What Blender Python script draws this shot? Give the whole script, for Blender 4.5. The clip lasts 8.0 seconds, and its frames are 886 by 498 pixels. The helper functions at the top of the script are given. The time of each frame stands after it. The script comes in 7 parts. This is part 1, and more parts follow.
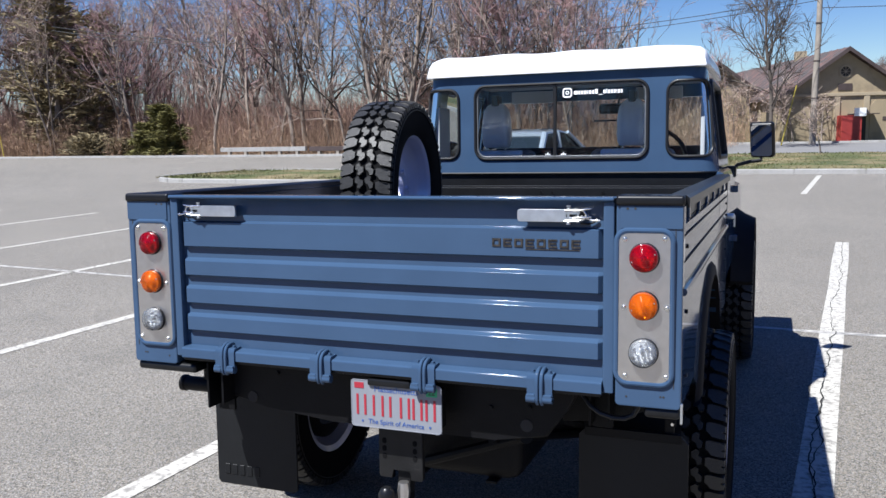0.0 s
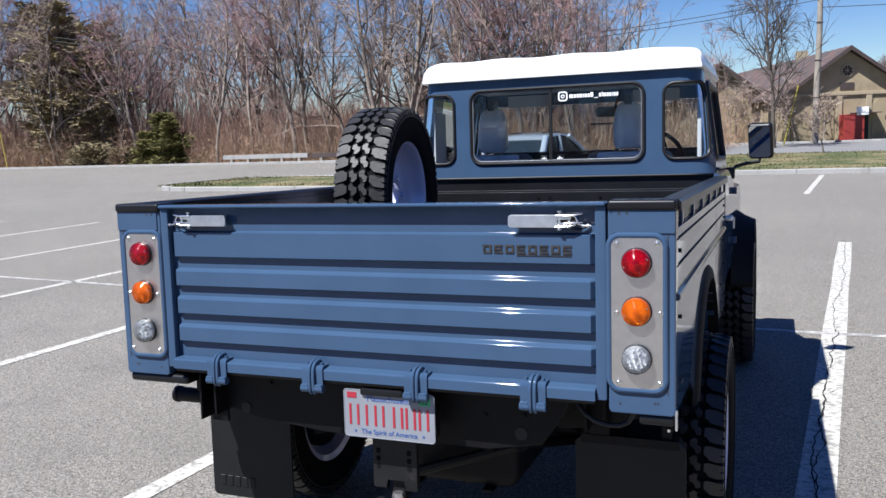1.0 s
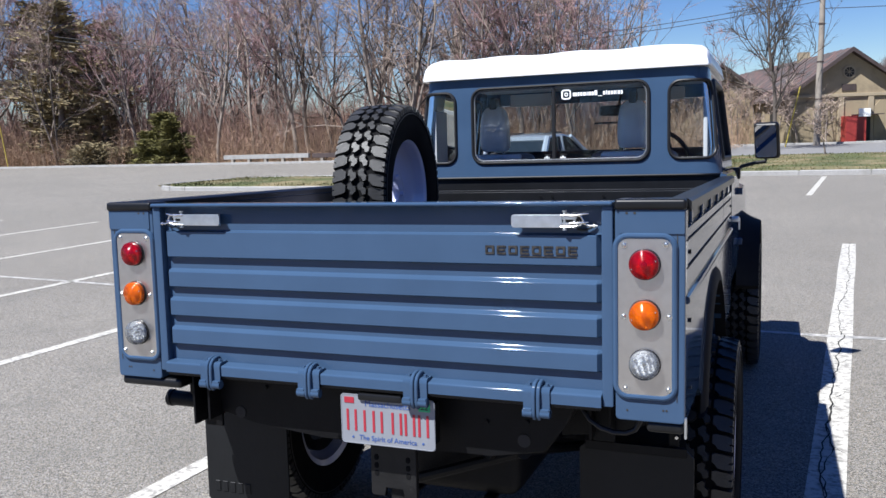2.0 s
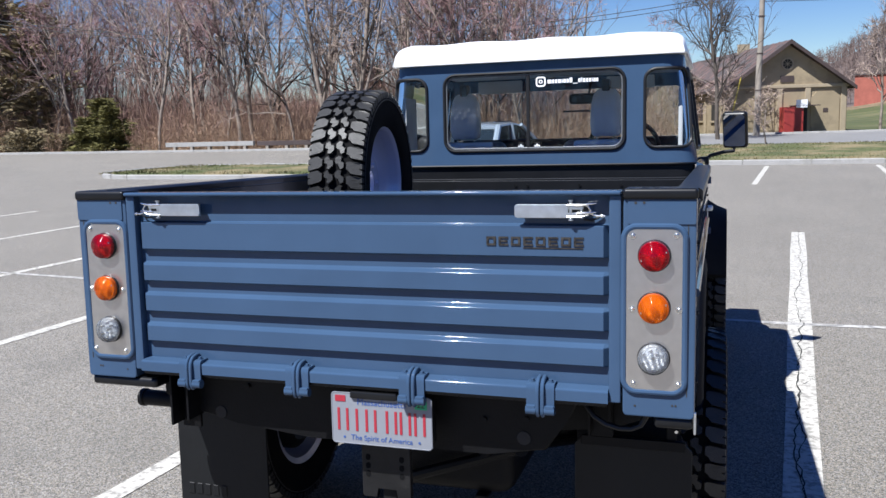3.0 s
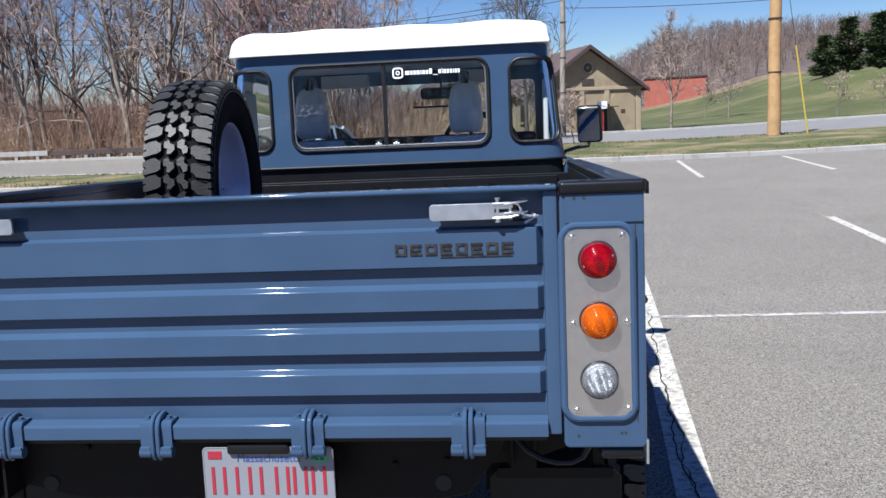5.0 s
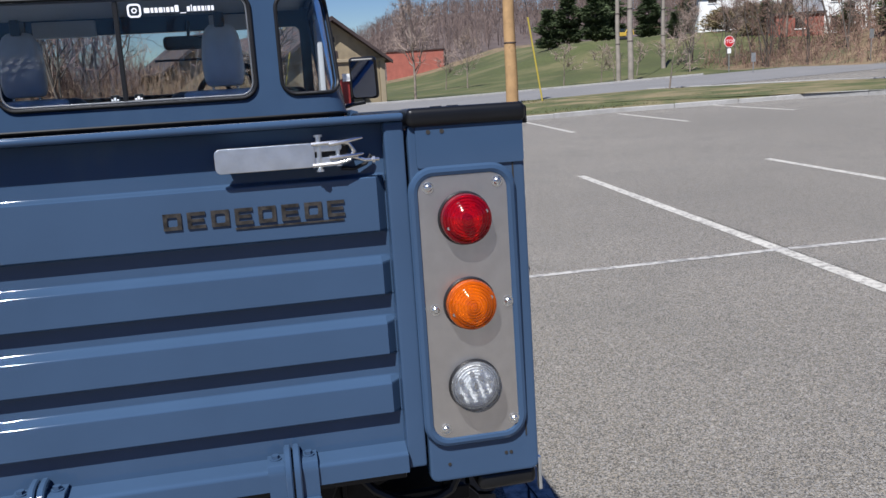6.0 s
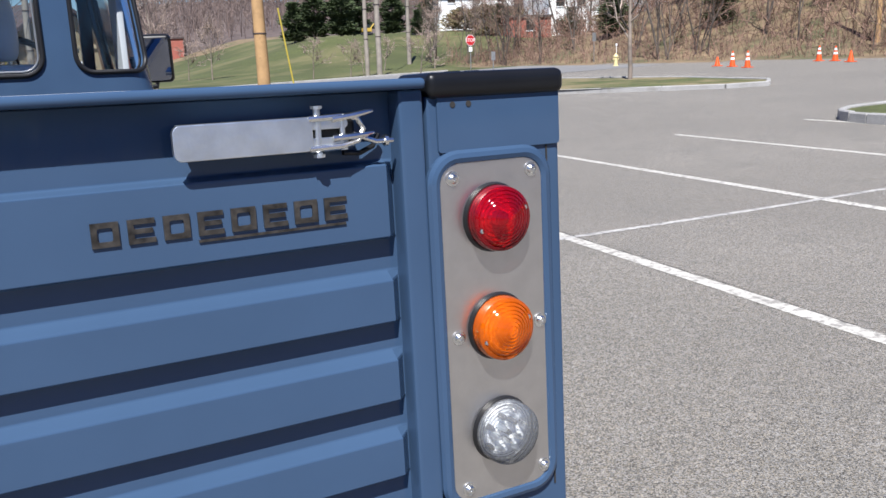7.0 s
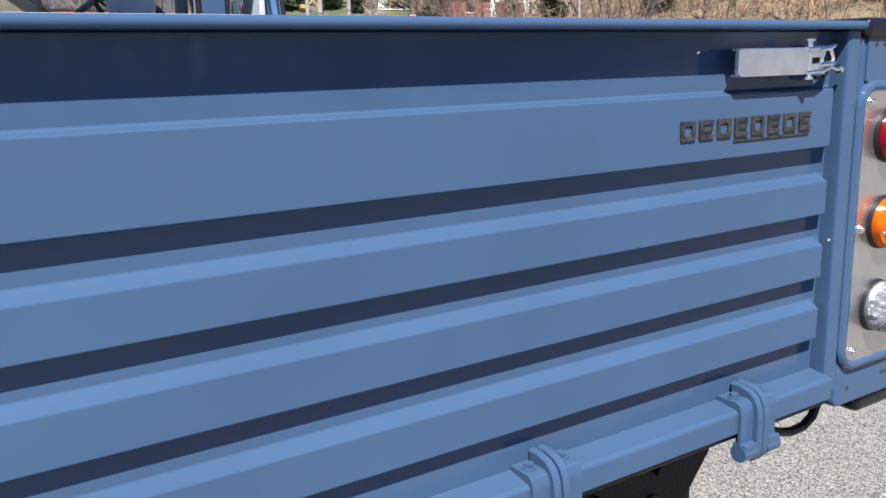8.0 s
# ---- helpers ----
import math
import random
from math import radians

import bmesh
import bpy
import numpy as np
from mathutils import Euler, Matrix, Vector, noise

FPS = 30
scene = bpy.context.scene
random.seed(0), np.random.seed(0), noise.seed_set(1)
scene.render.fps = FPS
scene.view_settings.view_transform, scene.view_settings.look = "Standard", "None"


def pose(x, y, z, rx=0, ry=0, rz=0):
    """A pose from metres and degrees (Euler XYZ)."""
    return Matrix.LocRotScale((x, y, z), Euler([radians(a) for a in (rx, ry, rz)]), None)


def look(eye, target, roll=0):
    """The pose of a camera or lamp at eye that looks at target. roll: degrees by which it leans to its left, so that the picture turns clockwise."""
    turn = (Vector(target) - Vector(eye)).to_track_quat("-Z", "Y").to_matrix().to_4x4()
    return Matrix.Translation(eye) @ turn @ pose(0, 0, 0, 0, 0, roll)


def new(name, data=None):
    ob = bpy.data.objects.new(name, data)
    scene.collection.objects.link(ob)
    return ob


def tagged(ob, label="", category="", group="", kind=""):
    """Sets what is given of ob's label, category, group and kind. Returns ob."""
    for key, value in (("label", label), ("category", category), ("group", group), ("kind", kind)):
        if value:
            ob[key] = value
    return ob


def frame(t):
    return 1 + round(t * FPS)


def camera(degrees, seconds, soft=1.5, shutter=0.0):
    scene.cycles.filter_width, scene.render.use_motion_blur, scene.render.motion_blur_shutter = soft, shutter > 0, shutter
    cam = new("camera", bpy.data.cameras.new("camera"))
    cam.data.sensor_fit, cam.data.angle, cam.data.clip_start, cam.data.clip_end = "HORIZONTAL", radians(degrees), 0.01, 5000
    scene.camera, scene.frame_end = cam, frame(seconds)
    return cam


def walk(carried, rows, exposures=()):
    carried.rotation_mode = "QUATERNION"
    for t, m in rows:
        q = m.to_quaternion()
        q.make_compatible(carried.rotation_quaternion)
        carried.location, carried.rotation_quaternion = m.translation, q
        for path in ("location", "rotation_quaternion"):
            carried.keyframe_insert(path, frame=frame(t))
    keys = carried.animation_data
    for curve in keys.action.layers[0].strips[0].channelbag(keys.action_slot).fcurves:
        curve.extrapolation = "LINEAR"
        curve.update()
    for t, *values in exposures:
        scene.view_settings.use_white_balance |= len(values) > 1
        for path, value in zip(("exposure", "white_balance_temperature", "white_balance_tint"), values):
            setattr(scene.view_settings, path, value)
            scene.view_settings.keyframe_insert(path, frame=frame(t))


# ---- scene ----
cam = camera(55.2, 8.0)
PATH = [
    (0, (1.113, -2.199, 1.583), (0.387, -0.357, 1.3), -1.5),
    (0.5, (1.118, -2.193, 1.57), (0.389, -0.351, 1.298), -1.6),
    (1, (1.139, -2.162, 1.586), (0.404, -0.322, 1.314), -2.3),
    (1.5, (1.152, -2.126, 1.58), (0.389, -0.296, 1.317), -2.2),
    (3, (0.943, -2.045, 1.573), (0.328, -0.166, 1.272), -1.8),
    (3.5, (0.909, -2.047, 1.579), (0.336, -0.155, 1.272), -1.5),
    (4, (0.869, -2.04, 1.569), (0.324, -0.14, 1.264), -1.0),
    (4.2, (0.848, -2.026, 1.558), (0.318, -0.122, 1.252), -1.0),
    (5.3, (0.625, -1.546, 1.511), (0.567, 0.43, 1.206), -3.2),
    (5.5, (0.627, -1.438, 1.484), (0.649, 0.539, 1.181), -3.5),
    (6, (0.534, -1.163, 1.434), (0.906, 0.762, 1.041), -3.4),
    (6.5, (0.466, -0.948, 1.402), (1.17, 0.87, 0.957), -2.5),
    (7, (0.305, -0.774, 1.407), (1.221, 0.951, 0.974), -2.0),
    (7.5, (-0.064, -0.68, 1.389), (0.971, 0.973, 0.947), -1.7),
    (8, (-0.403, -0.649, 1.369), (0.646, 0.985, 0.891), -0.4),
]
walk(cam, [(t, look(eye, target, roll)) for t, eye, target, roll in PATH],
     [(0.0, 1.04, 6050, 9), (4.2, 1.04, 6050, 9), (5.5, 0.88, 6050, 9), (6.0, 0.62, 6150, 10), (6.5, 0.93, 6200, 10), (7.0, 0.98, 6200, 10), (7.5, 1.08, 6200, 10), (8.0, 1.42, 6200, 9)])

# ---- sky and sun ----
SUN_WAY = Vector((-0.35, -0.58, 1.0)).normalized()
sun = new("sun", bpy.data.lights.new("sun", "SUN"))
sun.data.energy, sun.data.angle, sun.data.color = 5.0, radians(0.53), (1.0, 0.965, 0.92)
sun.matrix_world = look(SUN_WAY * 60, (0, 0, 0))
world = bpy.data.worlds.new("sky")
scene.world = world
world.use_nodes = True
sky = world.node_tree.nodes.new("ShaderNodeTexSky")
sky.sky_type, sky.sun_disc = "NISHITA", False
sky.sun_elevation = math.asin(SUN_WAY.z)
sky.sun_rotation = math.atan2(SUN_WAY.x, SUN_WAY.y)
sky.air_density, sky.dust_density, sky.ozone_density = 1.0, 0.0, 4.5
sky.altitude = 300
back = world.node_tree.nodes["Background"]
back.inputs["Strength"].default_value = 0.052
deep = world.node_tree.nodes.new("ShaderNodeHueSaturation")
deep.inputs["Hue"].default_value, deep.inputs["Saturation"].default_value = 0.518, 1.24
world.node_tree.links.new(sky.outputs["Color"], deep.inputs["Color"])
world.node_tree.links.new(deep.outputs["Color"], back.inputs["Color"])

# ---- materials ----
def material(name, color, rough=0.5, metal=0.0, coat=0.0, vary=0.0, scale=8.0, bump=0.0, bump_scale=60.0, wear=None, wear_scale=3.0, wear_amount=0.5, spec=0.5, island=0.0, object_vary=0.0, fine=0.0, fine_scale=200.0, stones=0.0, stone_size=150.0):
    """Principled surface with colour variation at two scales, fine relief and an optional second worn colour."""
    m = bpy.data.materials.new(name)
    m.use_nodes = True
    t = m.node_tree
    b = t.nodes["Principled BSDF"]
    b.inputs["Roughness"].default_value, b.inputs["Metallic"].default_value = rough, metal
    b.inputs["Coat Weight"].default_value, b.inputs["Coat Roughness"].default_value = coat, 0.05
    b.inputs["Specular IOR Level"].default_value = spec
    b.inputs["Base Color"].default_value = (*color, 1)
    where = t.nodes.new("ShaderNodeTexCoord").outputs["Object"]

    def noise_at(size, detail=4.0, rough_=0.55):
        n = t.nodes.new("ShaderNodeTexNoise")
        n.inputs["Scale"].default_value, n.inputs["Detail"].default_value, n.inputs["Roughness"].default_value = size, detail, rough_
        t.links.new(where, n.inputs["Vector"])
        return n.outputs["Fac"]

    def mixed(a, b_, fac, kind="MIX"):
        x = t.nodes.new("ShaderNodeMix")
        x.data_type, x.blend_type = "RGBA", kind
        for value, socket in ((fac, x.inputs[0]), (a, x.inputs[6]), (b_, x.inputs[7])):
            if isinstance(value, bpy.types.NodeSocket):
                t.links.new(value, socket)
            else:
                socket.default_value = value if isinstance(value, float) else (*value[:3], 1)
        return x.outputs[2]

    def ramp(value, lo, hi, a=0.0, z=1.0):
        r = t.nodes.new("ShaderNodeMapRange")
        for n, v in zip((1, 2, 3, 4), (lo, hi, a, z)):
            r.inputs[n].default_value = v
        t.links.new(value, r.inputs[0])
        return r.outputs[0]

    out = None
    if vary:
        dark = tuple(c * (1 - vary) for c in color)
        light = tuple(min(1.0, c * (1 + vary)) for c in color)
        out = mixed(dark, light, ramp(noise_at(scale), 0.3, 0.7))
    if fine:
        out = mixed(out or color, tuple(c * (1 - fine) for c in color), ramp(noise_at(fine_scale, 2.0), 0.42, 0.62))
    if wear:
        out = mixed(out or color, wear, ramp(noise_at(wear_scale, 6.0, 0.65), 1 - wear_amount - 0.08, 1 - wear_amount + 0.08))
    if stones:
        v = t.nodes.new("ShaderNodeTexVoronoi")
        v.inputs["Scale"].default_value = stone_size
        t.links.new(where, v.inputs["Vector"])
        one = t.nodes.new("ShaderNodeSeparateColor")
        t.links.new(v.outputs["Color"], one.inputs[0])
        x = t.nodes.new("ShaderNodeHueSaturation")
        t.links.new(ramp(one.outputs[0], 0, 1, 1 - stones, 1 + stones), x.inputs["Value"])
        t.links.new(ramp(one.outputs[1], 0, 1, 0.3, 1.9), x.inputs["Saturation"])
        t.links.new(out, x.inputs["Color"])
        out = x.outputs["Color"]
    if island or object_vary:
        rnd = t.nodes.new("ShaderNodeNewGeometry").outputs["Random Per Island"] if island else t.nodes.new("ShaderNodeObjectInfo").outputs["Random"]
        much = island or object_vary
        x = t.nodes.new("ShaderNodeHueSaturation")
        t.links.new(ramp(rnd, 0, 1, 1 - much, 1 + much), x.inputs["Value"])
        if out is None:
            x.inputs["Color"].default_value = (*color, 1)
        else:
            t.links.new(out, x.inputs["Color"])
        out = x.outputs["Color"]
    if out is not None:
        t.links.new(out, b.inputs["Base Color"])
    if bump:
        n = t.nodes.new("ShaderNodeBump")
        n.inputs["Strength"].default_value, n.inputs["Distance"].default_value = bump, 0.01
        t.links.new(noise_at(bump_scale, 5.0), n.inputs["Height"])
        t.links.new(n.outputs["Normal"], b.inputs["Normal"])
    return m


def glass(name, tint=(1, 1, 1), rough=0.0):
    """A thin pane: clear, with the gloss of glass."""
    m = bpy.data.materials.new(name)
    m.use_nodes = True
    t = m.node_tree
    t.nodes.remove(t.nodes["Principled BSDF"])
    clear, gloss, mix, fres = (t.nodes.new(k) for k in ("ShaderNodeBsdfTransparent", "ShaderNodeBsdfGlossy", "ShaderNodeMixShader", "ShaderNodeFresnel"))
    clear.inputs["Color"].default_value = (*tint, 1)
    gloss.inputs["Roughness"].default_value = rough
    fres.inputs["IOR"].default_value = 1.5
    twice = t.nodes.new("ShaderNodeMath")
    twice.operation, twice.use_clamp = "MULTIPLY", True
    twice.inputs[1].default_value = 1.3
    t.links.new(fres.outputs[0], twice.inputs[0])
    t.links.new(twice.outputs[0], mix.inputs[0])
    t.links.new(clear.outputs[0], mix.inputs[1])
    t.links.new(gloss.outputs[0], mix.inputs[2])
    t.links.new(mix.outputs[0], t.nodes["Material Output"].inputs["Surface"])
    return m


def lens(name, color, tint, clear=0.5, rough=0.06):
    """Moulded plastic of a lamp: coloured and partly clear, with the gloss of glass."""
    m = material(name, color, 0.35, spec=0.0, vary=0.10, scale=260.0)
    t = m.node_tree
    body = t.nodes["Principled BSDF"]
    through_, gloss, fres = (t.nodes.new(k) for k in ("ShaderNodeBsdfTransparent", "ShaderNodeBsdfGlossy", "ShaderNodeFresnel"))
    inner, outer = t.nodes.new("ShaderNodeMixShader"), t.nodes.new("ShaderNodeMixShader")
    through_.inputs["Color"].default_value = (*tint, 1)
    gloss.inputs["Roughness"].default_value = rough
    fres.inputs["IOR"].default_value = 1.5
    inner.inputs[0].default_value = clear
    for a, b in ((body.outputs[0], inner.inputs[1]), (through_.outputs[0], inner.inputs[2]), (fres.outputs[0], outer.inputs[0]), (inner.outputs[0], outer.inputs[1]), (gloss.outputs[0], outer.inputs[2]), (outer.outputs[0], t.nodes["Material Output"].inputs["Surface"])):
        t.links.new(a, b)
    return m


PAINT = material("blue_paint", (0.0385, 0.0700, 0.127), 0.45, coat=1.0, spec=0.0, vary=0.07, scale=4.0, bump=0.012, bump_scale=9.0)
PAINT.node_tree.nodes["Principled BSDF"].inputs["Coat IOR"].default_value = 1.34
ROOF_WHITE = material("white_paint", (0.82, 0.82, 0.80), 0.35, coat=0.6, vary=0.02, scale=3.0)
BLACK = material("satin_black", (0.00675, 0.007125, 0.00825), 0.36, coat=0.12, spec=0.25, vary=0.2, scale=12.0)
PLASTIC = material("black_plastic", (0.008, 0.008, 0.009), 0.7, spec=0.15, vary=0.2, scale=12.0, bump=0.05, bump_scale=200.0)
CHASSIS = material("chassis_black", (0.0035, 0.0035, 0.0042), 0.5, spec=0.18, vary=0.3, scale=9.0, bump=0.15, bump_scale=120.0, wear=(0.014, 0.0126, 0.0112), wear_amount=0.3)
# One rubber in two tones: sunlit tread blocks, and groove shade painted darker.
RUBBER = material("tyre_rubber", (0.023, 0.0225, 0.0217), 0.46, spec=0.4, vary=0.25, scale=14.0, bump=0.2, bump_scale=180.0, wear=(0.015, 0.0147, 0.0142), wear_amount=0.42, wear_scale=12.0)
SHADE_DARK = material("shade_dark_rubber", (0.005, 0.005, 0.0055), 0.85, spec=0.1, vary=0.3, scale=12.0, bump=0.1, bump_scale=120.0)
GASKET = material("gasket_rubber", (0.010, 0.010, 0.011), 0.45, spec=0.3, vary=0.15, scale=30.0)
FLAP = material("flap_rubber", (0.0078, 0.0083, 0.0092), 0.5, spec=0.25, vary=0.2, scale=5.0, bump=0.1, bump_scale=40.0)
STEEL = material("brushed_steel", (0.58, 0.56, 0.54), 0.31, metal=0.95, vary=0.05, scale=40.0, bump=0.03, bump_scale=300.0)
ZINC = material("zinc_plate", (0.74, 0.77, 0.79), 0.34, metal=1.0, vary=0.12, scale=30.0, bump=0.06, bump_scale=90.0)
WINDOW_FRAME = material("grey_window_frame", (0.20, 0.21, 0.22), 0.45, metal=0.6, vary=0.1, scale=30.0)
BOLT = material("bright_bolt", (0.72, 0.72, 0.70), 0.25, metal=1.0, vary=0.1, scale=80.0)
BADGE = material("dark_badge", (0.05, 0.045, 0.04), 0.35, metal=0.5, vary=0.6, scale=90.0)
WHEEL_BLUE = material("wheel_silver_blue", (0.52, 0.54, 0.70), 0.35, metal=0.15, coat=0.7, vary=0.05, scale=6.0)
RED_LENS = lens("red_lens", (0.30, 0.002, 0.010), (0.88, 0.012, 0.03), 0.58)
AMBER_LENS = lens("amber_lens", (0.85, 0.15, 0.001), (0.97, 0.42, 0.01), 0.62)
CLEAR_LENS = lens("clear_lens", (0.6, 0.62, 0.65), (0.97, 0.98, 0.98), 0.84, 0.03)
LAMP_SILVER = material("lamp_silver", (0.78, 0.79, 0.80), 0.2, metal=0.25, coat=0.5, vary=0.25, scale=160.0, bump=0.8, bump_scale=220.0)
GLASS = glass("window_glass", (0.80, 0.84, 0.85))
MIRROR = material("mirror_glass", (0.85, 0.86, 0.88), 0.02, metal=1.0)
SEAT_BACK = material("dark_grey_vinyl", (0.16, 0.17, 0.185), 0.4, vary=0.12, scale=9.0)
SEAT = material("grey_vinyl", (0.80, 0.82, 0.86), 0.33, vary=0.12, scale=9.0, bump=0.08, bump_scale=60.0)
TRIM = material("light_grey_trim", (0.527, 0.5355, 0.5525), 0.6, vary=0.05, scale=6.0)
HITCH = material("hitch_black", (0.0085, 0.0083, 0.0085), 0.5, spec=0.3, vary=0.3, scale=12.0, bump=0.1, bump_scale=90.0)
DASH = material("dash_black", (0.022, 0.022, 0.024), 0.55, vary=0.2, scale=12.0)
PLATE = material("number_plate_white", (0.20, 0.21, 0.235), 0.35, vary=0.04, scale=12.0)
PLATE_RED = material("plate_red_paint", (0.30, 0.02, 0.035), 0.4)
PLATE_BLUE = material("plate_blue_paint", (0.03, 0.08, 0.26), 0.4)
STICKER_GREEN = material("sticker_green", (0.03, 0.38, 0.16), 0.5)
STICKER_WHITE = material("sticker_white", (0.85, 0.86, 0.88), 0.5)

ASPHALT = material("asphalt", (0.188, 0.174, 0.153), 0.88, vary=0.16, scale=0.22, bump=0.6, bump_scale=160.0, fine=0.27, fine_scale=45.0, wear=(0.150, 0.140, 0.124), wear_scale=1.3, wear_amount=0.42, stones=0.80, stone_size=215.0)
STREET = material("street_asphalt", (0.1824, 0.1786, 0.1748), 0.85, vary=0.12, scale=0.4, bump=0.3, bump_scale=60.0, fine=0.2, fine_scale=60.0)
LINE = material("line_paint", (0.468, 0.4485, 0.4017), 0.75, vary=0.1, scale=3.0, bump=0.3, bump_scale=90.0, wear=(0.2184, 0.2067, 0.1872), wear_scale=22.0, wear_amount=0.46)
LINE_OLD = material("faded_line_paint", (0.4056, 0.39, 0.3666), 0.8, vary=0.12, scale=3.0, bump=0.3, bump_scale=90.0, wear=(0.1872, 0.1833, 0.1755), wear_scale=14.0, wear_amount=0.47)
CRACK = material("crack", (0.018, 0.017, 0.016), 0.95, vary=0.3, scale=30.0)
GRASS = material("spring_grass", (0.075, 0.086, 0.024), 0.9, vary=0.3, scale=0.8, bump=0.6, bump_scale=12.0, wear=(0.187, 0.1487, 0.0765), wear_scale=0.45, wear_amount=0.46, fine=0.35, fine_scale=9.0)
LAWN = material("lawn", (0.0629, 0.0731, 0.0187), 0.9, vary=0.3, scale=0.12, bump=0.5, bump_scale=6.0, wear=(0.1148, 0.1062, 0.0425), wear_scale=0.13, wear_amount=0.44, fine=0.25, fine_scale=4.0)
LITTER = material("leaf_litter", (0.168, 0.12, 0.068), 0.95, vary=0.35, scale=0.9, bump=0.6, bump_scale=9.0, wear=(0.076, 0.076, 0.0336), wear_scale=0.35, wear_amount=0.45)
KERB = material("granite_kerb", (0.32, 0.312, 0.3), 0.8, vary=0.14, scale=1.5, bump=0.3, bump_scale=50.0, fine=0.3, fine_scale=70.0, wear=(0.216, 0.208, 0.192), wear_scale=2.0, wear_amount=0.4)
BARK = material("grey_bark", (0.19, 0.155, 0.128), 0.9, vary=0.4, scale=2.0, bump=0.6, bump_scale=30.0, island=0.8)
TWIG = material("reddish_twigs", (0.295, 0.228, 0.190), 0.9, island=0.55)
BUD = material("red_buds", (0.27, 0.165, 0.160), 0.9, island=0.5)
HILL = material("far_wood_floor", (0.105, 0.078, 0.068), 0.95, vary=0.25, scale=0.05, fine=0.3, fine_scale=0.6)
BRUSH = material("tan_brush", (0.32, 0.215, 0.145), 0.95, island=0.45)
THICKET = material("red_brown_thicket", (0.285, 0.180, 0.145), 0.95, island=0.45)
SCRUB = material("dark_scrub", (0.190, 0.118, 0.088), 0.95, island=0.6)
NEEDLE = material("conifer_green", (0.112, 0.102, 0.027), 0.85, island=0.5)
OLIVE = material("olive_needles", (0.185, 0.148, 0.080), 0.9, island=0.6)
DARK_BARK = material("dark_bark", (0.085, 0.070, 0.058), 0.9, vary=0.3, scale=3.0, bump=0.6, bump_scale=30.0)
NEEDLE_DARK = material("pine_green", (0.051, 0.072, 0.027), 0.85, island=0.5)
FAR_TWIG = material("far_bare_wood", (0.135, 0.098, 0.085), 0.95, island=0.3)
STUCCO = material("tan_stucco", (0.2932, 0.2338, 0.1487), 0.9, vary=0.12, scale=0.6, bump=0.3, bump_scale=14.0, wear=(0.2295, 0.1827, 0.119), wear_scale=0.8, wear_amount=0.42)
STUCCO_TRIM = material("stucco_trim", (0.323, 0.2635, 0.1785), 0.9, vary=0.1, scale=1.0, bump=0.2, bump_scale=20.0)
ROOF_RUST = material("rusty_roof", (0.105, 0.060, 0.052), 0.75, vary=0.35, scale=0.7, wear=(0.062, 0.052, 0.05), wear_scale=1.1, wear_amount=0.52, bump=0.2, bump_scale=6.0)
ROOF_EDGE = material("dark_fascia", (0.052, 0.036, 0.034), 0.8, vary=0.2, scale=2.0)
DOOR_RED = material("red_door", (0.27, 0.03, 0.026), 0.55, vary=0.12, scale=3.0)
BRICK_RED = material("red_wall", (0.28, 0.085, 0.06), 0.85, vary=0.15, scale=1.0)
POLE_NEW = material("new_pole_wood", (0.374, 0.2295, 0.1062), 0.85, vary=0.18, scale=2.0, bump=0.3, bump_scale=20.0, wear=(0.221, 0.1318, 0.06375), wear_scale=1.4, wear_amount=0.36)
POLE_OLD = material("weathered_pole_wood", (0.2465, 0.2167, 0.1827), 0.9, vary=0.2, scale=2.0, bump=0.3, bump_scale=20.0)
YELLOW = material("yellow_guard", (0.42, 0.33, 0.05), 0.55, vary=0.1, scale=3.0)
WIRE = material("cable", (0.02, 0.02, 0.022), 0.7)
SIGN_RED = material("sign_red", (0.4675, 0.0153, 0.02125), 0.45, vary=0.06, scale=4.0)
SIGN_WHITE = material("sign_white", (0.80, 0.80, 0.79), 0.5)
GALV = material("galvanised_post", (0.36, 0.37, 0.37), 0.5, metal=0.7, vary=0.15, scale=8.0)
CONE = material("cone_orange", (0.68, 0.085, 0.0102), 0.5, vary=0.08, scale=6.0)
HYDRANT = material("hydrant_cream", (0.62, 0.52, 0.26), 0.5, vary=0.1, scale=8.0)
CAR_SILVER = material("car_silver", (0.36, 0.40, 0.45), 0.3, coat=1.0)
CAR_GLASS = material("car_dark_glass", (0.02, 0.028, 0.035), 0.08, spec=0.4)
HOUSE_WHITE = material("white_siding", (0.74, 0.74, 0.72), 0.7, vary=0.06, scale=1.0)
EXCAVATOR = material("machine_yellow", (0.50, 0.33, 0.05), 0.5, vary=0.1, scale=2.0)
HOLLOW = material("dark_opening", (0.02, 0.018, 0.016), 0.8, vary=0.2, scale=4.0)


# ---- mesh helpers ----
def link(name, bm, mat, smooth=35):
    me = bpy.data.meshes.new(name)
    bm.to_mesh(me)
    bm.free()
    for one in mat if isinstance(mat, (list, tuple)) else [mat]:
        me.materials.append(one)
    if smooth:
        me.shade_smooth()
        me.set_sharp_from_angle(angle=radians(smooth))
    ob = new(name, me)
    if smooth and len(me.vertices) < 6000:
        even_light = ob.modifiers.new("weighted_normal", "WEIGHTED_NORMAL")
        even_light.keep_sharp, even_light.weight = True, 60
    return ob


def part(name, bm, mat, parent, label="", smooth=35):
    ob = link(name, bm, mat, smooth)
    ob.parent = parent
    return tagged(ob, label) if label else ob


def thing(name, m, label, category, group="", kind=""):
    ob = new(name)
    ob.empty_display_size = 0.1
    ob.matrix_world = m
    return tagged(ob, label, category, group, kind)


def fresh():
    return bmesh.new()


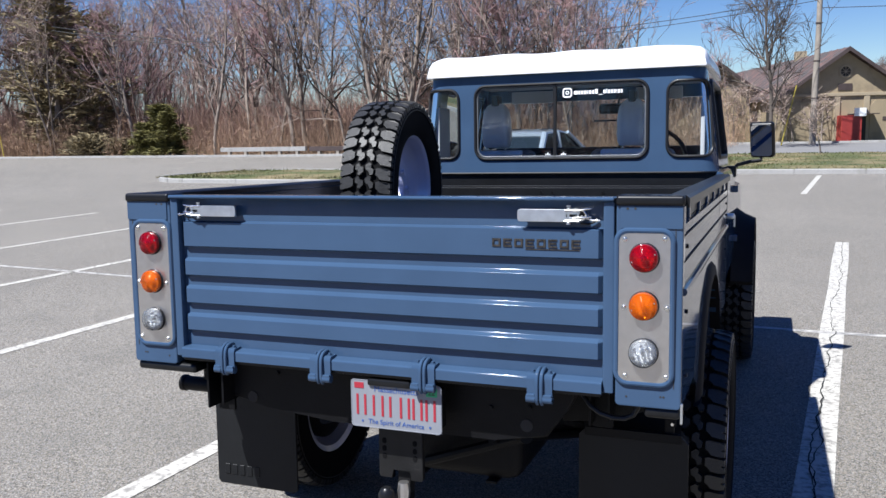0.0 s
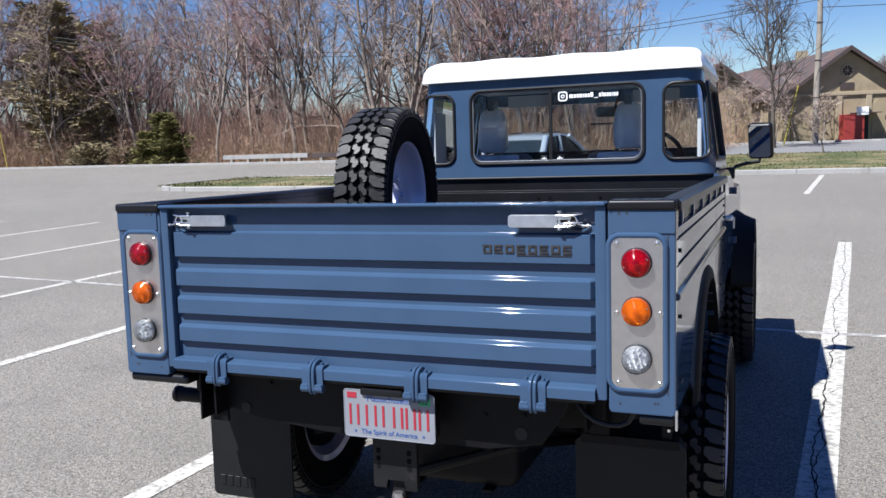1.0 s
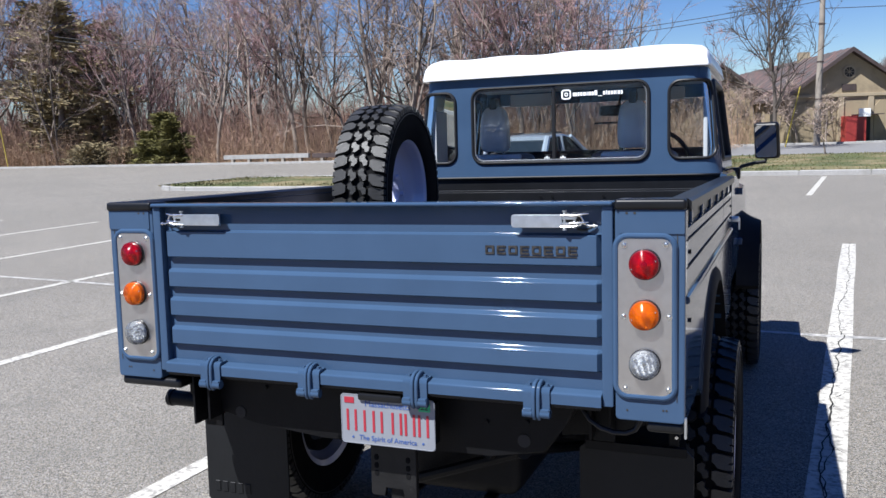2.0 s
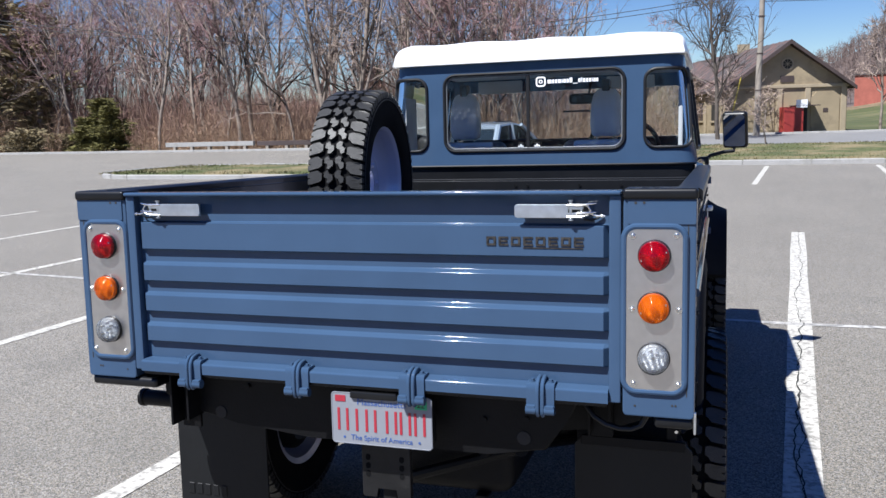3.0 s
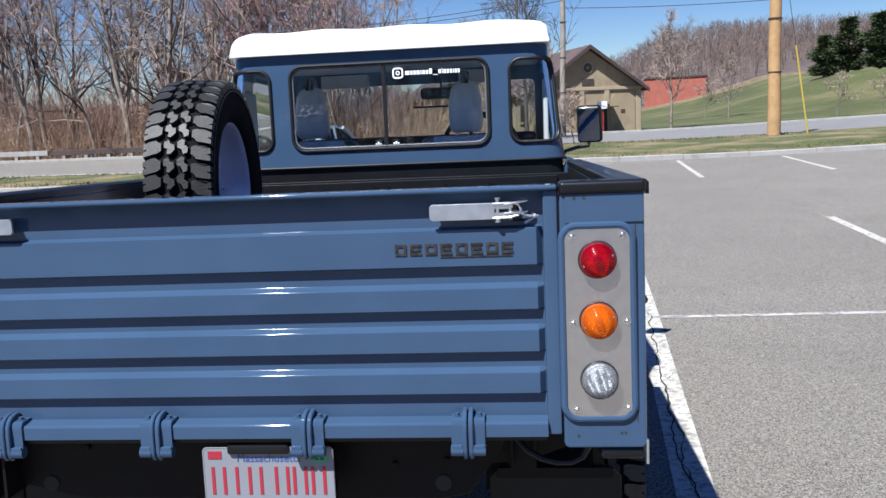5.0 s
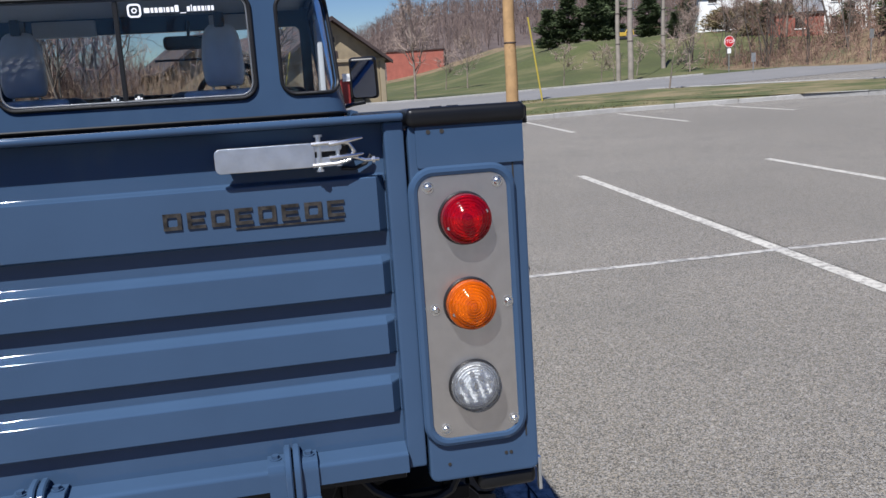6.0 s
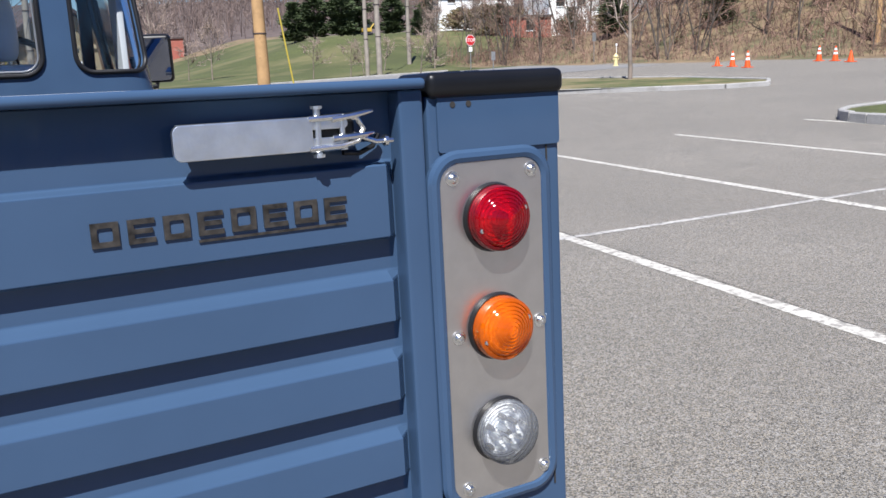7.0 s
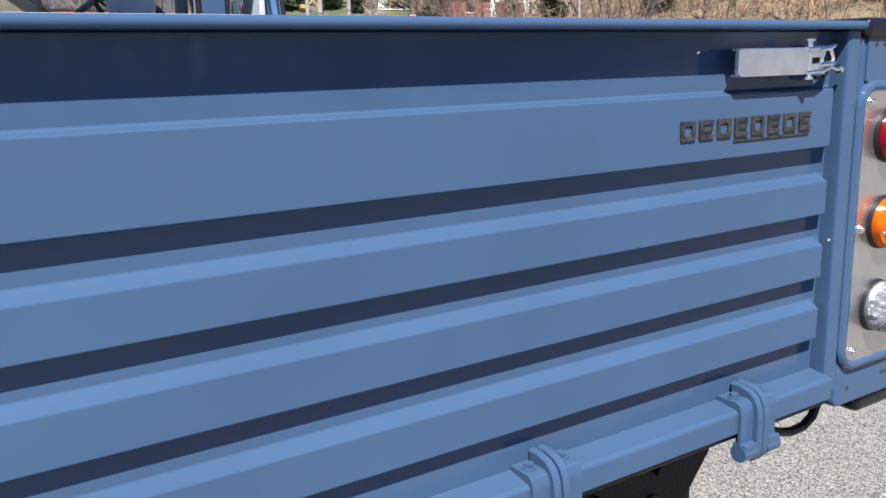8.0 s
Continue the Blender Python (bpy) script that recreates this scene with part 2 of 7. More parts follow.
def box(bm, x0, x1, y0, y1, z0, z1, bev=0.0, seg=2, m=None):
    made = bmesh.ops.create_cube(bm, size=1.0)["verts"]
    for v in made:
        v.co = Vector((x0 + (v.co.x + 0.5) * (x1 - x0), y0 + (v.co.y + 0.5) * (y1 - y0), z0 + (v.co.z + 0.5) * (z1 - z0)))
    if bev:
        edges = list({e for v in made for e in v.link_edges})
        made = bmesh.ops.bevel(bm, geom=edges, offset=bev, segments=seg, affect="EDGES", profile=0.5)["verts"]
        made = list({v for v in made})
    if m is not None:
        bmesh.ops.transform(bm, matrix=m, verts=made)
    return bm


def lathe(bm, prof, m, n=32):
    """A turned form from (radius, height) pairs round the z axis of m."""
    rings = []
    for r, h in prof:
        if r < 1e-6:
            rings.append([bm.verts.new(m @ Vector((0, 0, h)))])
        else:
            rings.append([bm.verts.new(m @ Vector((r * math.cos(2 * math.pi * k / n), r * math.sin(2 * math.pi * k / n), h))) for k in range(n)])
    for a, b in zip(rings, rings[1:]):
        for k in range(n):
            j = (k + 1) % n
            if len(a) == 1 and len(b) == 1:
                continue
            if len(a) == 1:
                bm.faces.new((a[0], b[k], b[j]))
            elif len(b) == 1:
                bm.faces.new((a[k], a[j], b[0]))
            else:
                bm.faces.new((a[k], a[j], b[j], b[k]))
    return bm


def rod(bm, a, b, r, n=10, r2=None):
    a, b = Vector(a), Vector(b)
    m = Matrix.Translation(a) @ (b - a).to_track_quat("Z", "Y").to_matrix().to_4x4()
    far, r2 = (b - a).length, r if r2 is None else r2
    return lathe(bm, [(0, 0), (r, 0), (r2, far), (0, far)], m, n)


def tube(bm, pts, r, n=8, closed=False, radii=None):
    """A round bar along points."""
    pts = [Vector(p) for p in pts]
    rings, last = [], None
    count = len(pts)
    for k, p in enumerate(pts):
        a = pts[(k - 1) % count] if closed or k else p
        b = pts[(k + 1) % count] if closed or k < count - 1 else p
        way = (b - a).normalized()
        side = last - way * last.dot(way) if last is not None else way.orthogonal()
        side.normalize()
        last = side
        up = way.cross(side)
        q = radii[k] if radii else r
        rings.append([bm.verts.new(p + q * (side * math.cos(2 * math.pi * j / n) + up * math.sin(2 * math.pi * j / n))) for j in range(n)])
    for k in range(count if closed else count - 1):
        a, b = rings[k], rings[(k + 1) % count]
        for j in range(n):
            bm.faces.new((a[j], a[(j + 1) % n], b[(j + 1) % n], b[j]))
    if not closed:
        bm.faces.new(rings[0][::-1])
        bm.faces.new(rings[-1])
    return bm


def rrect(x0, x1, z0, z1, r, n=6):
    """Outline of a rounded rectangle, counterclockwise."""
    pts = []
    for cx, cz, a0 in ((x1 - r, z1 - r, 0), (x0 + r, z1 - r, 90), (x0 + r, z0 + r, 180), (x1 - r, z0 + r, 270)):
        for k in range(n + 1):
            a = radians(a0 + 90 * k / n)
            pts.append((cx + r * math.cos(a), cz + r * math.sin(a)))
    return pts


def slab(bm, outline, y0, y1, m=None, bev=0.0):
    """A plate of an outline in x, z, from y0 to y1."""
    m = m or Matrix()
    a = [bm.verts.new(m @ Vector((x, y0, z))) for x, z in outline]
    b = [bm.verts.new(m @ Vector((x, y1, z))) for x, z in outline]
    f = bm.faces.new(a)
    bm.faces.new(b[::-1])
    for k in range(len(a)):
        j = (k + 1) % len(a)
        bm.faces.new((a[j], a[k], b[k], b[j]))
    if bev:
        bmesh.ops.bevel(bm, geom=list(f.edges), offset=bev, segments=2, affect="EDGES", profile=0.5)
    return bm


def frame_ring(bm, outer, inner, y0, y1, warp=lambda p: p):
    """A flat frame between two outlines of as many points, from y0 to y1."""
    rows = [[bm.verts.new(warp(Vector((x, y, z)))) for x, z in line] for line, y in ((outer, y0), (inner, y0), (inner, y1), (outer, y1))]
    n = len(outer)
    for a, b in zip(rows, rows[1:] + rows[:1]):
        for k in range(n):
            j = (k + 1) % n
            bm.faces.new((a[k], a[j], b[j], b[k]))
    return bm


def cell_outline(x0, x1, z0, z1, hole):
    """Points on a rectangle that answer to a hole's points, with the corners among them."""
    cx, cz = sum(p[0] for p in hole) / len(hole), sum(p[1] for p in hole) / len(hole)
    out = []
    for x, z in hole:
        dx, dz = x - cx, z - cz
        s = min((x1 - cx) / dx if dx > 1e-9 else (x0 - cx) / dx if dx < -1e-9 else 1e9, (z1 - cz) / dz if dz > 1e-9 else (z0 - cz) / dz if dz < -1e-9 else 1e9)
        out.append([cx + s * dx, cz + s * dz])
    for corner in ((x1, z1), (x0, z1), (x0, z0), (x1, z0)):
        k = min(range(len(out)), key=lambda n: (out[n][0] - corner[0]) ** 2 + (out[n][1] - corner[1]) ** 2)
        out[k] = list(corner)
    return out


def loft(bm, rows, close=False, caps=False):
    """A skin over rows of points."""
    vs = [[bm.verts.new(p) for p in row] for row in rows]
    n = len(vs[0])
    for a, b in zip(vs, vs[1:]):
        for k in range(n if close else n - 1):
            j = (k + 1) % n
            bm.faces.new((a[k], a[j], b[j], b[k]))
    if caps:
        bm.faces.new(vs[0][::-1])
        bm.faces.new(vs[-1])
    return bm


def words(text, size, m, mat, parent, name="lettering", depth=0.0006):
    """Raised or painted lettering in the built-in font, as a mesh."""
    cu = bpy.data.curves.new(name, "FONT")
    cu.body, cu.size, cu.extrude, cu.align_x, cu.align_y = text, size, depth, "CENTER", "CENTER"
    tmp = new(name, cu)
    me = bpy.data.meshes.new_from_object(tmp.evaluated_get(bpy.context.evaluated_depsgraph_get()))
    bpy.data.objects.remove(tmp)
    me.materials.clear()
    me.materials.append(mat)
    ob = new(name, me)
    ob.parent = parent
    ob.matrix_local = m
    return ob

# ---- ground, lot, kerbs ----
LOT_TURN = radians(4.47)       # the stalls run this far to the right of the truck
AHEAD = Vector((math.sin(LOT_TURN), math.cos(LOT_TURN)))
RIGHT = Vector((AHEAD.y, -AHEAD.x))
STALL, FIRST_LINE, CROSS_V, LINE_LONG = 2.75, 1.175, 4.80, 5.15


def soft(t, w):
    return 0.5 * (t + math.sqrt(t * t + w * w)) - 0.5 * w * 0.2


def bank_foot(v):
    return 34.5 + 0.15 * (28 - v)


def lie(u, v):
    """Height of the land: flat under the truck, rising to the right, to the street and into hills."""
    h = 0.031 * max(0.0, soft(u - 5.5, 3.0) - 0.15) if u < 45 else 0.031 * 39.3
    h += 0.003 * max(0.0, soft(v - 30.0, 4.0) - 0.3)
    h += 0.003 * max(0.0, -u - 4.0) if u > -60 else 0.003 * 56
    # grass hill beyond the street, to the right
    k = max(0.0, min(1.0, (v - 57) / 38)) * max(0.0, min(0.6, (u - 5) / 40))
    h += 5.6 * k * k * (3 - 2 * k)
    # bank beyond the lot, far right
    k = max(0.0, min(1.0, (u - bank_foot(v)) / 18)) * max(0.0, min(1.0, (78 - v) / 25))
    h += 5.0 * k * k * (3 - 2 * k)
    # wooded hills at the back
    far = math.hypot(u, v)
    k = max(0.0, min(1.0, (far - 110) / 260)) if v > 20 else 0.0
    right = max(0.0, min(1.0, (u + 60) / 90))
    h += (3 + right * (13 + 3 * math.sin(u * 0.013 + 1.0) + 2 * math.sin(u * 0.031))) * k * k * (3 - 2 * k)
    return h


def at(u, v, up=0.0):
    x, y = RIGHT * u + AHEAD * v
    return Vector((x, y, lie(u, v) + up))


KERB_V, STREET_V0, STREET_V1 = 24.4, 37.5, 54.0


def spaced(stops):
    out = []
    for (a, step), (b, _) in zip(stops, stops[1:]):
        n = max(1, round((b - a) / step))
        out += [a + (b - a) * k / n for k in range(n)]
    return out + [stops[-1][0]]


us = spaced([(-900, 200), (-300, 60), (-120, 15), (-60, 6), (-24, 3), (-6, 1.5), (14, 2), (28, 1.5), (40, 3), (66, 8), (130, 20), (300, 60), (900, 0)])
vs = spaced([(-900, 200), (-200, 50), (-60, 12), (-12, 3), (-3, 1.5), (12, 2), (24, 2), (STREET_V0, 2), (STREET_V1, 3), (72, 4), (110, 10), (260, 30), (500, 80), (1100, 0)])
bm = fresh()
grid = [[bm.verts.new(at(u, v)) for v in vs] for u in us]
for a in range(len(us) - 1):
    for b in range(len(vs) - 1):
        f = bm.faces.new((grid[a][b], grid[a + 1][b], grid[a + 1][b + 1], grid[a][b + 1]))
        u, v = (us[a] + us[a + 1]) / 2, (vs[b] + vs[b + 1]) / 2
        far = math.hypot(u, v)
        if (far > 120 and not (2 < u < 60 and 0 < v < 140)) or (u < -6 and v > 41) or u < -75:
            f.material_index = 1
        elif u > bank_foot(v) and v < 62:
            f.material_index = 1
        elif v > STREET_V1 and u > -6:
            f.material_index = 2
        if v < -60 or (far > 120 and v < 20):
            f.material_index = 2
        elif far > 150 and v > 60:
            f.material_index = 3
bmesh.ops.recalc_face_normals(bm, faces=bm.faces)
ground = tagged(link("ground", bm, [ASPHALT, LITTER, LAWN, HILL], 60), "worn grey asphalt parking lot, lawns and wooded land beyond", "ground", kind="structure")


def strip(bm, u0, v0, u1, v1, width, up=0.004, step=0.7):
    """A painted stripe that follows the land."""
    a, b = Vector((u0, v0)), Vector((u1, v1))
    n = max(2, int((b - a).length / step))
    side = Vector((-(b - a).y, (b - a).x)).normalized() * width / 2
    rows = []
    for k in range(n + 1):
        p = a + (b - a) * k / n
        w = side * (1 + 0.10 * noise.noise(Vector((p.x * 3, p.y * 3, 0))))
        rows.append([at(p.x - w.x, p.y - w.y, up), at(p.x + w.x, p.y + w.y, up)])
    return loft(bm, rows)


def stall_line(u0, v0, u1, v1, width, mat, label):
    ob = link("parking_line", strip(fresh(), u0, v0, u1, v1, width), mat, 0)
    return tagged(ob, label, "road marking", "parking lines", "structure")


for u, far_end in ((-21.2, 10.4), (-18.4, 10.4), (-15.6, 10.4), (-12.8, 10.5), (-9.83, 10.4), (-7.03, 10.3), (-4.43, 10.1), (-1.60, 9.9), (FIRST_LINE, 9.76), (3.87, 10.2), (6.62, 10.3), (9.33, 10.3), (12.1, 10.3)):
    stall_line(u, CROSS_V - LINE_LONG, u, far_end, 0.16 if u == FIRST_LINE else 0.115, LINE, "worn white stall line on asphalt")
for (u0, v0), (u1, v1) in (((-21.2, 5.1), (-7.0, 4.89)), ((-7.0, 4.89), (-4.4, 4.80)), ((-4.4, 4.80), (1.17, 4.65)), ((1.17, 4.65), (3.87, 4.84)), ((3.87, 4.84), (6.6, 4.88)), ((6.6, 4.88), (12.4, 4.95))):
    stall_line(u0, v0, u1, v1, 0.07, LINE_OLD, "faded thin white line across the stalls")
for u, v in ((-2.45, 17.3), (0.33, 17.3), (3.12, 17.4), (6.0, 18.1), (8.85, 18.3), (11.7, 18.6)):
    stall_line(u, v, u + 0.08, KERB_V - 0.7, 0.12, LINE, "white stall line by the kerb")

# cracks along the nearest line and over the lot
rnd = random.Random(5)


def crack(u0, v0, u1, v1, wob, w):
    bm = fresh()
    n = max(8, int(math.hypot(u1 - u0, v1 - v0) / 0.07))
    rows, off = [], 0.0
    for k in range(n + 1):
        off = off * 0.86 + rnd.uniform(-wob, wob)
        u, v = u0 + (u1 - u0) * k / n + off, v0 + (v1 - v0) * k / n
        ww = w * rnd.uniform(0.35, 1.3)
        rows.append([at(u - ww, v, 0.0065), at(u + ww, v, 0.0065)])
    loft(bm, rows)
    tagged(link("asphalt_crack", bm, CRACK, 0), "dark crack in the asphalt and paint", "crack", kind="structure")


crack(FIRST_LINE - 0.01, 0.2, FIRST_LINE + 0.02, 4.7, 0.016, 0.004)
crack(FIRST_LINE + 0.03, 0.9, FIRST_LINE - 0.05, 3.0, 0.020, 0.003)
crack(FIRST_LINE + 0.00, 4.7, FIRST_LINE + 0.01, 9.9, 0.014, 0.003)
for k in range(26):
    v = 0.3 + 0.19 * k + rnd.uniform(-0.05, 0.05)
    u = FIRST_LINE + rnd.uniform(-0.06, 0.02)
    crack(u, v, u + rnd.uniform(0.05, 0.13), v + rnd.uniform(-0.12, 0.16), 0.012, 0.0018)
crack(FIRST_LINE + STALL, 0.0, FIRST_LINE + STALL + 0.02, 6.5, 0.012, 0.003)


def kerb_run(pts, closed=False, high=0.14, wide=0.14, each=1.8):
    """Granite kerb stones along points, each stone a part of its run."""
    run = tagged(new("kerb"), "pale granite kerb along the grass", "kerb", kind="structure")
    pts = [Vector(p) for p in pts] + ([Vector(pts[0])] if closed else [])
    for a, b in zip(pts, pts[1:]):
        n = max(1, round((b - a).length / each))
        way = (b - a).normalized()
        side = Vector((way.y, -way.x)) * wide / 2
        for k in range(n):
            p, q = a + (b - a) * (k / n) + way * 0.006, a + (b - a) * ((k + 1) / n) - way * 0.006
            bm = fresh()
            dz = rnd.uniform(-0.008, 0.008)
            low = [at(c.x, c.y, -0.15) for c in (p - side, q - side, q + side, p + side)]
            top = [at(c.x, c.y, high + dz) for c in (p - side * 0.85, q - side * 0.85, q + side * 0.85, p + side * 0.85)]
            lv, tv = [bm.verts.new(c) for c in low], [bm.verts.new(c) for c in top]
            f = bm.faces.new(tv)
            for m in range(4):
                bm.faces.new((lv[m], lv[(m + 1) % 4], tv[(m + 1) % 4], tv[m]))
            bmesh.ops.recalc_face_normals(bm, faces=bm.faces)
            bmesh.ops.bevel(bm, geom=list(f.edges), offset=0.02, segments=1, affect="EDGES")
            part("kerb_stone", bm, KERB, run, smooth=0)
    return run


def lawn_patch(outline, name, label, mat=GRASS, up=0.10, crown=0.08, n=10):
    """A grassed island: rings of points that shrink to the middle."""
    bm = fresh()
    pts = [Vector(p) for p in outline]
    mid = sum(pts, Vector((0, 0))) / len(pts)
    rows = []
    for k in range(n + 1):
        s = 1 - k / n
        rows.append([at(*(mid + (p - mid) * s), up + crown * (1 - s * s) + (0.03 * noise.noise(Vector((p.x * s, p.y * s, 3.0))) if 0 < k else 0)) for p in pts])
    loft(bm, rows, close=True)
    bmesh.ops.remove_doubles(bm, verts=bm.verts, dist=0.001)
    bmesh.ops.recalc_face_normals(bm, faces=bm.faces)
    return tagged(link(name, bm, mat, 60), label, "grass", kind="structure")


def rounded(u0, u1, v0, v1, r, n=5):
    return dense_line(rrect(u0, u1, v0, v1, r, n))


def dense_line(line, step=2.0):
    out = []
    for (x, z), (x2, z2) in zip(line, line[1:] + line[:1]):
        n = max(1, int(math.hypot(x2 - x, z2 - z) / step))
        out += [(x + (x2 - x) * k / n, z + (z2 - z) * k / n) for k in range(n)]
    return out


# verge between lot and street, with an arm that reaches into the lot
EDGE = [(-4.0, KERB_V), (9.0, KERB_V), (14.2, 22.6), (17.6, 18.4), (18.8, 18.0), (19.8, 19.0), (20.6, 24.0), (19.5, 30.0), (15.0, STREET_V0)]
kerb_run(EDGE)
lawn_patch(dense_line(EDGE + [(-4.0, STREET_V0)]), "grass_verge", "patchy green and brown grass verge by the kerb")
# island by the woods
isle = rounded(-20.6, -5.0, 18.9, 24.6, 2.4)
kerb_run([(u, v) for u, v in isle], closed=True)
lawn_patch(isle, "grass_island", "grass island with a kerb in the lot")
# right-hand islands
isle = rounded(12.1, 24.0, 6.9, 10.2, 1.2)
kerb_run([(u, v) for u, v in isle], closed=True, high=0.17)
lawn_patch(isle, "grass_island", "small grass island with a granite kerb", up=0.13)
# far kerb of the lot by the woods, street, walk on the far side
kerb_run([(-74, 40.2), (-6.0, 40.2)], high=0.13, each=3.0)
bm = fresh()
loft(bm, [[at(u, v, 0.012) for v in (STREET_V0 + 0.3, 42, 48, STREET_V1)] for u in spaced([(-8, 3), (31, 0)])])
tagged(link("road", bm, STREET, 60), "grey asphalt street", "road", kind="structure")
kerb_run([(-8.0, STREET_V1), (25.0, STREET_V1)], high=0.13, each=3.0)

# ---- the pickup truck ----
truck = thing("pickup_truck", pose(0, 0, 0.055, -1.89, -0.02, 0), "dark blue pickup truck with a white cab roof, parked", "pickup truck")
REAR_X = 0.90        # half width of the load bed
BED_FLOOR = 0.893
TYRE_WIDTH = 0.92


def mirrored(make):
    for side in (1, -1):
        make(side)


def lug(bm, pts, r0, r1, taper=0.86):
    """One tread block: an outline of (across, turn in degrees), raised from r0 to r1."""
    cs = sum(p[0] for p in pts) / len(pts)
    ca = sum(p[1] for p in pts) / len(pts)

    def at(s, a, r):
        return Vector((s, r * math.cos(radians(a)), r * math.sin(radians(a))))
    low = [bm.verts.new(at(s, a, r0)) for s, a in pts]
    top = [bm.verts.new(at(cs + (s - cs) * taper, ca + (a - ca) * taper, r1 - (0.010 if abs(s) > 0.1 else 0.0))) for s, a in pts]
    bm.faces.new(top)
    for k in range(len(pts)):
        j = (k + 1) % len(pts)
        bm.faces.new((low[k], low[j], top[j], top[k]))


def tyre_mesh():
    bm = fresh()
    turn = Matrix(((0, 0, 1, 0), (1, 0, 0, 0), (0, 1, 0, 0), (0, 0, 0, 1)))
    half = [(0.236, 0.094), (0.246, 0.106), (0.262, 0.114), (0.30, 0.121), (0.335, 0.123), (0.350, 0.1225), (0.354, 0.1265), (0.364, 0.1245), (0.376, 0.112), (0.382, 0.085), (0.384, 0.04)]
    prof = [(r, -h) for r, h in half] + [(0.384, 0.0)] + [(r, h) for r, h in half[::-1]]
    lathe(bm, prof + [(0.230, 0.08), (0.230, -0.08), prof[0]], turn, 72)
    # Carcass, sides and grooves take the darker tone, as shade in the colour.
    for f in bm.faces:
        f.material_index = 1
    # per pitch and side: a stepped middle block and a long shoulder block with a split end
    step = 360 / 42
    middle = ((0.002, -0.02), (0.020, -0.26), (0.033, -0.20), (0.031, 0.12), (0.046, 0.24), (0.044, 0.60), (0.028, 0.72), (0.019, 0.42), (0.004, 0.32))
    shoulder = ((0.052, 0.10), (0.066, 0.00), (0.100, -0.03), (0.124, 0.00), (0.124, 0.36), (0.112, 0.38), (0.112, 0.46), (0.124, 0.48), (0.124, 0.80), (0.098, 0.84), (0.072, 0.84), (0.062, 0.66), (0.051, 0.58))
    for k in range(42):
        for side in (1, -1):
            o = k + (0.0 if side > 0 else 0.45) + (0.0, 0.03, -0.03)[k % 3]
            lug(bm, [(side * s, (o + side * t + 2.2 * s) * step) for s, t in middle][::side], 0.376, 0.4010, 0.90)
            lug(bm, [(side * s, (o + side * t + 3.0 * s) * step) for s, t in shoulder][::side], 0.360, 0.3990, 0.93)
    # thin raised ring where the tread meets the side
    for side in (1, -1):
        ring = [(side * 0.1245, 0.357 * math.cos(2 * math.pi * k / 72), 0.357 * math.sin(2 * math.pi * k / 72)) for k in range(72)]
        tube(bm, ring, 0.0035, 5, closed=True)
    bmesh.ops.recalc_face_normals(bm, faces=bm.faces)
    bmesh.ops.scale(bm, vec=(TYRE_WIDTH, 1, 1), verts=bm.verts)
    return bm


def rim_mesh():
    """A pressed steel wheel with a deep dish towards +x."""
    bm = fresh()
    turn = Matrix(((0, 0, 1, 0), (1, 0, 0, 0), (0, 1, 0, 0), (0, 0, 0, 1)))
    lathe(bm, [(0.246, 0.092), (0.250, 0.098), (0.243, 0.103), (0.232, 0.097), (0.227, 0.086), (0.223, 0.052), (0.214, 0.038), (0.196, 0.026), (0.165, 0.014), (0.126, 0.020), (0.098, 0.030), (0.084, 0.024), (0.058, 0.022), (0.056, 0.0), (0.058, -0.01),
               (0.16, -0.006), (0.206, 0.010), (0.216, -0.02), (0.222, -0.095), (0.246, -0.106), (0.250, -0.100), (0.236, -0.09), (0.229, 0.0), (0.236, 0.076), (0.246, 0.092)], turn, 64)
    rod(bm, (0.050, -0.212, 0.03), (0.085, -0.205, 0.03), 0.006, 8)
    for k in range(5):
        a = 2 * math.pi * k / 5
        rod(bm, (0.018, 0.083 * math.cos(a), 0.083 * math.sin(a)), (0.040, 0.083 * math.cos(a), 0.083 * math.sin(a)), 0.012, 6)
    bmesh.ops.recalc_face_normals(bm, faces=bm.faces)
    bmesh.ops.scale(bm, vec=(TYRE_WIDTH, 1, 1), verts=bm.verts)
    return bm


TYRE = link("tyre", tyre_mesh(), [RUBBER, SHADE_DARK], 28)
RIM = link("wheel_rim", rim_mesh(), WHEEL_BLUE, 40)


def wheel(parent, m, flip=False):
    """Rim under the parent, tyre under the rim."""
    rim = new("wheel_rim", RIM.data)
    rim.parent = parent
    rim.matrix_local = m @ (Matrix.Rotation(math.pi, 4, "Z") if flip else Matrix())
    tagged(rim, "silver-blue steel wheel rim")
    tyre = new("tyre", TYRE.data)
    tyre.parent = rim
    tagged(tyre, "black mud-terrain tyre with chunky tread")
    bm = fresh()
    lathe(bm, [(0.0, -0.075), (0.150, -0.075), (0.186, -0.060), (0.186, -0.030), (0.0, -0.030)], Matrix(((0, 0, 1, 0), (1, 0, 0, 0), (0, 1, 0, 0), (0, 0, 0, 1))), 32)
    bmesh.ops.recalc_face_normals(bm, faces=bm.faces)
    part("brake_drum", bm, CHASSIS, rim, "dark brake drum")
    return rim


FRONT_AXLE, REAR_AXLE = 3.70, 1.04
for x, y in ((0.868, REAR_AXLE), (-0.805, REAR_AXLE), (0.885, FRONT_AXLE), (-0.885, FRONT_AXLE)):
    wheel(truck, Matrix.Translation((x, y, 0.400 - 0.055 + 0.033 * y)), flip=x < 0)

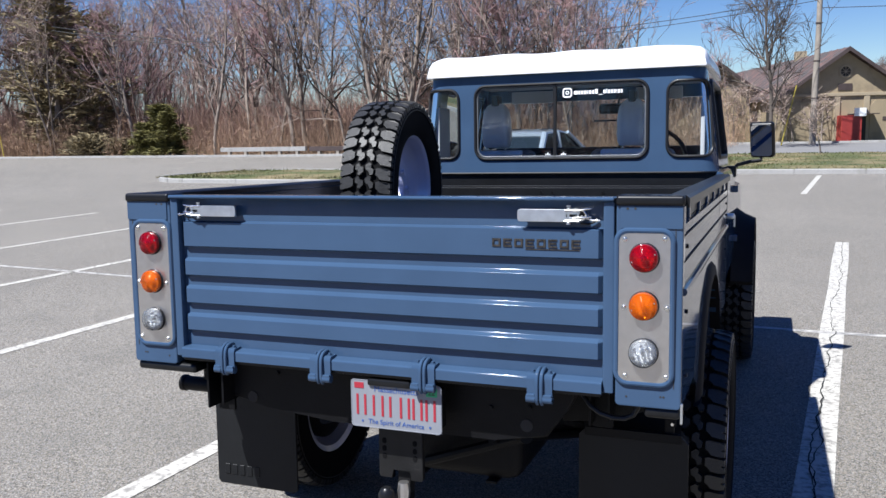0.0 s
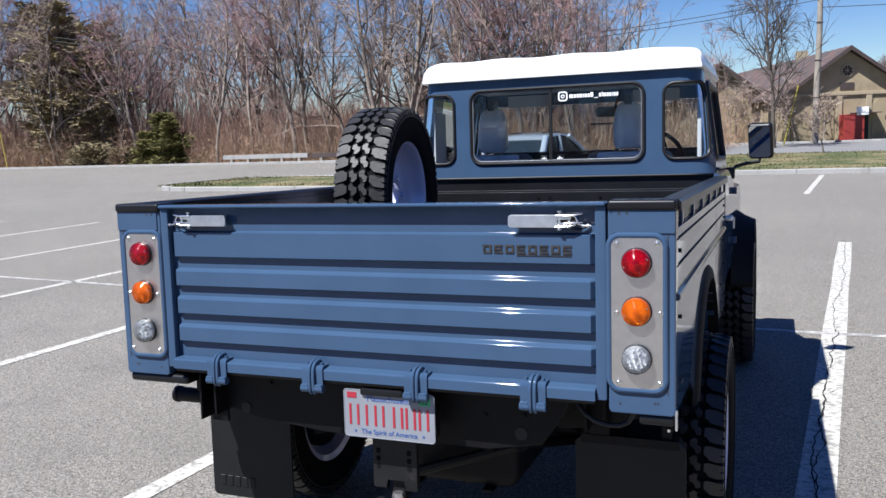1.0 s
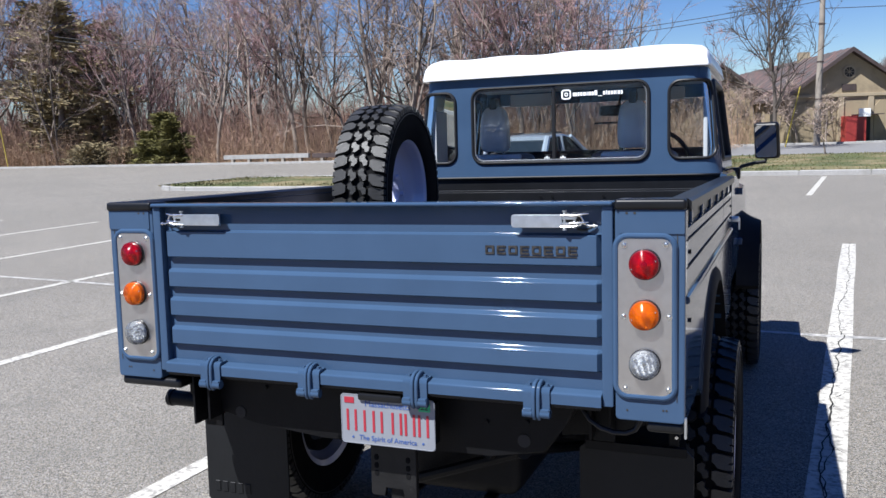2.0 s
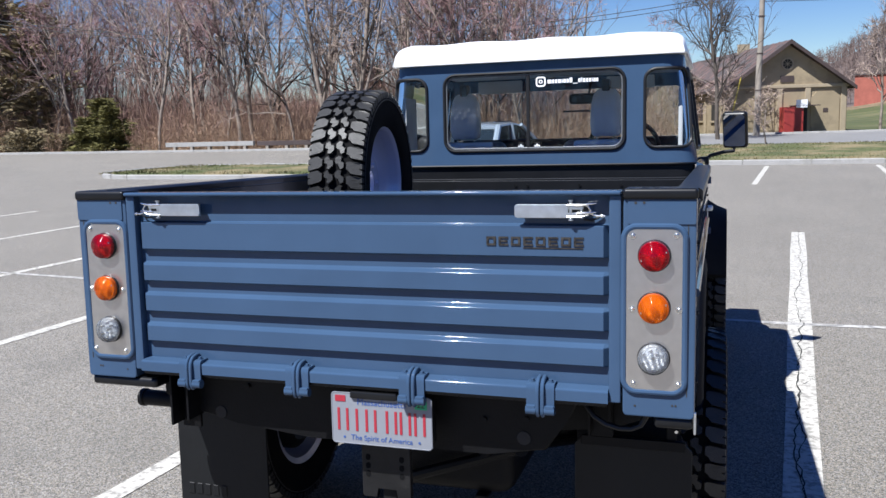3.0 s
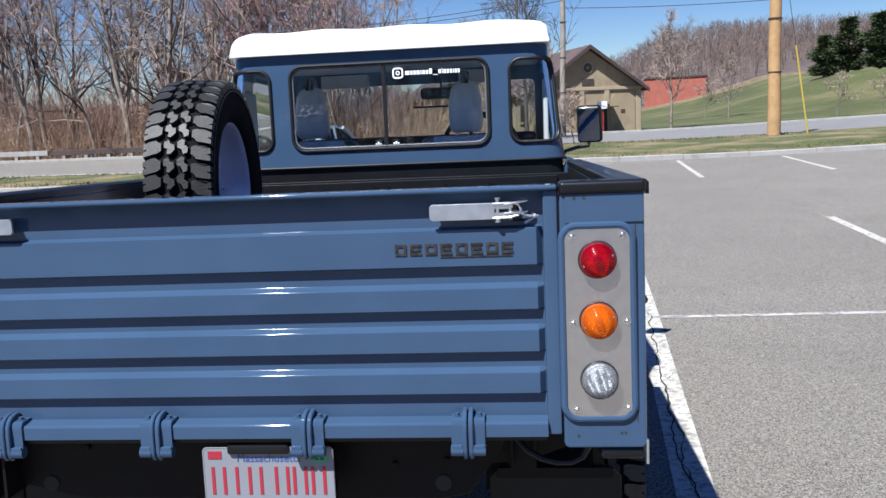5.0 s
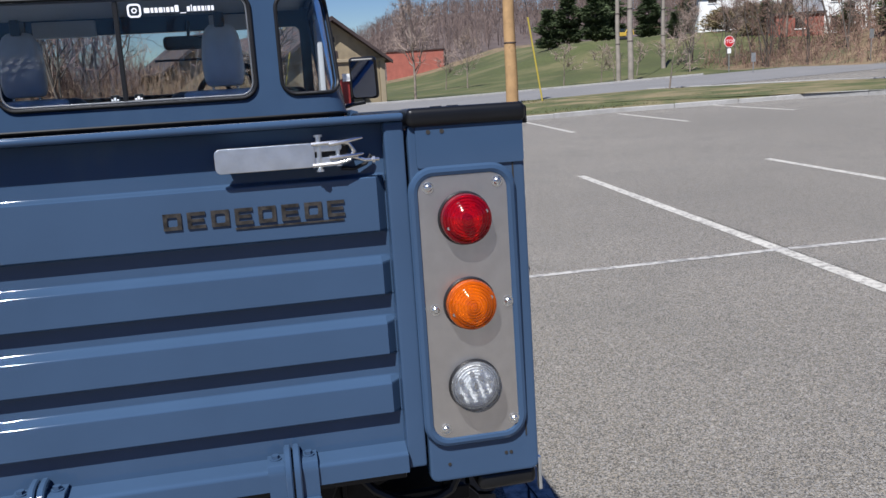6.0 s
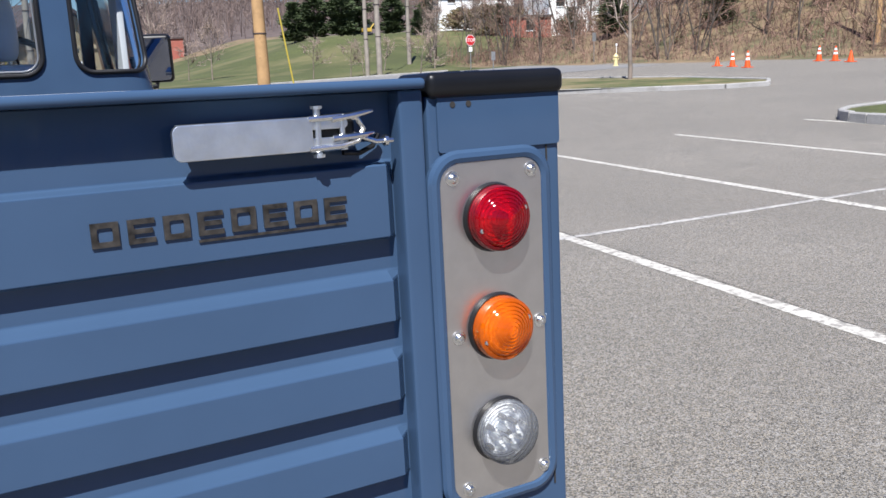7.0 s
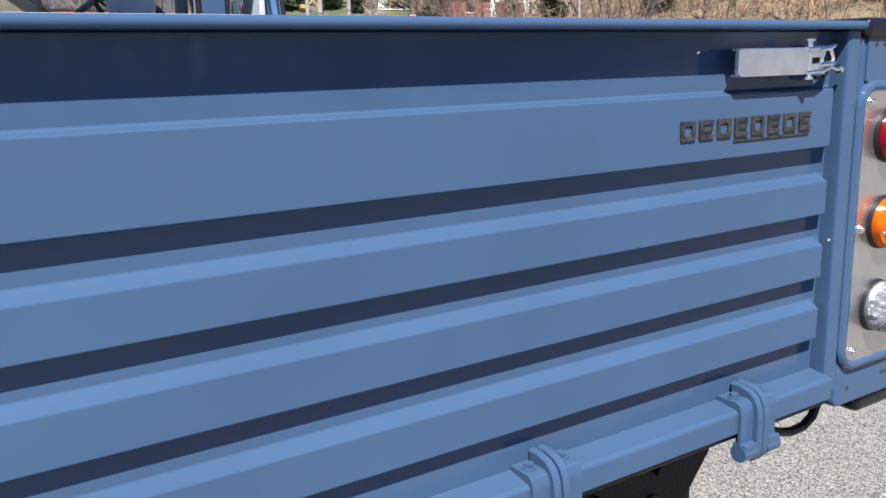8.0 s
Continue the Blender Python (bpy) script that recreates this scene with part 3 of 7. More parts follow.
# --- load bed: sides, front, floor ---
bm = fresh()
box(bm, -0.86, 0.86, 0.045, 2.10, BED_FLOOR - 0.03, BED_FLOOR - 0.002, 0.004)
bed = part("bed_floor", bm, BLACK, truck, "black ribbed load bed floor")
for k in range(13):
    bm = fresh()
    box(bm, -0.84 + k * 0.14 - 0.02, -0.84 + k * 0.14 + 0.02, 0.06, 2.08, BED_FLOOR - 0.004, BED_FLOOR, 0.002, 1)
    part("floor_rib", bm, BLACK, bed)


def side_profile(y):
    """Lower edge of the bed side along the truck, with the wheel arch cut."""
    r = 0.49
    low = 0.77 if y < 0.45 else 0.70
    dy = y - REAR_AXLE
    return max(low, 0.50 + math.sqrt(r * r - dy * dy)) if abs(dy) < r else low


def bed_side(side):
    bm = fresh()
    ys = [0.02, 0.10, 0.20, 0.30, 0.38] + [REAR_AXLE - 0.49 + 0.98 * k / 28 for k in range(29)] + [1.50, 1.7, 1.9, 2.115]
    ring = []
    for y in ys:
        lo = side_profile(y)
        zs = [lo + (1.262 - lo) * k / 6 for k in range(7)]
        prof = [(REAR_X - 0.004, z) for z in zs] + [(REAR_X - 0.018, 1.266), (REAR_X - 0.018, 1.312), (REAR_X - 0.05, 1.318), (REAR_X - 0.05, lo), (REAR_X - 0.012, lo)]
        ring.append([Vector((side * x, y, z)) for x, z in prof])
    loft(bm, ring, close=True, caps=True)
    bmesh.ops.recalc_face_normals(bm, faces=bm.faces)
    panel = part("bed_side", bm, PAINT, truck)
    bm = fresh()
    box(bm, *sorted((side * (REAR_X - 0.056), side * (REAR_X - 0.051))), 0.055, 2.07, BED_FLOOR + 0.004, 1.312, 0.002, 1)
    part("bed_liner", bm, BLACK, panel, "black inner skin of the bed side")
    # rope rail with its slots under the capping
    bm = fresh()
    box(bm, side * (REAR_X - 0.020) - 0.004, side * (REAR_X - 0.020) + 0.004, 0.05, 2.10, 1.268, 1.312, 0.002, 1)
    part("rope_rail", bm, BLACK, panel, "black slotted rail under the capping")
    for k in range(6):
        bm = fresh()
        y = 0.22 + k * 0.34
        box(bm, side * (REAR_X - 0.014) - 0.006, side * (REAR_X - 0.014) + 0.006, y, y + 0.03, 1.264, 1.316, 0.003, 1)
        part("rail_bracket", bm, PAINT, panel)
    for k, y in enumerate((0.10, 0.11, 0.12)):
        bm = fresh()
        x = side * (REAR_X - 0.004)
        rod(bm, (x, y + 0.0, 1.20 - k * 0.18), (x + side * 0.006, y, 1.20 - k * 0.18), 0.006, 8)
        part("rivet", bm, BLACK, panel)
    # half-round moulding and panel seam along the side
    bm = fresh()
    tube(bm, [(side * (REAR_X - 0.004), 0.03 + 2.07 * k / 12, 1.085) for k in range(13)], 0.011, 10)
    part("side_moulding", bm, PAINT, panel)
    for z in (1.235, 1.165):
        bm = fresh()
        box(bm, *sorted((side * (REAR_X - 0.006), side * (REAR_X - 0.0005))), 0.03, 2.10, z - 0.0015, z + 0.0015)
        part("side_seam", bm, HOLLOW, panel)
    for k in range(9):
        bm = fresh()
        rod(bm, (side * (REAR_X - 0.006), 2.06, 0.76 + k * 0.055), (side * (REAR_X + 0.001), 2.06, 0.76 + k * 0.055), 0.005, 8)
        part("rivet", bm, BLACK, panel)
    # black wheel arch flare
    bm = fresh()
    rows = []
    for k in range(25):
        a = math.pi * (k / 24)
        y, z = REAR_AXLE - 0.49 * math.cos(a), 0.50 + 0.49 * math.sin(a)
        oy, oz = REAR_AXLE - 0.545 * math.cos(a), 0.50 + 0.545 * math.sin(a)
        z, oz = max(z, 0.66), max(oz, 0.64)
        rows.append([Vector((side * (REAR_X - 0.008), oy, oz)), Vector((side * (REAR_X + 0.006), 0.3 * y + 0.7 * oy, 0.3 * z + 0.7 * oz)), Vector((side * (REAR_X + 0.012), y, z)), Vector((side * (REAR_X - 0.03), y, z))])
    loft(bm, rows, close=True, caps=True)
    bmesh.ops.recalc_face_normals(bm, faces=bm.faces)
    part("wheel_arch_flare", bm, PLASTIC, panel, "black plastic arch flare")
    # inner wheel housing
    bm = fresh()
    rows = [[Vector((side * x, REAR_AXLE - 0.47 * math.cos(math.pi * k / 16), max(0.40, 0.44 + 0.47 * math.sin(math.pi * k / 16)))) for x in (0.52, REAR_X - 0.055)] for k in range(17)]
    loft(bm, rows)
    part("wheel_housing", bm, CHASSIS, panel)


mirrored(bed_side)

bm = fresh()
box(bm, -0.86, 0.86, 2.075, 2.105, BED_FLOOR, 1.285, 0.006)
box(bm, -0.80, 0.80, 2.058, 2.08, 1.225, 1.275, 0.004)
front_wall = part("bed_front_wall", bm, BLACK, truck)
for x in (-0.02, 0.04, 0.30, 0.50):
    bm = fresh()
    rod(bm, (x, 2.06, 1.25), (x, 2.052, 1.25), 0.008, 6)
    part("wall_bolt", bm, CHASSIS, front_wall)


def capping(side):
    """Black rail on top of the bed side, turned over the rear corner."""
    bm = fresh()
    prof = [(-0.055, 0.0), (-0.055, 0.018), (-0.045, 0.025), (0.002, 0.025), (0.010, 0.018), (0.010, -0.006), (0.004, -0.006), (0.004, 0.0)]
    loft(bm, [[Vector((side * (REAR_X + x), y, 1.315 + z)) for x, z in prof] for y in (0.02, 2.11)], close=True, caps=True)
    bmesh.ops.recalc_face_normals(bm, faces=bm.faces)
    rail = part("bed_capping", bm, BLACK, truck, "black rail on the bed side")
    bm = fresh()
    x0, x1 = sorted((side * 0.724, side * (REAR_X + 0.001)))
    box(bm, x0, x1, -0.010, 0.075, 1.313, 1.341, 0.009, 3)
    part("corner_cap", bm, BLACK, rail)
    bm = fresh()
    for x in (0.755, 0.775):
        rod(bm, (side * x, -0.0005, 1.306), (side * x, -0.0042, 1.306), 0.0034, 10)
    part("rivet_hole", bm, HOLLOW, rail)
    bm = fresh()
    rod(bm, (side * 0.775, 0.03, 1.337), (side * 0.775, 0.03, 1.342), 0.009, 10)
    rod(bm, (side * 0.80, 0.03, 1.337), (side * 0.80, 0.03, 1.342), 0.009, 10)
    part("cap_screw", bm, BLACK, rail)


mirrored(capping)


# --- rear corner panels with the lamps ---
LAMP_X = 0.80


def lamp(parent, x, z, mat, name, label):
    turn = Matrix.Translation((x, 0, z)) @ Matrix.Rotation(radians(90), 4, "X")
    bm = fresh()
    lathe(bm, [(0.030, 0.002), (0.0395, 0.002), (0.0400, 0.006), (0.0385, 0.0125), (0.030, 0.013)], turn, 40)
    base = part("lamp_base", bm, GASKET, parent, "black rubber base of a " + label)
    bm = fresh()
    prof = [(0.0372, 0.010), (0.0372, 0.020), (0.0362, 0.026)]
    if mat is CLEAR_LENS:
        prof = [(0.0378, 0.010), (0.0378, 0.024), (0.036, 0.031), (0.030, 0.037), (0.018, 0.041), (0.0, 0.042)]
    else:
        for k in range(8):
            r = 0.0340 - k * 0.0042
            h = 0.0385 - 0.0125 * (r / 0.036) ** 2
            prof += [(r, h), (r - 0.0018, h + 0.0009), (r - 0.0024, h + 0.0001)]
        prof += [(0.0, 0.0392)]
    lathe(bm, prof, turn, 48)
    part(name, bm, mat, base, label)
    # pressed silver bowl with steps, and the bulb or diodes in it
    bm = fresh()
    bowl = [(0.0366, 0.014)]
    for k in range(6):
        r, h = 0.0335 - 0.005 * k, 0.0125 - 0.0010 * k
        bowl += [(r, h), (r - 0.0012, h + 0.0016)]
    lathe(bm, bowl + [(0.0, 0.006)], turn, 24)
    part("lamp_reflector", bm, LAMP_SILVER, base, smooth=20)
    if mat is CLEAR_LENS:
        for k in range(13):
            a, r = 2.399 * k, 0.0080 * math.sqrt(k)
            bm = fresh()
            lathe(bm, [(0.0036, 0.008), (0.0036, 0.020), (0.0022, 0.025), (0, 0.026)], turn @ Matrix.Translation((r * math.cos(a), r * math.sin(a), 0)), 10)
            part("lamp_diode", bm, (BADGE, ZINC, BOLT)[k % 3], base)
    else:
        bm = fresh()
        lathe(bm, [(0.0, 0.006), (0.007, 0.006), (0.007, 0.012), (0.0095, 0.018), (0.0085, 0.025), (0.0, 0.028)], turn, 16)
        part("lamp_bulb", bm, BOLT, base)
        for a in (20, 200):
            bm = fresh()
            m = turn @ Matrix.Translation((0.0300 * math.cos(radians(a)), 0.0300 * math.sin(radians(a)), 0.022))
            lathe(bm, [(0.0034, 0.0), (0.0034, 0.0062), (0.0026, 0.0074), (0, 0.0074)], m, 10)
            part("lens_screw", bm, BOLT, base)


def corner(side):
    bm = fresh()
    out = rrect(0.724, REAR_X - 0.002, 0.772, 1.321, 0.012, 3)
    slab(bm, [(side * x, z) for x, z in out][::-side], 0.0, 0.05, bev=0.006)
    bmesh.ops.recalc_face_normals(bm, faces=bm.faces)
    panel = part("rear_corner_panel", bm, PAINT, truck)
    bm = fresh()
    slab(bm, [(side * x, z) for x, z in rrect(0.736, REAR_X - 0.004, 1.254, 1.3195, 0.004, 2)][::-side], -0.0035, 0.002, bev=0.001)
    bmesh.ops.recalc_face_normals(bm, faces=bm.faces)
    part("upper_skin", bm, PAINT, panel)
    # raised bead round the lamp plate
    bm = fresh()
    bead = rrect(0.7275, 0.8725, 0.838, 1.2485, 0.030, 7)
    tube(bm, [(side * x, -0.001, z) for x, z in bead], 0.0085, 10, closed=True)
    bmesh.ops.recalc_face_normals(bm, faces=bm.faces)
    part("lamp_plate_bead", bm, PAINT, panel)
    bm = fresh()
    slab(bm, [(side * x, z) for x, z in rrect(0.733, 0.867, 0.8445, 1.242, 0.024, 7)][::-side], -0.006, 0.001, bev=0.001)
    bmesh.ops.recalc_face_normals(bm, faces=bm.faces)
    plate = part("lamp_plate", bm, STEEL, panel, "brushed steel plate behind the lamps")
    bm = fresh()
    tube(bm, [(side * x, -0.004, z) for x, z in rrect(0.7305, 0.8695, 0.842, 1.2445, 0.026, 7)], 0.0032, 6, closed=True)
    part("plate_seal", bm, GASKET, panel)
    for x, z in ((0.749, 1.226), (0.852, 1.228), (0.748, 1.045), (0.859, 1.047), (0.752, 0.859), (0.859, 0.862)):
        bm = fresh()
        m = Matrix.Translation((side * x, -0.006, z)) @ Matrix.Rotation(radians(90), 4, "X")
        lathe(bm, [(0.0085, 0.0), (0.0085, 0.0012), (0.0055, 0.0014), (0.0052, 0.0038), (0.0036, 0.0052), (0.0015, 0.0054), (0.0013, 0.0040), (0, 0.0040)], m, 14)
        part("plate_screw", bm, BOLT, panel)
    m = Matrix.Translation((0, -0.004, 0))
    for z, mat, name, label in ((1.178, RED_LENS, "brake_lamp_lens", "red round tail lamp"), (1.0505, AMBER_LENS, "indicator_lens", "amber round indicator lamp"), (0.924, CLEAR_LENS, "reversing_lamp_lens", "clear round reversing lamp")):
        lamp(panel, side * LAMP_X, z, mat, name, label)
    for x, z in ((0.755, 0.800), (0.845, 0.806), (0.853, 0.806)):
        bm = fresh()
        rod(bm, (side * x, 0.001, z), (side * x, -0.001, z), 0.0028, 8)
        part("small_hole", bm, HOLLOW, panel)
    # seam between corner panel and side skin
    bm = fresh()
    x0, x1 = sorted((side * 0.8775, side * 0.8795))
    box(bm, x0, x1, -0.0012, 0.001, 0.83, 1.255)
    part("panel_seam", bm, HOLLOW, panel)
    # black lower lip and bracket
    bm = fresh()
    x0, x1 = sorted((side * (0.80 if side > 0 else 0.66), side * (REAR_X - 0.004)))
    box(bm, x0, x1, 0.008, 0.09, 0.742, 0.774, 0.012, 3)
    part("lower_lip", bm, BLACK, panel, "black strip under the corner")
    if side > 0:
        bm = fresh()
        box(bm, REAR_X - 0.004, REAR_X + 0.002, 0.002, 0.014, 0.735, 0.79, 0.002)
        part("edge_bracket", bm, ZINC, panel)


mirrored(corner)

# --- tailgate ---
GX0, GX1, GZ0, GZ1 = -0.722, 0.7205, 0.803, 1.336
bm = fresh()
FACE, BACK = 0.006, 0.022
prof = [(0.050, 1.325), (BACK, 1.324), (BACK, 1.2510), (FACE, 1.2475)]
for low, nxt in ((1.169, 1.1215), (1.0745, 1.0305), (0.983, 0.938), (0.892, None)):
    prof += [(FACE, low), (BACK, low - 0.003)]
    if nxt:
        prof += [(BACK, nxt + 0.0090), (FACE, nxt)]
prof += [(BACK, 0.800)]
rows = []
for x, flat in ((GX0 + 0.024, 1.0), (GX0 + 0.031, 1.0), (GX0 + 0.044, 0.0), (-0.3, 0.0), (0.0, 0.0), (0.3, 0.0), (GX1 - 0.044, 0.0), (GX1 - 0.031, 1.0), (GX1 - 0.024, 1.0)):
    rows.append([Vector((x, BACK if flat and y < 0.04 else y, z)) for y, z in prof])
loft(bm, rows)
bmesh.ops.recalc_face_normals(bm, faces=bm.faces)
bmesh.ops.bevel(bm, geom=[e for e in bm.edges if abs(e.verts[0].co.z - e.verts[1].co.z) < 1e-5 and len(e.link_faces) == 2 and e.calc_face_angle() > 0.5], offset=0.0020, segments=3, affect="EDGES", profile=0.5)
gate = part("tailgate", bm, PAINT, truck, "blue ribbed tailgate", smooth=24)
bm = fresh()
box(bm, GX0, GX1, 0.028, 0.050, GZ0, GZ1 - 0.006, 0.003, 1)
part("gate_inner_skin", bm, PAINT, gate)
bm = fresh()
box(bm, GX0, GX1, -0.013, 0.046, 1.3245, GZ1, 0.005, 3)
part("gate_top_rail", bm, PAINT, gate)
for x0, x1 in ((GX0, GX0 + 0.030), (GX1 - 0.030, GX1)):
    bm = fresh()
    box(bm, x0, x1, -0.003, 0.030, GZ0, 1.3250, 0.005, 2)
    part("gate_side_frame", bm, PAINT, gate)
bm = fresh()
box(bm, GX0 + 0.029, GX1 - 0.029, -0.002, 0.030, GZ0, 0.826, 0.004, 2)
part("gate_bottom_frame", bm, PAINT, gate)
bm = fresh()
rail_shape = [(0.0215, 0.8395), (-0.009, 0.8355), (-0.0125, 0.8345), (-0.0148, 0.8320), (-0.0155, 0.8290), (-0.0155, 0.8035), (0.0215, 0.8035)]
loft(bm, [[Vector((x, y, z)) for y, z in rail_shape] for x in (GX0 + 0.030, GX1 - 0.030)], close=True, caps=True)
bmesh.ops.recalc_face_normals(bm, faces=bm.faces)
part("hinge_rail", bm, PAINT, gate)
bm = fresh()
box(bm, GX0 + 0.034, GX1 - 0.034, -0.0095, 0.0205, 0.7930, 0.8034, 0.002)
part("rail_lip", bm, BLACK, gate, "worn black lip under the rail")


def hinge(x):
    bm = fresh()
    shape = [(0.020, 0.8600), (0.004, 0.8600), (-0.012, 0.8565), (-0.022, 0.8490), (-0.0285, 0.8370), (-0.0305, 0.820), (-0.0305, 0.778), (-0.027, 0.765), (-0.019, 0.757), (-0.009, 0.757), (0.006, 0.770)]
    for dx in (-0.0115, 0.0015):
        ring = [[Vector((x + dx + w, y, z)) for y, z in shape] for w in (0.0, 0.010)]
        loft(bm, ring, close=True, caps=True)
    bmesh.ops.recalc_face_normals(bm, faces=bm.faces)
    bmesh.ops.bevel(bm, geom=[e for e in bm.edges if e.is_manifold and e.calc_face_angle() > 1.2], offset=0.002, segments=1, affect="EDGES")
    strap = part("gate_hinge", bm, PAINT, gate, "blue hinge strap on the tailgate rail")
    for s in (-1, 1):
        a, b = sorted((x + s * 0.0118, x + s * 0.036))
        bm = fresh()
        curve = [(0.020, 0.8455), (-0.010, 0.8455), (-0.0165, 0.8425), (-0.0195, 0.8360), (-0.0205, 0.8280), (-0.0205, 0.7890), (-0.0160, 0.7890), (-0.0160, 0.8290), (-0.0130, 0.8345), (0.020, 0.8390)]
        loft(bm, [[Vector((w, y, z)) for y, z in curve] for w in (a, b)], close=True, caps=True)
        bmesh.ops.recalc_face_normals(bm, faces=bm.faces)
        part("hinge_bracket", bm, PAINT, strap)
        bm = fresh()
        rod(bm, (a - 0.001, -0.0185, 0.776), (b + 0.001, -0.0185, 0.776), 0.0125, 16)
        box(bm, a, b, -0.0300, -0.0080, 0.776, 0.790, 0.002)
        part("hinge_knuckle", bm, PAINT, strap)
        bm = fresh()
        xc = x + s * 0.024
        rod(bm, (xc, 0.002, 0.8450), (xc, 0.002, 0.8475), 0.0085, 14)
        rod(bm, (xc, 0.002, 0.8475), (xc, 0.002, 0.8525), 0.0060, 6)
        part("hinge_bolt", bm, PAINT, strap)


for x in (-0.521, -0.172, 0.170, 0.520):
    hinge(x)


def latch(side):
    """Over-centre latch: a long plate and a wire claw towards the gate's end."""
    x = lambda v: (v if side > 0 else -0.008 - v)  # noqa: E731
    bm = fresh()
    slab(bm, [(x(a), z) for a, z in rrect(0.456, 0.592, 1.2685, 1.3025, 0.008, 4)][::side], -0.012, -0.006, bev=0.0015)
    a, b = sorted((x(0.462), x(0.590)))
    box(bm, a, b, -0.007, 0.004, 1.2995, 1.3025)
    box(bm, a, b, -0.007, 0.004, 1.2685, 1.2715)
    bmesh.ops.recalc_face_normals(bm, faces=bm.faces)
    plate = part("latch_plate", bm, ZINC, gate, "bright zinc over-centre latch")
    for z in (1.2765, 1.2945):
        bm = fresh()
        slab(bm, [(x(a), b) for a, b in rrect(0.582, 0.630, z - 0.0050, z + 0.0050, 0.0045, 3)][::side], -0.0100, -0.0060, bev=0.001)
        bmesh.ops.recalc_face_normals(bm, faces=bm.faces)
        part("latch_yoke", bm, ZINC, plate)
    for a, z0, z1, rad in ((0.598, 1.262, 1.313, 0.0036), (0.624, 1.268, 1.304, 0.0030)):
        bm = fresh()
        rod(bm, (x(a), -0.0080, z0), (x(a), -0.0080, z1), rad, 10)
        for z in (z0, z1 - 0.003):
            rod(bm, (x(a), -0.0080, z), (x(a), -0.0080, z + 0.003), rad * 1.7, 8)
        part("latch_pin", bm, ZINC, plate)
    bm = fresh()
    tube(bm, [(x(0.588), -0.0105, 1.3005), (x(0.622), -0.0110, 1.3015), (x(0.640), -0.0095, 1.299), (x(0.647), -0.0085, 1.2875), (x(0.640), -0.0095, 1.276), (x(0.622), -0.0110, 1.2715), (x(0.588), -0.0105, 1.2705)], 0.0033, 8)
    part("latch_loop", bm, BOLT, plate)
    for z0, z1 in ((1.299, 1.304), (1.280, 1.282)):
        bm = fresh()
        tube(bm, [(x(0.612), -0.0125, z0), (x(0.634), -0.0125, (z0 + z1) / 2), (x(0.650), -0.0085, z1), (x(0.660), -0.0045, z1 + 0.001)], 0.0030, 8, radii=[0.0034, 0.0034, 0.0028, 0.0016])
        part("latch_claw", bm, BOLT, plate)
    bm = fresh()
    tube(bm, [(x(0.636), -0.0055, 1.283), (x(0.650), -0.0025, 1.278), (x(0.662), -0.004, 1.2735), (x(0.682), -0.002, 1.2735)], 0.0030, 8)
    rod(bm, (x(0.672), -0.002, 1.2735), (x(0.676), -0.002, 1.2735), 0.006, 8)
    part("latch_hook", bm, BOLT, plate)
    bm = fresh()
    tube(bm, [(x(0.628), 0.004, 1.264), (x(0.648), 0.008, 1.262), (x(0.664), 0.010, 1.268), (x(0.672), 0.012, 1.280)], 0.0028, 8)
    part("latch_catch", bm, BLACK, plate)
    bm = fresh()
    a, b = sorted((x(0.585), x(0.640)))
    box(bm, a, b, -0.004, BACK, 1.272, 1.298, 0.003, 1)
    part("latch_mount", bm, BLACK, plate)


mirrored(latch)

# dark badge on the upper rib: eight plain blocks and an underline
bx = 0.378
for k in range(8):
    bm = fresh()
    w = 0.0245
    if k % 2 == 0:
        hole = rrect(bx + 0.0055, bx + w - 0.0055, 1.2010, 1.2140, 0.002, 2)
        frame_ring(bm, cell_outline(bx, bx + w, 1.1960, 1.2190, hole), hole, FACE - 0.0025, FACE + 0.001)
    else:
        outline = [(0, 0), (w, 0), (w, 0.0048), (0.0055, 0.0048), (0.0055, 0.0092), (w - 0.002, 0.0092), (w - 0.002, 0.0138), (0.0055, 0.0138), (0.0055, 0.0182), (w, 0.0182), (w, 0.0230), (0, 0.0230)]
        slab(bm, [(bx + x, 1.1960 + z) for x, z in outline], FACE - 0.0025, FACE + 0.001)
    bmesh.ops.recalc_face_normals(bm, faces=bm.faces)
    part("badge_block", bm, BADGE, gate, "dark bronze badge block", smooth=0)
    bx += 0.0322
bm = fresh()
box(bm, 0.474, 0.626, FACE - 0.002, FACE + 0.001, 1.1895, 1.1920)
part("badge_underline", bm, BADGE, gate)

# --- cab ---
CX, CAB_Y, CORNER_R = 0.035, 2.20, 0.09


def half_width(z):
    return 0.81 - 0.13 * (z - 1.35)


def cab_back(p):
    """Bends the flat rear wall round the cab's rear corners."""
    u, t, z = p
    u0 = half_width(z) - CORNER_R
    if abs(u) <= u0:
        return Vector((CX + u, CAB_Y + t, z))
    a = (abs(u) - u0) / CORNER_R
    s = 1 if u > 0 else -1
    r = CORNER_R - t
    if a <= math.pi / 2:
        return Vector((CX + s * (u0 + r * math.sin(a)), CAB_Y + CORNER_R - r * math.cos(a), z))
    return Vector((CX + s * (u0 + r), CAB_Y + CORNER_R + (a - math.pi / 2) * CORNER_R, z))


def dense(line, step=0.03):
    out = []
    for (x, z), (x2, z2) in zip(line, line[1:] + line[:1]):
        n = max(1, int(math.hypot(x2 - x, z2 - z) / step))
        out += [(x + (x2 - x) * k / n, z + (z2 - z) * k / n) for k in range(n)]
    return out


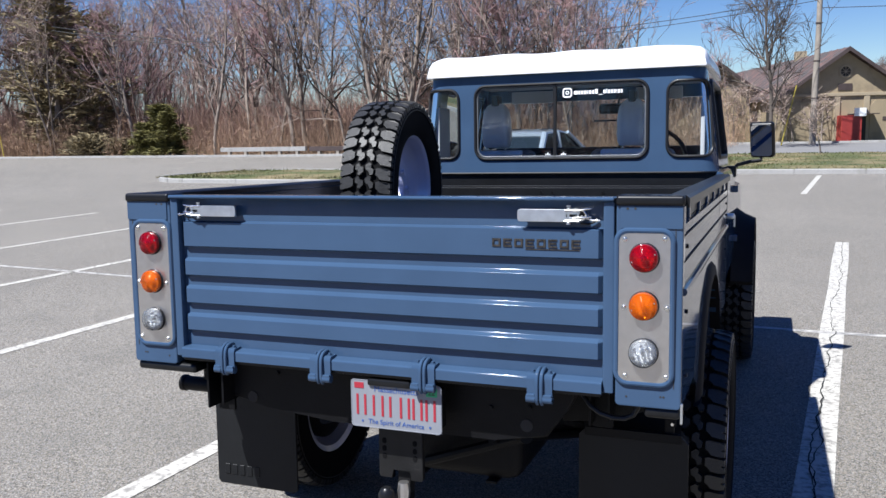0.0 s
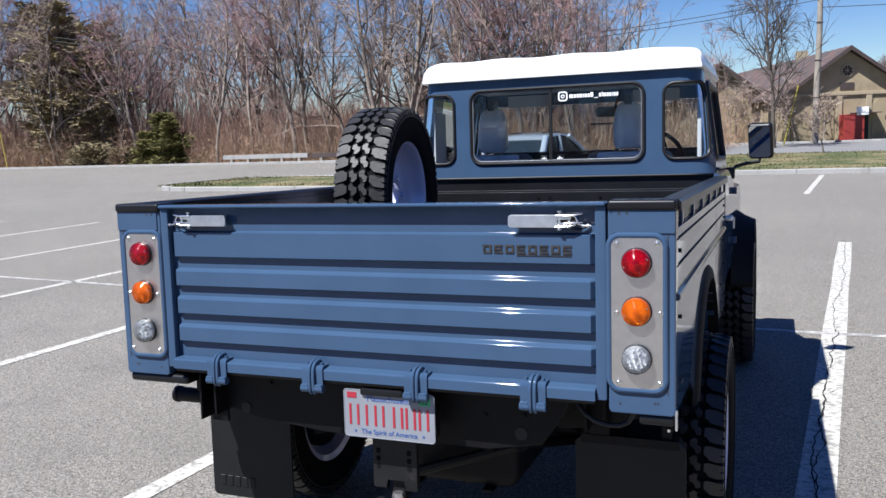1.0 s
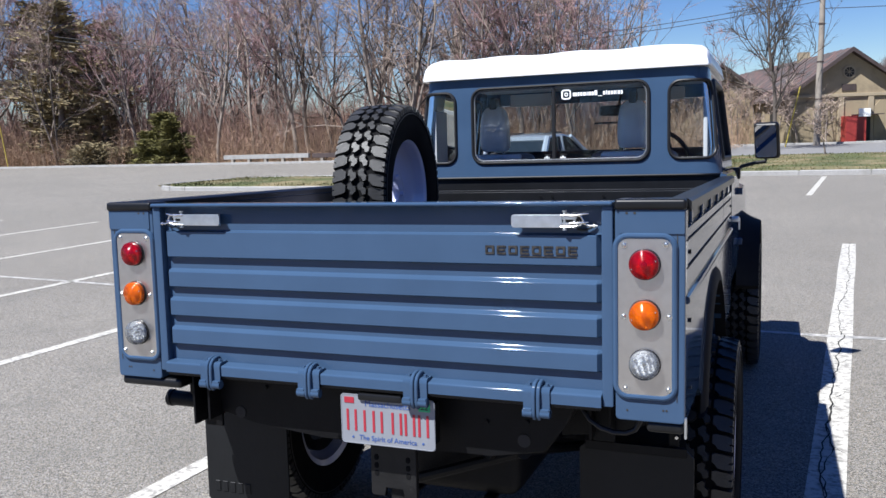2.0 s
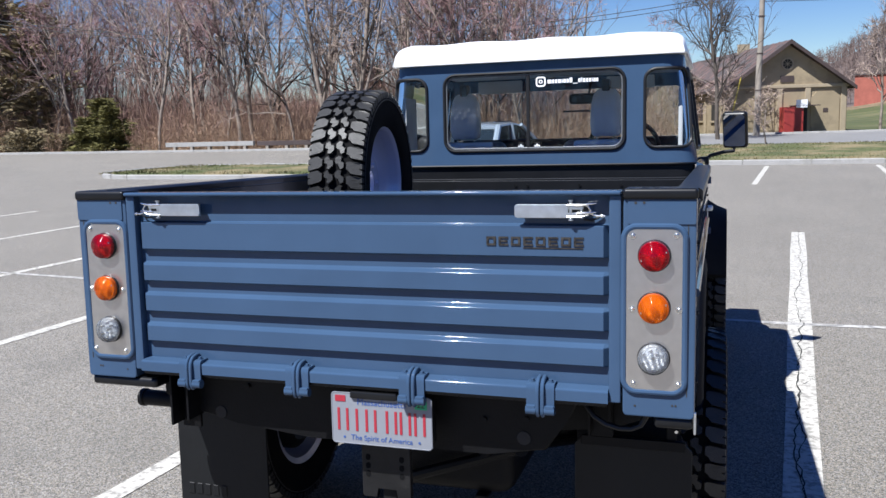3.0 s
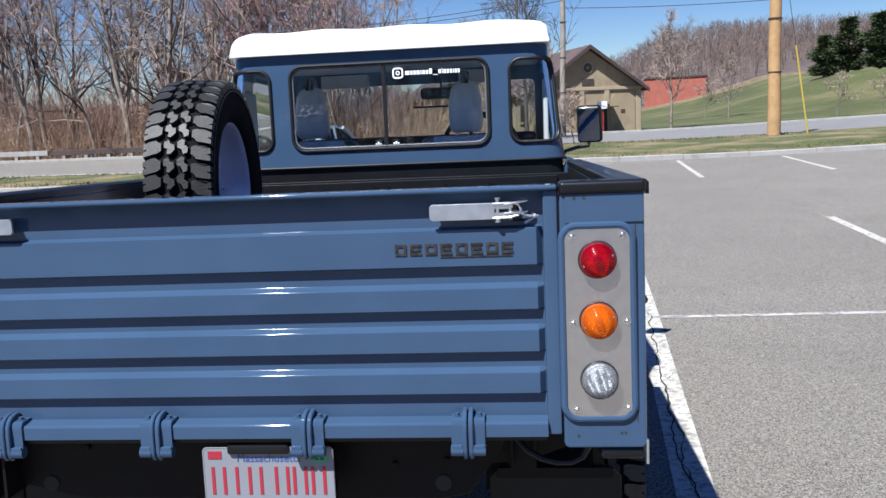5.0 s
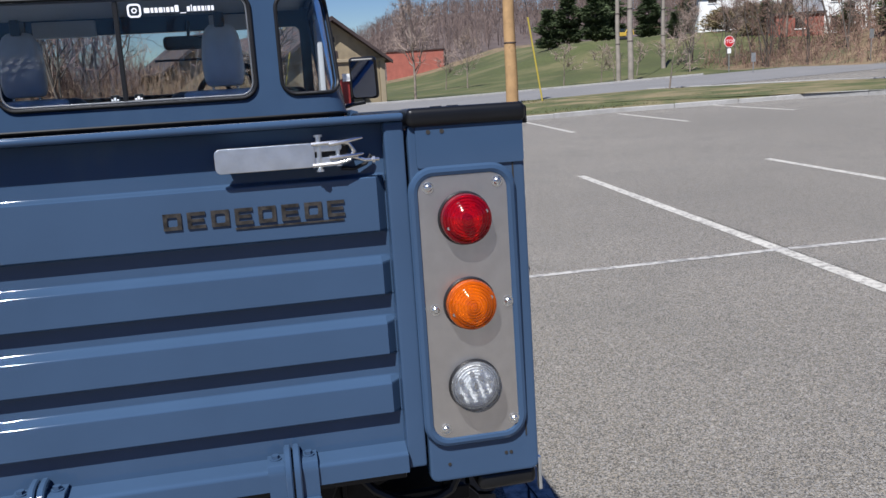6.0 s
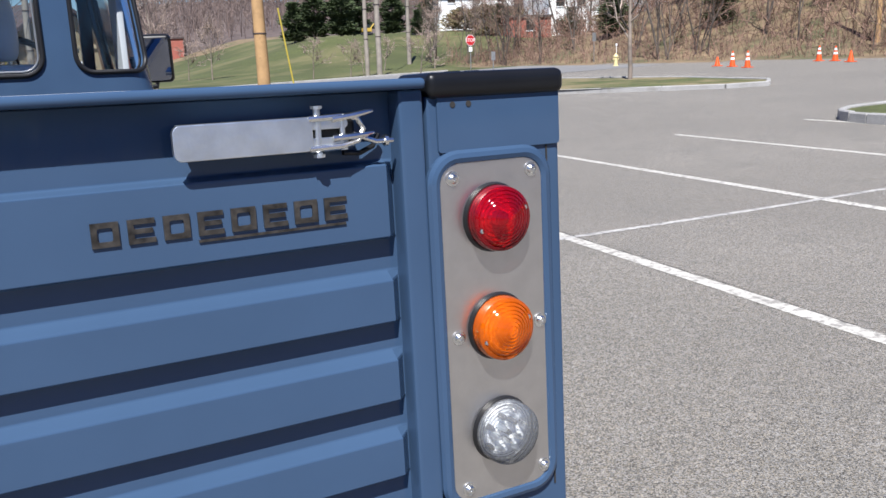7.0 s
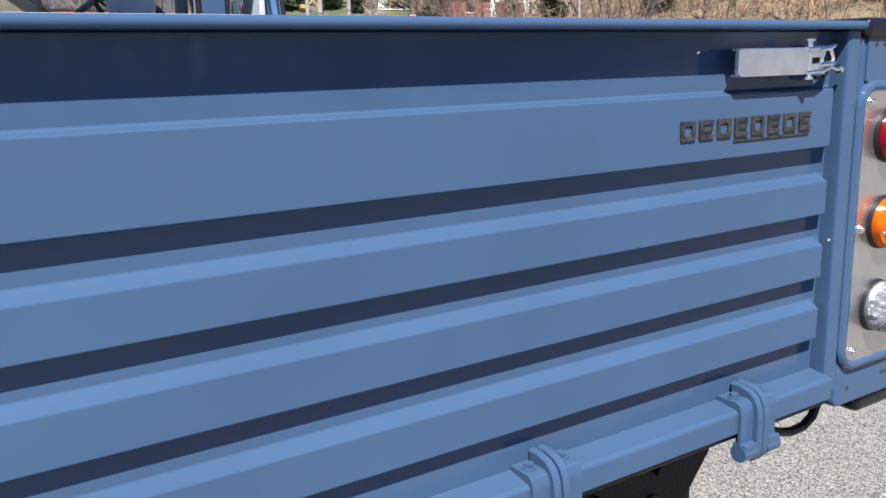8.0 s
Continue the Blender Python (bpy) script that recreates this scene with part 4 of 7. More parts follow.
def even(line, n):
    """n points at even steps along a closed outline."""
    ends = line + line[:1]
    far = [0.0]
    for (x, z), (x2, z2) in zip(ends, ends[1:]):
        far.append(far[-1] + math.hypot(x2 - x, z2 - z))
    out, k = [], 0
    for j in range(n):
        d = far[-1] * j / n
        while far[k + 1] < d:
            k += 1
        t = (d - far[k]) / max(1e-9, far[k + 1] - far[k])
        out.append((ends[k][0] + (ends[k + 1][0] - ends[k][0]) * t, ends[k][1] + (ends[k + 1][1] - ends[k][1]) * t))
    return out


def pane_grid(x0, x1, z0, z1, r, warp, t, n=10):
    """A pane of glass with rounded corners, bent with its wall."""
    bm = fresh()
    rows = []
    for k in range(n + 1):
        x = x0 + (x1 - x0) * k / n
        cut = max(0.0, r - min(x - x0, x1 - x))
        dz = r - math.sqrt(max(0.0, r * r - cut * cut))
        rows.append([warp(Vector((x, t, z0 + dz + (z1 - z0 - 2 * dz) * j / 6))) for j in range(7)])
    loft(bm, rows)
    return bm


WIN_Z0, WIN_Z1 = 1.424, 1.818
bm = fresh()
holes = [rrect(-0.795, -0.562, WIN_Z0 + 0.004, WIN_Z1 - 0.012, 0.055, 6), rrect(-0.465, 0.465, WIN_Z0, WIN_Z1, 0.060, 6), rrect(0.562, 0.795, WIN_Z0 + 0.004, WIN_Z1 - 0.012, 0.055, 6)]
for hole, (u0, u1) in zip(holes, ((-0.86, -0.513), (-0.513, 0.513), (0.513, 0.86))):
    hole = dense(hole)
    frame_ring(bm, cell_outline(u0, u1, 1.352, 1.888, hole), hole, 0.0, 0.03, cab_back)
bmesh.ops.remove_doubles(bm, verts=bm.verts, dist=0.0004)
bmesh.ops.recalc_face_normals(bm, faces=bm.faces)
back_wall = part("cab_back_wall", bm, PAINT, truck, "blue back wall of the cab", smooth=25)
bm = fresh()
us = [-0.86 + 1.72 * k / 60 for k in range(61)]
loft(bm, [[cab_back(Vector((u, t, z))) for t, z in ((-0.001, 1.352), (-0.005, 1.347), (-0.003, 1.341), (0.012, 1.339), (0.012, 0.94))] for u in us])
bmesh.ops.recalc_face_normals(bm, faces=bm.faces)
part("cab_lower_back", bm, BLACK, back_wall, "black lower back of the cab")
for k, hole in enumerate(holes):
    bm = fresh()
    tube(bm, [cab_back(Vector((u, -0.003, z))) for u, z in dense(hole)], 0.0078, 10, closed=True)
    seal = part("window_seal", bm, GASKET, back_wall, "black rubber window seal")
    u0, u1 = min(p[0] for p in hole), max(p[0] for p in hole)
    z0, z1 = min(p[1] for p in hole), max(p[1] for p in hole)
    spans = ((u0, -0.022, 0.006), (-0.018, u1, 0.012)) if k == 1 else ((u0, u1, 0.008),)
    for a, b, t in spans:
        pane = part("window_pane", pane_grid(a, b, z0, z1, 0.05 if k != 1 else 0.03, cab_back, t, 12), GLASS, seal)
        pane.visible_shadow = False
    if k == 1:
        bm = fresh()
        box(bm, CX - 0.029, CX - 0.012, CAB_Y + 0.0, CAB_Y + 0.016, z0 + 0.004, z1 - 0.004, 0.002, 1)
        part("sliding_window_bar", bm, GASKET, seal)
        bm = fresh()
        tube(bm, [cab_back(Vector((u, 0.003, z))) for u, z in dense(rrect(u0 + 0.012, u1 - 0.012, z0 + 0.012, z1 - 0.012, 0.05, 6))], 0.004, 8, closed=True)
        part("inner_window_frame", bm, WINDOW_FRAME, seal, "thin grey frame inside the seal")
        for u in (-0.06, 0.025):
            bm = fresh()
            box(bm, CX + u - 0.016, CX + u + 0.016, CAB_Y + 0.012, CAB_Y + 0.030, z0 + 0.022, z0 + 0.040, 0.004)
            part("window_catch", bm, BLACK, seal)
            for dx in (-0.010, 0.0, 0.010):
                bm = fresh()
                box(bm, CX + u + dx - 0.004, CX + u + dx + 0.004, CAB_Y + 0.0095, CAB_Y + 0.0118, z0 + 0.018, z0 + 0.025 + 0.006 * (dx == 0), 0.001, 1)
                part("catch_mark", bm, STICKER_WHITE, seal)

# white sticker on the glass: a rounded square and plain bars
bm = fresh()
sq = rrect(0.022, 0.072, 1.742, 1.792, 0.014, 5)
frame_ring(bm, sq, rrect(0.029, 0.065, 1.749, 1.785, 0.009, 5), -0.0015, 0.0005, lambda p: Vector((CX + p.x, CAB_Y + 0.004 + p.y, p.z)))
dot = rrect(0.037, 0.057, 1.757, 1.777, 0.0099, 5)
frame_ring(bm, dot, rrect(0.0415, 0.0525, 1.7615, 1.7725, 0.0054, 5), -0.0015, 0.0005, lambda p: Vector((CX + p.x, CAB_Y + 0.004 + p.y, p.z)))
part("window_sticker", bm, STICKER_WHITE, back_wall, "white sticker on the rear glass")
bm = fresh()
u = 0.082
for k, w in enumerate((0.024, 0.014, 0.015, 0.018, 0.009, 0.016, 0.015, 0.018, 0.026, 0.015, 0.008, 0.016, 0.014, 0.014, 0.008, 0.014, 0.013)):
    box(bm, CX + u, CX + u + w - 0.004, CAB_Y + 0.0025, CAB_Y + 0.0040, 1.751 if k == 8 else 1.757, 1.754 if k == 8 else 1.775 + (0.006 if k in (7, 10) else 0))
    u += w
part("sticker_bar", bm, STICKER_WHITE, back_wall, "plain white sticker bars")

# cab sides with doors
def cab_side(side):
    def wall(p):
        return Vector((CX + side * (half_width(p.z) - p.y), p.x, p.z))
    bm = fresh()
    hole = dense(rrect(2.46, 3.16, 1.42, 1.82, 0.04, 5))
    frame_ring(bm, cell_outline(2.345, 3.24, 1.352, 1.888, hole), hole, 0.0, 0.03, wall)
    bmesh.ops.recalc_face_normals(bm, faces=bm.faces)
    door = part("cab_door", bm, PAINT, truck, "blue cab door with a window")
    bm = fresh()
    tube(bm, [wall(Vector((y, 0.004, z))) for y, z in dense(rrect(2.46, 3.16, 1.42, 1.82, 0.04, 5))], 0.014, 8, closed=True)
    part("window_seal", bm, GASKET, door)
    pane = part("window_pane", pane_grid(2.46, 3.16, 1.42, 1.82, 0.04, wall, 0.012), GLASS, door)
    pane.visible_shadow = False
    bm = fresh()
    rows = []
    for y in (2.12, 2.3, 2.6, 3.0, 3.28):
        rows.append([Vector((CX + side * x, y, z)) for x, z in ((0.812, 1.353), (0.838, 1.345), (0.846, 1.30), (0.848, 1.0), (0.842, 0.78), (0.80, 0.62), (0.77, 0.62), (0.80, 0.9), (0.80, 1.30))])
    loft(bm, rows, close=True, caps=True)
    bmesh.ops.recalc_face_normals(bm, faces=bm.faces)
    part("door_lower_panel", bm, PAINT, door)
    bm = fresh()
    box(bm, *sorted((CX + side * 0.845, CX + side * 0.885)), 2.38, 2.45, 1.10, 1.125, 0.006)
    part("door_handle", bm, ZINC, door, "bright door handle")
    bm = fresh()
    box(bm, *sorted((CX + side * 0.846, CX + side * 0.852)), 2.338, 2.343, 0.66, 1.34)
    part("door_gap", bm, HOLLOW, door)
    for z in (0.92, 1.22):
        bm = fresh()
        box(bm, *sorted((CX + side * 0.845, CX + side * 0.870)), 3.20, 3.28, z - 0.02, z + 0.02, 0.004)
        part("door_hinge", bm, PAINT, door)
    # light trim inside the pillar
    bm = fresh()
    box(bm, *sorted((CX + side * 0.716, CX + side * 0.738)), 2.30, 2.47, 1.30, 1.72, 0.006)
    part("pillar_trim", bm, TRIM, door, "light grey pillar trim")
    # exterior mirror on its arm
    bm = fresh()
    mx = CX + side * 0.995
    box(bm, mx - 0.072, mx + 0.072, 3.235, 3.285, 1.402, 1.618, 0.022, 4)
    turn = Matrix.Translation((mx, 3.235, 1.51)) @ Matrix.Rotation(radians(side * -13), 4, "Z") @ Matrix.Rotation(radians(12), 4, "X") @ Matrix.Translation((-mx, -3.235, -1.51))
    bmesh.ops.transform(bm, matrix=turn, verts=bm.verts)
    mirror = part("door_mirror", bm, BLACK, door, "black door mirror on an arm")
    bm = fresh()
    slab(bm, rrect(mx - 0.060, mx + 0.060, 1.416, 1.604, 0.018, 5), 3.231, 3.2345)
    bmesh.ops.recalc_face_normals(bm, faces=bm.faces)
    bmesh.ops.transform(bm, matrix=turn, verts=bm.verts)
    part("mirror_glass", bm, MIRROR, mirror)
    bm = fresh()
    tube(bm, [(CX + side * 0.83, 3.25, 1.33), (CX + side * 0.86, 3.26, 1.365), (mx - side * 0.06, 3.265, 1.385), (mx, 3.262, 1.392), (mx, 3.262, 1.41)], 0.011, 10)
    part("mirror_arm", bm, BLACK, mirror)
    bm = fresh()
    box(bm, *sorted((CX + side * 0.80, CX + side * 0.855)), 3.22, 3.30, 1.29, 1.36, 0.008)
    part("mirror_mount", bm, BLACK, mirror)


mirrored(cab_side)

# white roof with a soft crown and rounded eaves
bm = fresh()
rows = []
gw = half_width(1.885) + 0.016
rows = [[Vector((CX + x, y, z + (0.004 * math.sin(x * 16) if inset > 0.06 else 0.0))) for x, y in even(rrect(-gw + inset, gw - inset, 2.172 + inset, 3.245 - inset, rad, 6), 96)] for inset, z, rad in
        ((0.012, 1.872, 0.05), (0.0, 1.873, 0.05), (-0.002, 1.882, 0.05), (0.002, 1.900, 0.05), (0.010, 1.935, 0.05), (0.020, 1.957, 0.06), (0.038, 1.974, 0.07), (0.066, 1.985, 0.08), (0.12, 1.991, 0.09), (0.22, 1.998, 0.10), (0.36, 2.003, 0.12))]
loft(bm, rows, close=True, caps=True)
bmesh.ops.recalc_face_normals(bm, faces=bm.faces)
roof = part("cab_roof", bm, ROOF_WHITE, truck, "white painted cab roof", smooth=50)

# windscreen and its frame
def screen(p):
    k = (p.z - 1.35) / 0.54
    return Vector((CX + p.x, 3.30 - 0.08 * k - p.y, p.z))


bm = fresh()
hole = dense(rrect(-0.69, 0.69, 1.42, 1.785, 0.03, 4))
frame_ring(bm, cell_outline(-0.74, 0.74, 1.35, 1.89, hole), hole, 0.0, 0.03, screen)
bmesh.ops.recalc_face_normals(bm, faces=bm.faces)
ws = part("windscreen_frame", bm, PAINT, truck)
pane = part("windscreen_pane", pane_grid(-0.70, 0.70, 1.41, 1.80, 0.02, screen, 0.015), GLASS, ws)
pane.visible_shadow = False

# bonnet, wings, front
bm = fresh()
rows = []
for y, z, w in ((3.30, 1.270, 0.66), (3.45, 1.275, 0.66), (3.9, 1.262, 0.655), (4.22, 1.240, 0.645), (4.28, 1.215, 0.64), (4.29, 1.12, 0.64)):
    rows.append([Vector((CX + w * u, y, z - 0.035 * (abs(u) > 0.97) + 0.012 * (1 - u * u))) for u in (-1, -0.94, -0.5, 0, 0.5, 0.94, 1)])
loft(bm, rows)
bmesh.ops.recalc_face_normals(bm, faces=bm.faces)
part("bonnet", bm, PAINT, truck)


def front_wing(side):
    bm = fresh()
    rows = []
    for k, y in enumerate((3.28, 3.30, 3.36, 3.44, 3.54, 3.70, 3.86, 3.96, 4.04, 4.12, 4.28, 4.31)):
        dy = y - FRONT_AXLE
        lo = 0.56 + math.sqrt(0.1936 - dy * dy) if abs(dy) < 0.44 else 0.66
        rows.append([Vector((CX + side * x, y, z)) for x, z in ((0.62, 1.235), (0.80, 1.232), (0.838, 1.215), (0.846, 1.15), (0.846, max(lo, 0.70)), (0.846, lo), (0.80, lo), (0.62, max(lo, 1.0)))])
    loft(bm, rows, close=True, caps=True)
    bmesh.ops.recalc_face_normals(bm, faces=bm.faces)
    wing = part("front_wing", bm, PAINT, truck)
    bm = fresh()
    rows = []
    for k in range(21):
        a = math.pi * (0.06 + 0.88 * k / 20)
        y, z = FRONT_AXLE - 0.45 * math.cos(a), 0.56 + 0.45 * math.sin(a)
        oy, oz = FRONT_AXLE - 0.52 * math.cos(a), 0.56 + 0.52 * math.sin(a)
        rows.append([Vector((CX + side * 0.838, oy, oz)), Vector((CX + side * 0.90, 0.4 * oy + 0.6 * y, 0.4 * oz + 0.6 * z)), Vector((CX + side * 0.965, y, z)), Vector((CX + side * 0.955, y, z - 0.02)), Vector((CX + side * 0.82, y, z - 0.02))])
    loft(bm, rows, close=True, caps=True)
    bmesh.ops.recalc_face_normals(bm, faces=bm.faces)
    part("wheel_arch_flare", bm, PLASTIC, wing, "wide black plastic arch flare")
    bm = fresh()
    box(bm, *sorted((CX + side * 0.846, CX + side * 0.853)), 3.315, 3.345, 0.98, 1.05, 0.003)
    part("side_marker", bm, ZINC, wing)
    bm = fresh()
    turn = Matrix.Translation((CX + side * 0.52, 4.31, 1.02)) @ Matrix.Rotation(radians(-90), 4, "X")
    lathe(bm, [(0.10, 0.0), (0.10, 0.02), (0.085, 0.035), (0.0, 0.05)], turn, 28)
    part("headlamp", bm, CLEAR_LENS, wing, "clear round headlamp")


mirrored(front_wing)
bm = fresh()
box(bm, CX - 0.62, CX + 0.62, 4.24, 4.31, 0.84, 1.16, 0.01)
for k in range(9):
    box(bm, CX - 0.38, CX + 0.38, 4.31, 4.325, 0.87 + k * 0.03, 0.885 + k * 0.03)
part("front_grille", bm, BLACK, truck)
bm = fresh()
box(bm, CX - 0.84, CX + 0.84, 4.36, 4.46, 0.62, 0.76, 0.02)
part("front_bumper", bm, BLACK, truck)

# --- cab inside ---
bm = fresh()
box(bm, CX - 0.76, CX + 0.76, 2.25, 3.28, 0.84, 0.90, 0.01)
part("cab_floor", bm, DASH, truck)
bm = fresh()
box(bm, CX - 0.70, CX + 0.70, 2.24, 3.20, 1.862, 1.882, 0.006)
part("roof_lining", bm, TRIM, truck, "grey roof lining")


def seat(x):
    bm = fresh()
    box(bm, x - 0.25, x + 0.25, 2.50, 2.98, 1.06, 1.20, 0.05, 4)
    base = part("seat", bm, SEAT, truck, "grey vinyl seat with a headrest")
    bm = fresh()
    box(bm, x - 0.235, x + 0.235, 2.50, 2.62, 1.16, 1.475, 0.05, 4)
    part("seat_back", bm, SEAT_BACK, base)
    bm = fresh()
    rows = []
    for z, w, d in ((1.488, 0.060, 0.030), (1.494, 0.072, 0.044), (1.510, 0.080, 0.055), (1.55, 0.085, 0.060), (1.61, 0.084, 0.058), (1.66, 0.080, 0.052), (1.70, 0.072, 0.044), (1.725, 0.060, 0.034), (1.739, 0.044, 0.022), (1.744, 0.024, 0.010)):
        rows.append([Vector((x + w * math.copysign(abs(math.cos(a)) ** 0.6, math.cos(a)), 2.555 + d * math.copysign(abs(math.sin(a)) ** 0.6, math.sin(a)), z)) for a in [2 * math.pi * (k + 0.5) / 28 for k in range(28)]])
    loft(bm, rows, close=True, caps=True)
    bmesh.ops.recalc_face_normals(bm, faces=bm.faces)
    part("headrest", bm, SEAT, base, smooth=60)
    bm = fresh()
    box(bm, x - 0.020, x + 0.020, 2.515, 2.60, 1.728, 1.790, 0.006)
    part("belt_guide", bm, DASH, base, "black guide above the headrest")
    bm = fresh()
    box(bm, x - 0.17, x + 0.17, 2.49, 2.63, 1.425, 1.472, 0.02, 3)
    part("seat_top", bm, SEAT, base)
    for dx in (-0.05, 0.05):
        bm = fresh()
        rod(bm, (x + dx, 2.555, 1.45), (x + dx, 2.555, 1.54), 0.006, 8)
        part("headrest_post", bm, BOLT, base)


seat(CX - 0.455)
seat(CX + 0.333)
bm = fresh()
box(bm, CX - 0.72, CX + 0.72, 3.02, 3.21, 1.24, 1.40, 0.03, 3)
box(bm, CX - 0.70, CX + 0.70, 3.10, 3.23, 1.38, 1.488, 0.04, 3)
part("dashboard", bm, DASH, truck)
bm = fresh()
ring = [(CX + 0.38 + 0.20 * math.cos(2 * math.pi * k / 32), 2.98 - 0.08 * math.sin(2 * math.pi * k / 32), 1.42 + 0.17 * math.sin(2 * math.pi * k / 32)) for k in range(32)]
tube(bm, ring, 0.013, 8, closed=True)
rod(bm, (CX + 0.38, 2.98, 1.42), (CX + 0.38, 3.10, 1.36), 0.025, 10)
for a in (0, 120, 240):
    rod(bm, (CX + 0.38, 2.98, 1.42), (CX + 0.38 + 0.19 * math.cos(radians(a)), 2.98 - 0.076 * math.sin(radians(a)), 1.42 + 0.16 * math.sin(radians(a))), 0.01, 6)
part("steering_wheel", bm, DASH, truck, "black steering wheel")
bm = fresh()
box(bm, CX + 0.045, CX + 0.262, 3.06, 3.09, 1.688, 1.752, 0.020, 3)
rod(bm, (CX + 0.16, 3.09, 1.74), (CX + 0.16, 3.19, 1.83), 0.007, 8)
part("interior_mirror", bm, DASH, truck, "black rear-view mirror")
for side in (-1, 1):
    bm = fresh()
    box(bm, CX + side * 0.40 - 0.14, CX + side * 0.40 + 0.14, 3.14, 3.165, 1.775, 1.85, 0.006)
    part("sun_visor", bm, TRIM, truck)
bm = fresh()
tube(bm, [(0.01, 3.270, 1.655), (0.20, 3.270, 1.655), (0.34, 3.276, 1.648), (0.46, 3.290, 1.56), (0.50, 3.305, 1.42)], 0.006, 6)
part("wiper", bm, BLACK, truck)

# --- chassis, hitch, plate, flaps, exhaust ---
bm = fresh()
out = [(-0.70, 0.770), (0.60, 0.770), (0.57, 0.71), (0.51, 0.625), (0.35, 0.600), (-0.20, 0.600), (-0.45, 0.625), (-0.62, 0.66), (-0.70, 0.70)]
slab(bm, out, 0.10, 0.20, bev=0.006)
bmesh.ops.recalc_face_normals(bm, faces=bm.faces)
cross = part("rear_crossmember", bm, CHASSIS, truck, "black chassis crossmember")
for x, z in ((-0.50, 0.655), (0.45, 0.655)):
    bm = fresh()
    rod(bm, (x, 0.101, z), (x, 0.097, z), 0.019, 20)
    part("crossmember_hole", bm, HOLLOW, cross)
for x, z in ((-0.40, 0.745), (-0.60, 0.72), (0.34, 0.70), (0.46, 0.71)):
    bm = fresh()
    rod(bm, (x, 0.101, z), (x, 0.092, z), 0.007, 8)
    part("crossmember_bolt", bm, CHASSIS, cross)
for x0, x1, y in ((-0.640, -0.575, 0.0), (0.600, 0.665, 0.22)):
    bm = fresh()
    box(bm, x0, x0 + 0.008, y + 0.04, y + 0.12, 0.62, 0.775, 0.002)
    box(bm, x1 - 0.008, x1, y + 0.04, y + 0.12, 0.64, 0.775, 0.002)
    box(bm, x0, x1, y + 0.10, y + 0.112, 0.60, 0.775, 0.003)
    part("body_mount", bm, CHASSIS, cross)
bm = fresh()
slab(bm, [(0.50, 0.775), (0.88, 0.775), (0.87, 0.70), (0.66, 0.62), (0.50, 0.60)], 0.340, 0.350, bev=0.003)
bmesh.ops.recalc_face_normals(bm, faces=bm.faces)
gusset = part("rear_gusset", bm, CHASSIS, cross)
for x, z in ((0.70, 0.70), (0.78, 0.69)):
    bm = fresh()
    rod(bm, (x, 0.341, z), (x, 0.332, z), 0.007, 8)
    part("gusset_bolt", bm, CHASSIS, cross)
bm = fresh()
rod(bm, (0.842, 0.340, 0.628), (0.842, 0.330, 0.628), 0.005, 8)
part("bright_bolt", bm, BOLT, cross)
bm = fresh()
box(bm, 0.832, 0.852, 0.3402, 0.348, 0.618, 0.70, 0.002, 1)
part("bolt_bracket", bm, CHASSIS, cross)
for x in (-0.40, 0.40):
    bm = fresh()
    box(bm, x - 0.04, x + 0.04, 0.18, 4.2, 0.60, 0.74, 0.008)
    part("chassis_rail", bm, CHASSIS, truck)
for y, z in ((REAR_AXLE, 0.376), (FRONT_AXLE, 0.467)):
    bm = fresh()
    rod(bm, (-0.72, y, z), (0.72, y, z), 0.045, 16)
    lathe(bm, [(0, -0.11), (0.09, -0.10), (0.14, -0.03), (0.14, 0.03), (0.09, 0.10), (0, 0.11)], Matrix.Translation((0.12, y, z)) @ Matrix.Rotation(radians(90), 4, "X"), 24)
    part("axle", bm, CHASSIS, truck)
for side in (-1, 1):
    bm = fresh()
    pts = [(side * 0.42 + 0.065 * math.cos(k * 0.5), REAR_AXLE + 0.065 * math.sin(k * 0.5), 0.42 + k * 0.0024) for k in range(90)]
    tube(bm, pts, 0.009, 6)
    part("coil_spring", bm, CHASSIS, truck)
    bm = fresh()
    rod(bm, (side * 0.30, 0.22, 0.56), (side * 0.52, REAR_AXLE - 0.05, 0.36), 0.016, 10)
    rod(bm, (side * 0.36, 0.30, 0.62), (side * 0.46, REAR_AXLE, 0.34), 0.026, 10)
    part("shock_absorber", bm, CHASSIS, truck)
bm = fresh()
rod(bm, (0.10, 0.75, 0.42), (0.42, 0.20, 0.585), 0.022, 10)
rod(bm, (0.02, 0.30, 0.42), (0.40, 0.24, 0.57), 0.018, 10)
part("tow_brace", bm, CHASSIS, truck)

# number plate with plain bars for the number
plate = part("number_plate", slab(fresh(), rrect(-0.105, 0.200, 0.608, 0.760, 0.012, 5), 0.052, 0.0545), PLATE, truck, "white number plate with red characters")
bm = fresh()
box(bm, -0.10, 0.195, 0.0545, 0.100, 0.625, 0.745)
part("plate_bracket", bm, CHASSIS, plate)
bm = fresh()
tube(bm, [(x, 0.0525, z) for x, z in rrect(-0.103, 0.198, 0.610, 0.758, 0.011, 5)], 0.0016, 6, closed=True)
part("plate_rim", bm, PLATE, plate)
for k, x in enumerate((-0.086, -0.042, 0.000, 0.062, 0.104, 0.147)):
    bm = fresh()
    w = 0.010 if k == 1 else 0.034
    x += 0.012 if k == 1 else 0
    for a, b in ((x, x + 0.0075), (x + w - 0.0075, x + w)) if w > 0.02 else ((x, x + 0.0075),):
        box(bm, a, b, 0.0506, 0.0520, 0.648, 0.713, 0.0)
    part("number_bar", bm, PLATE_RED, plate)
face = Matrix.Rotation(radians(90), 4, "X")
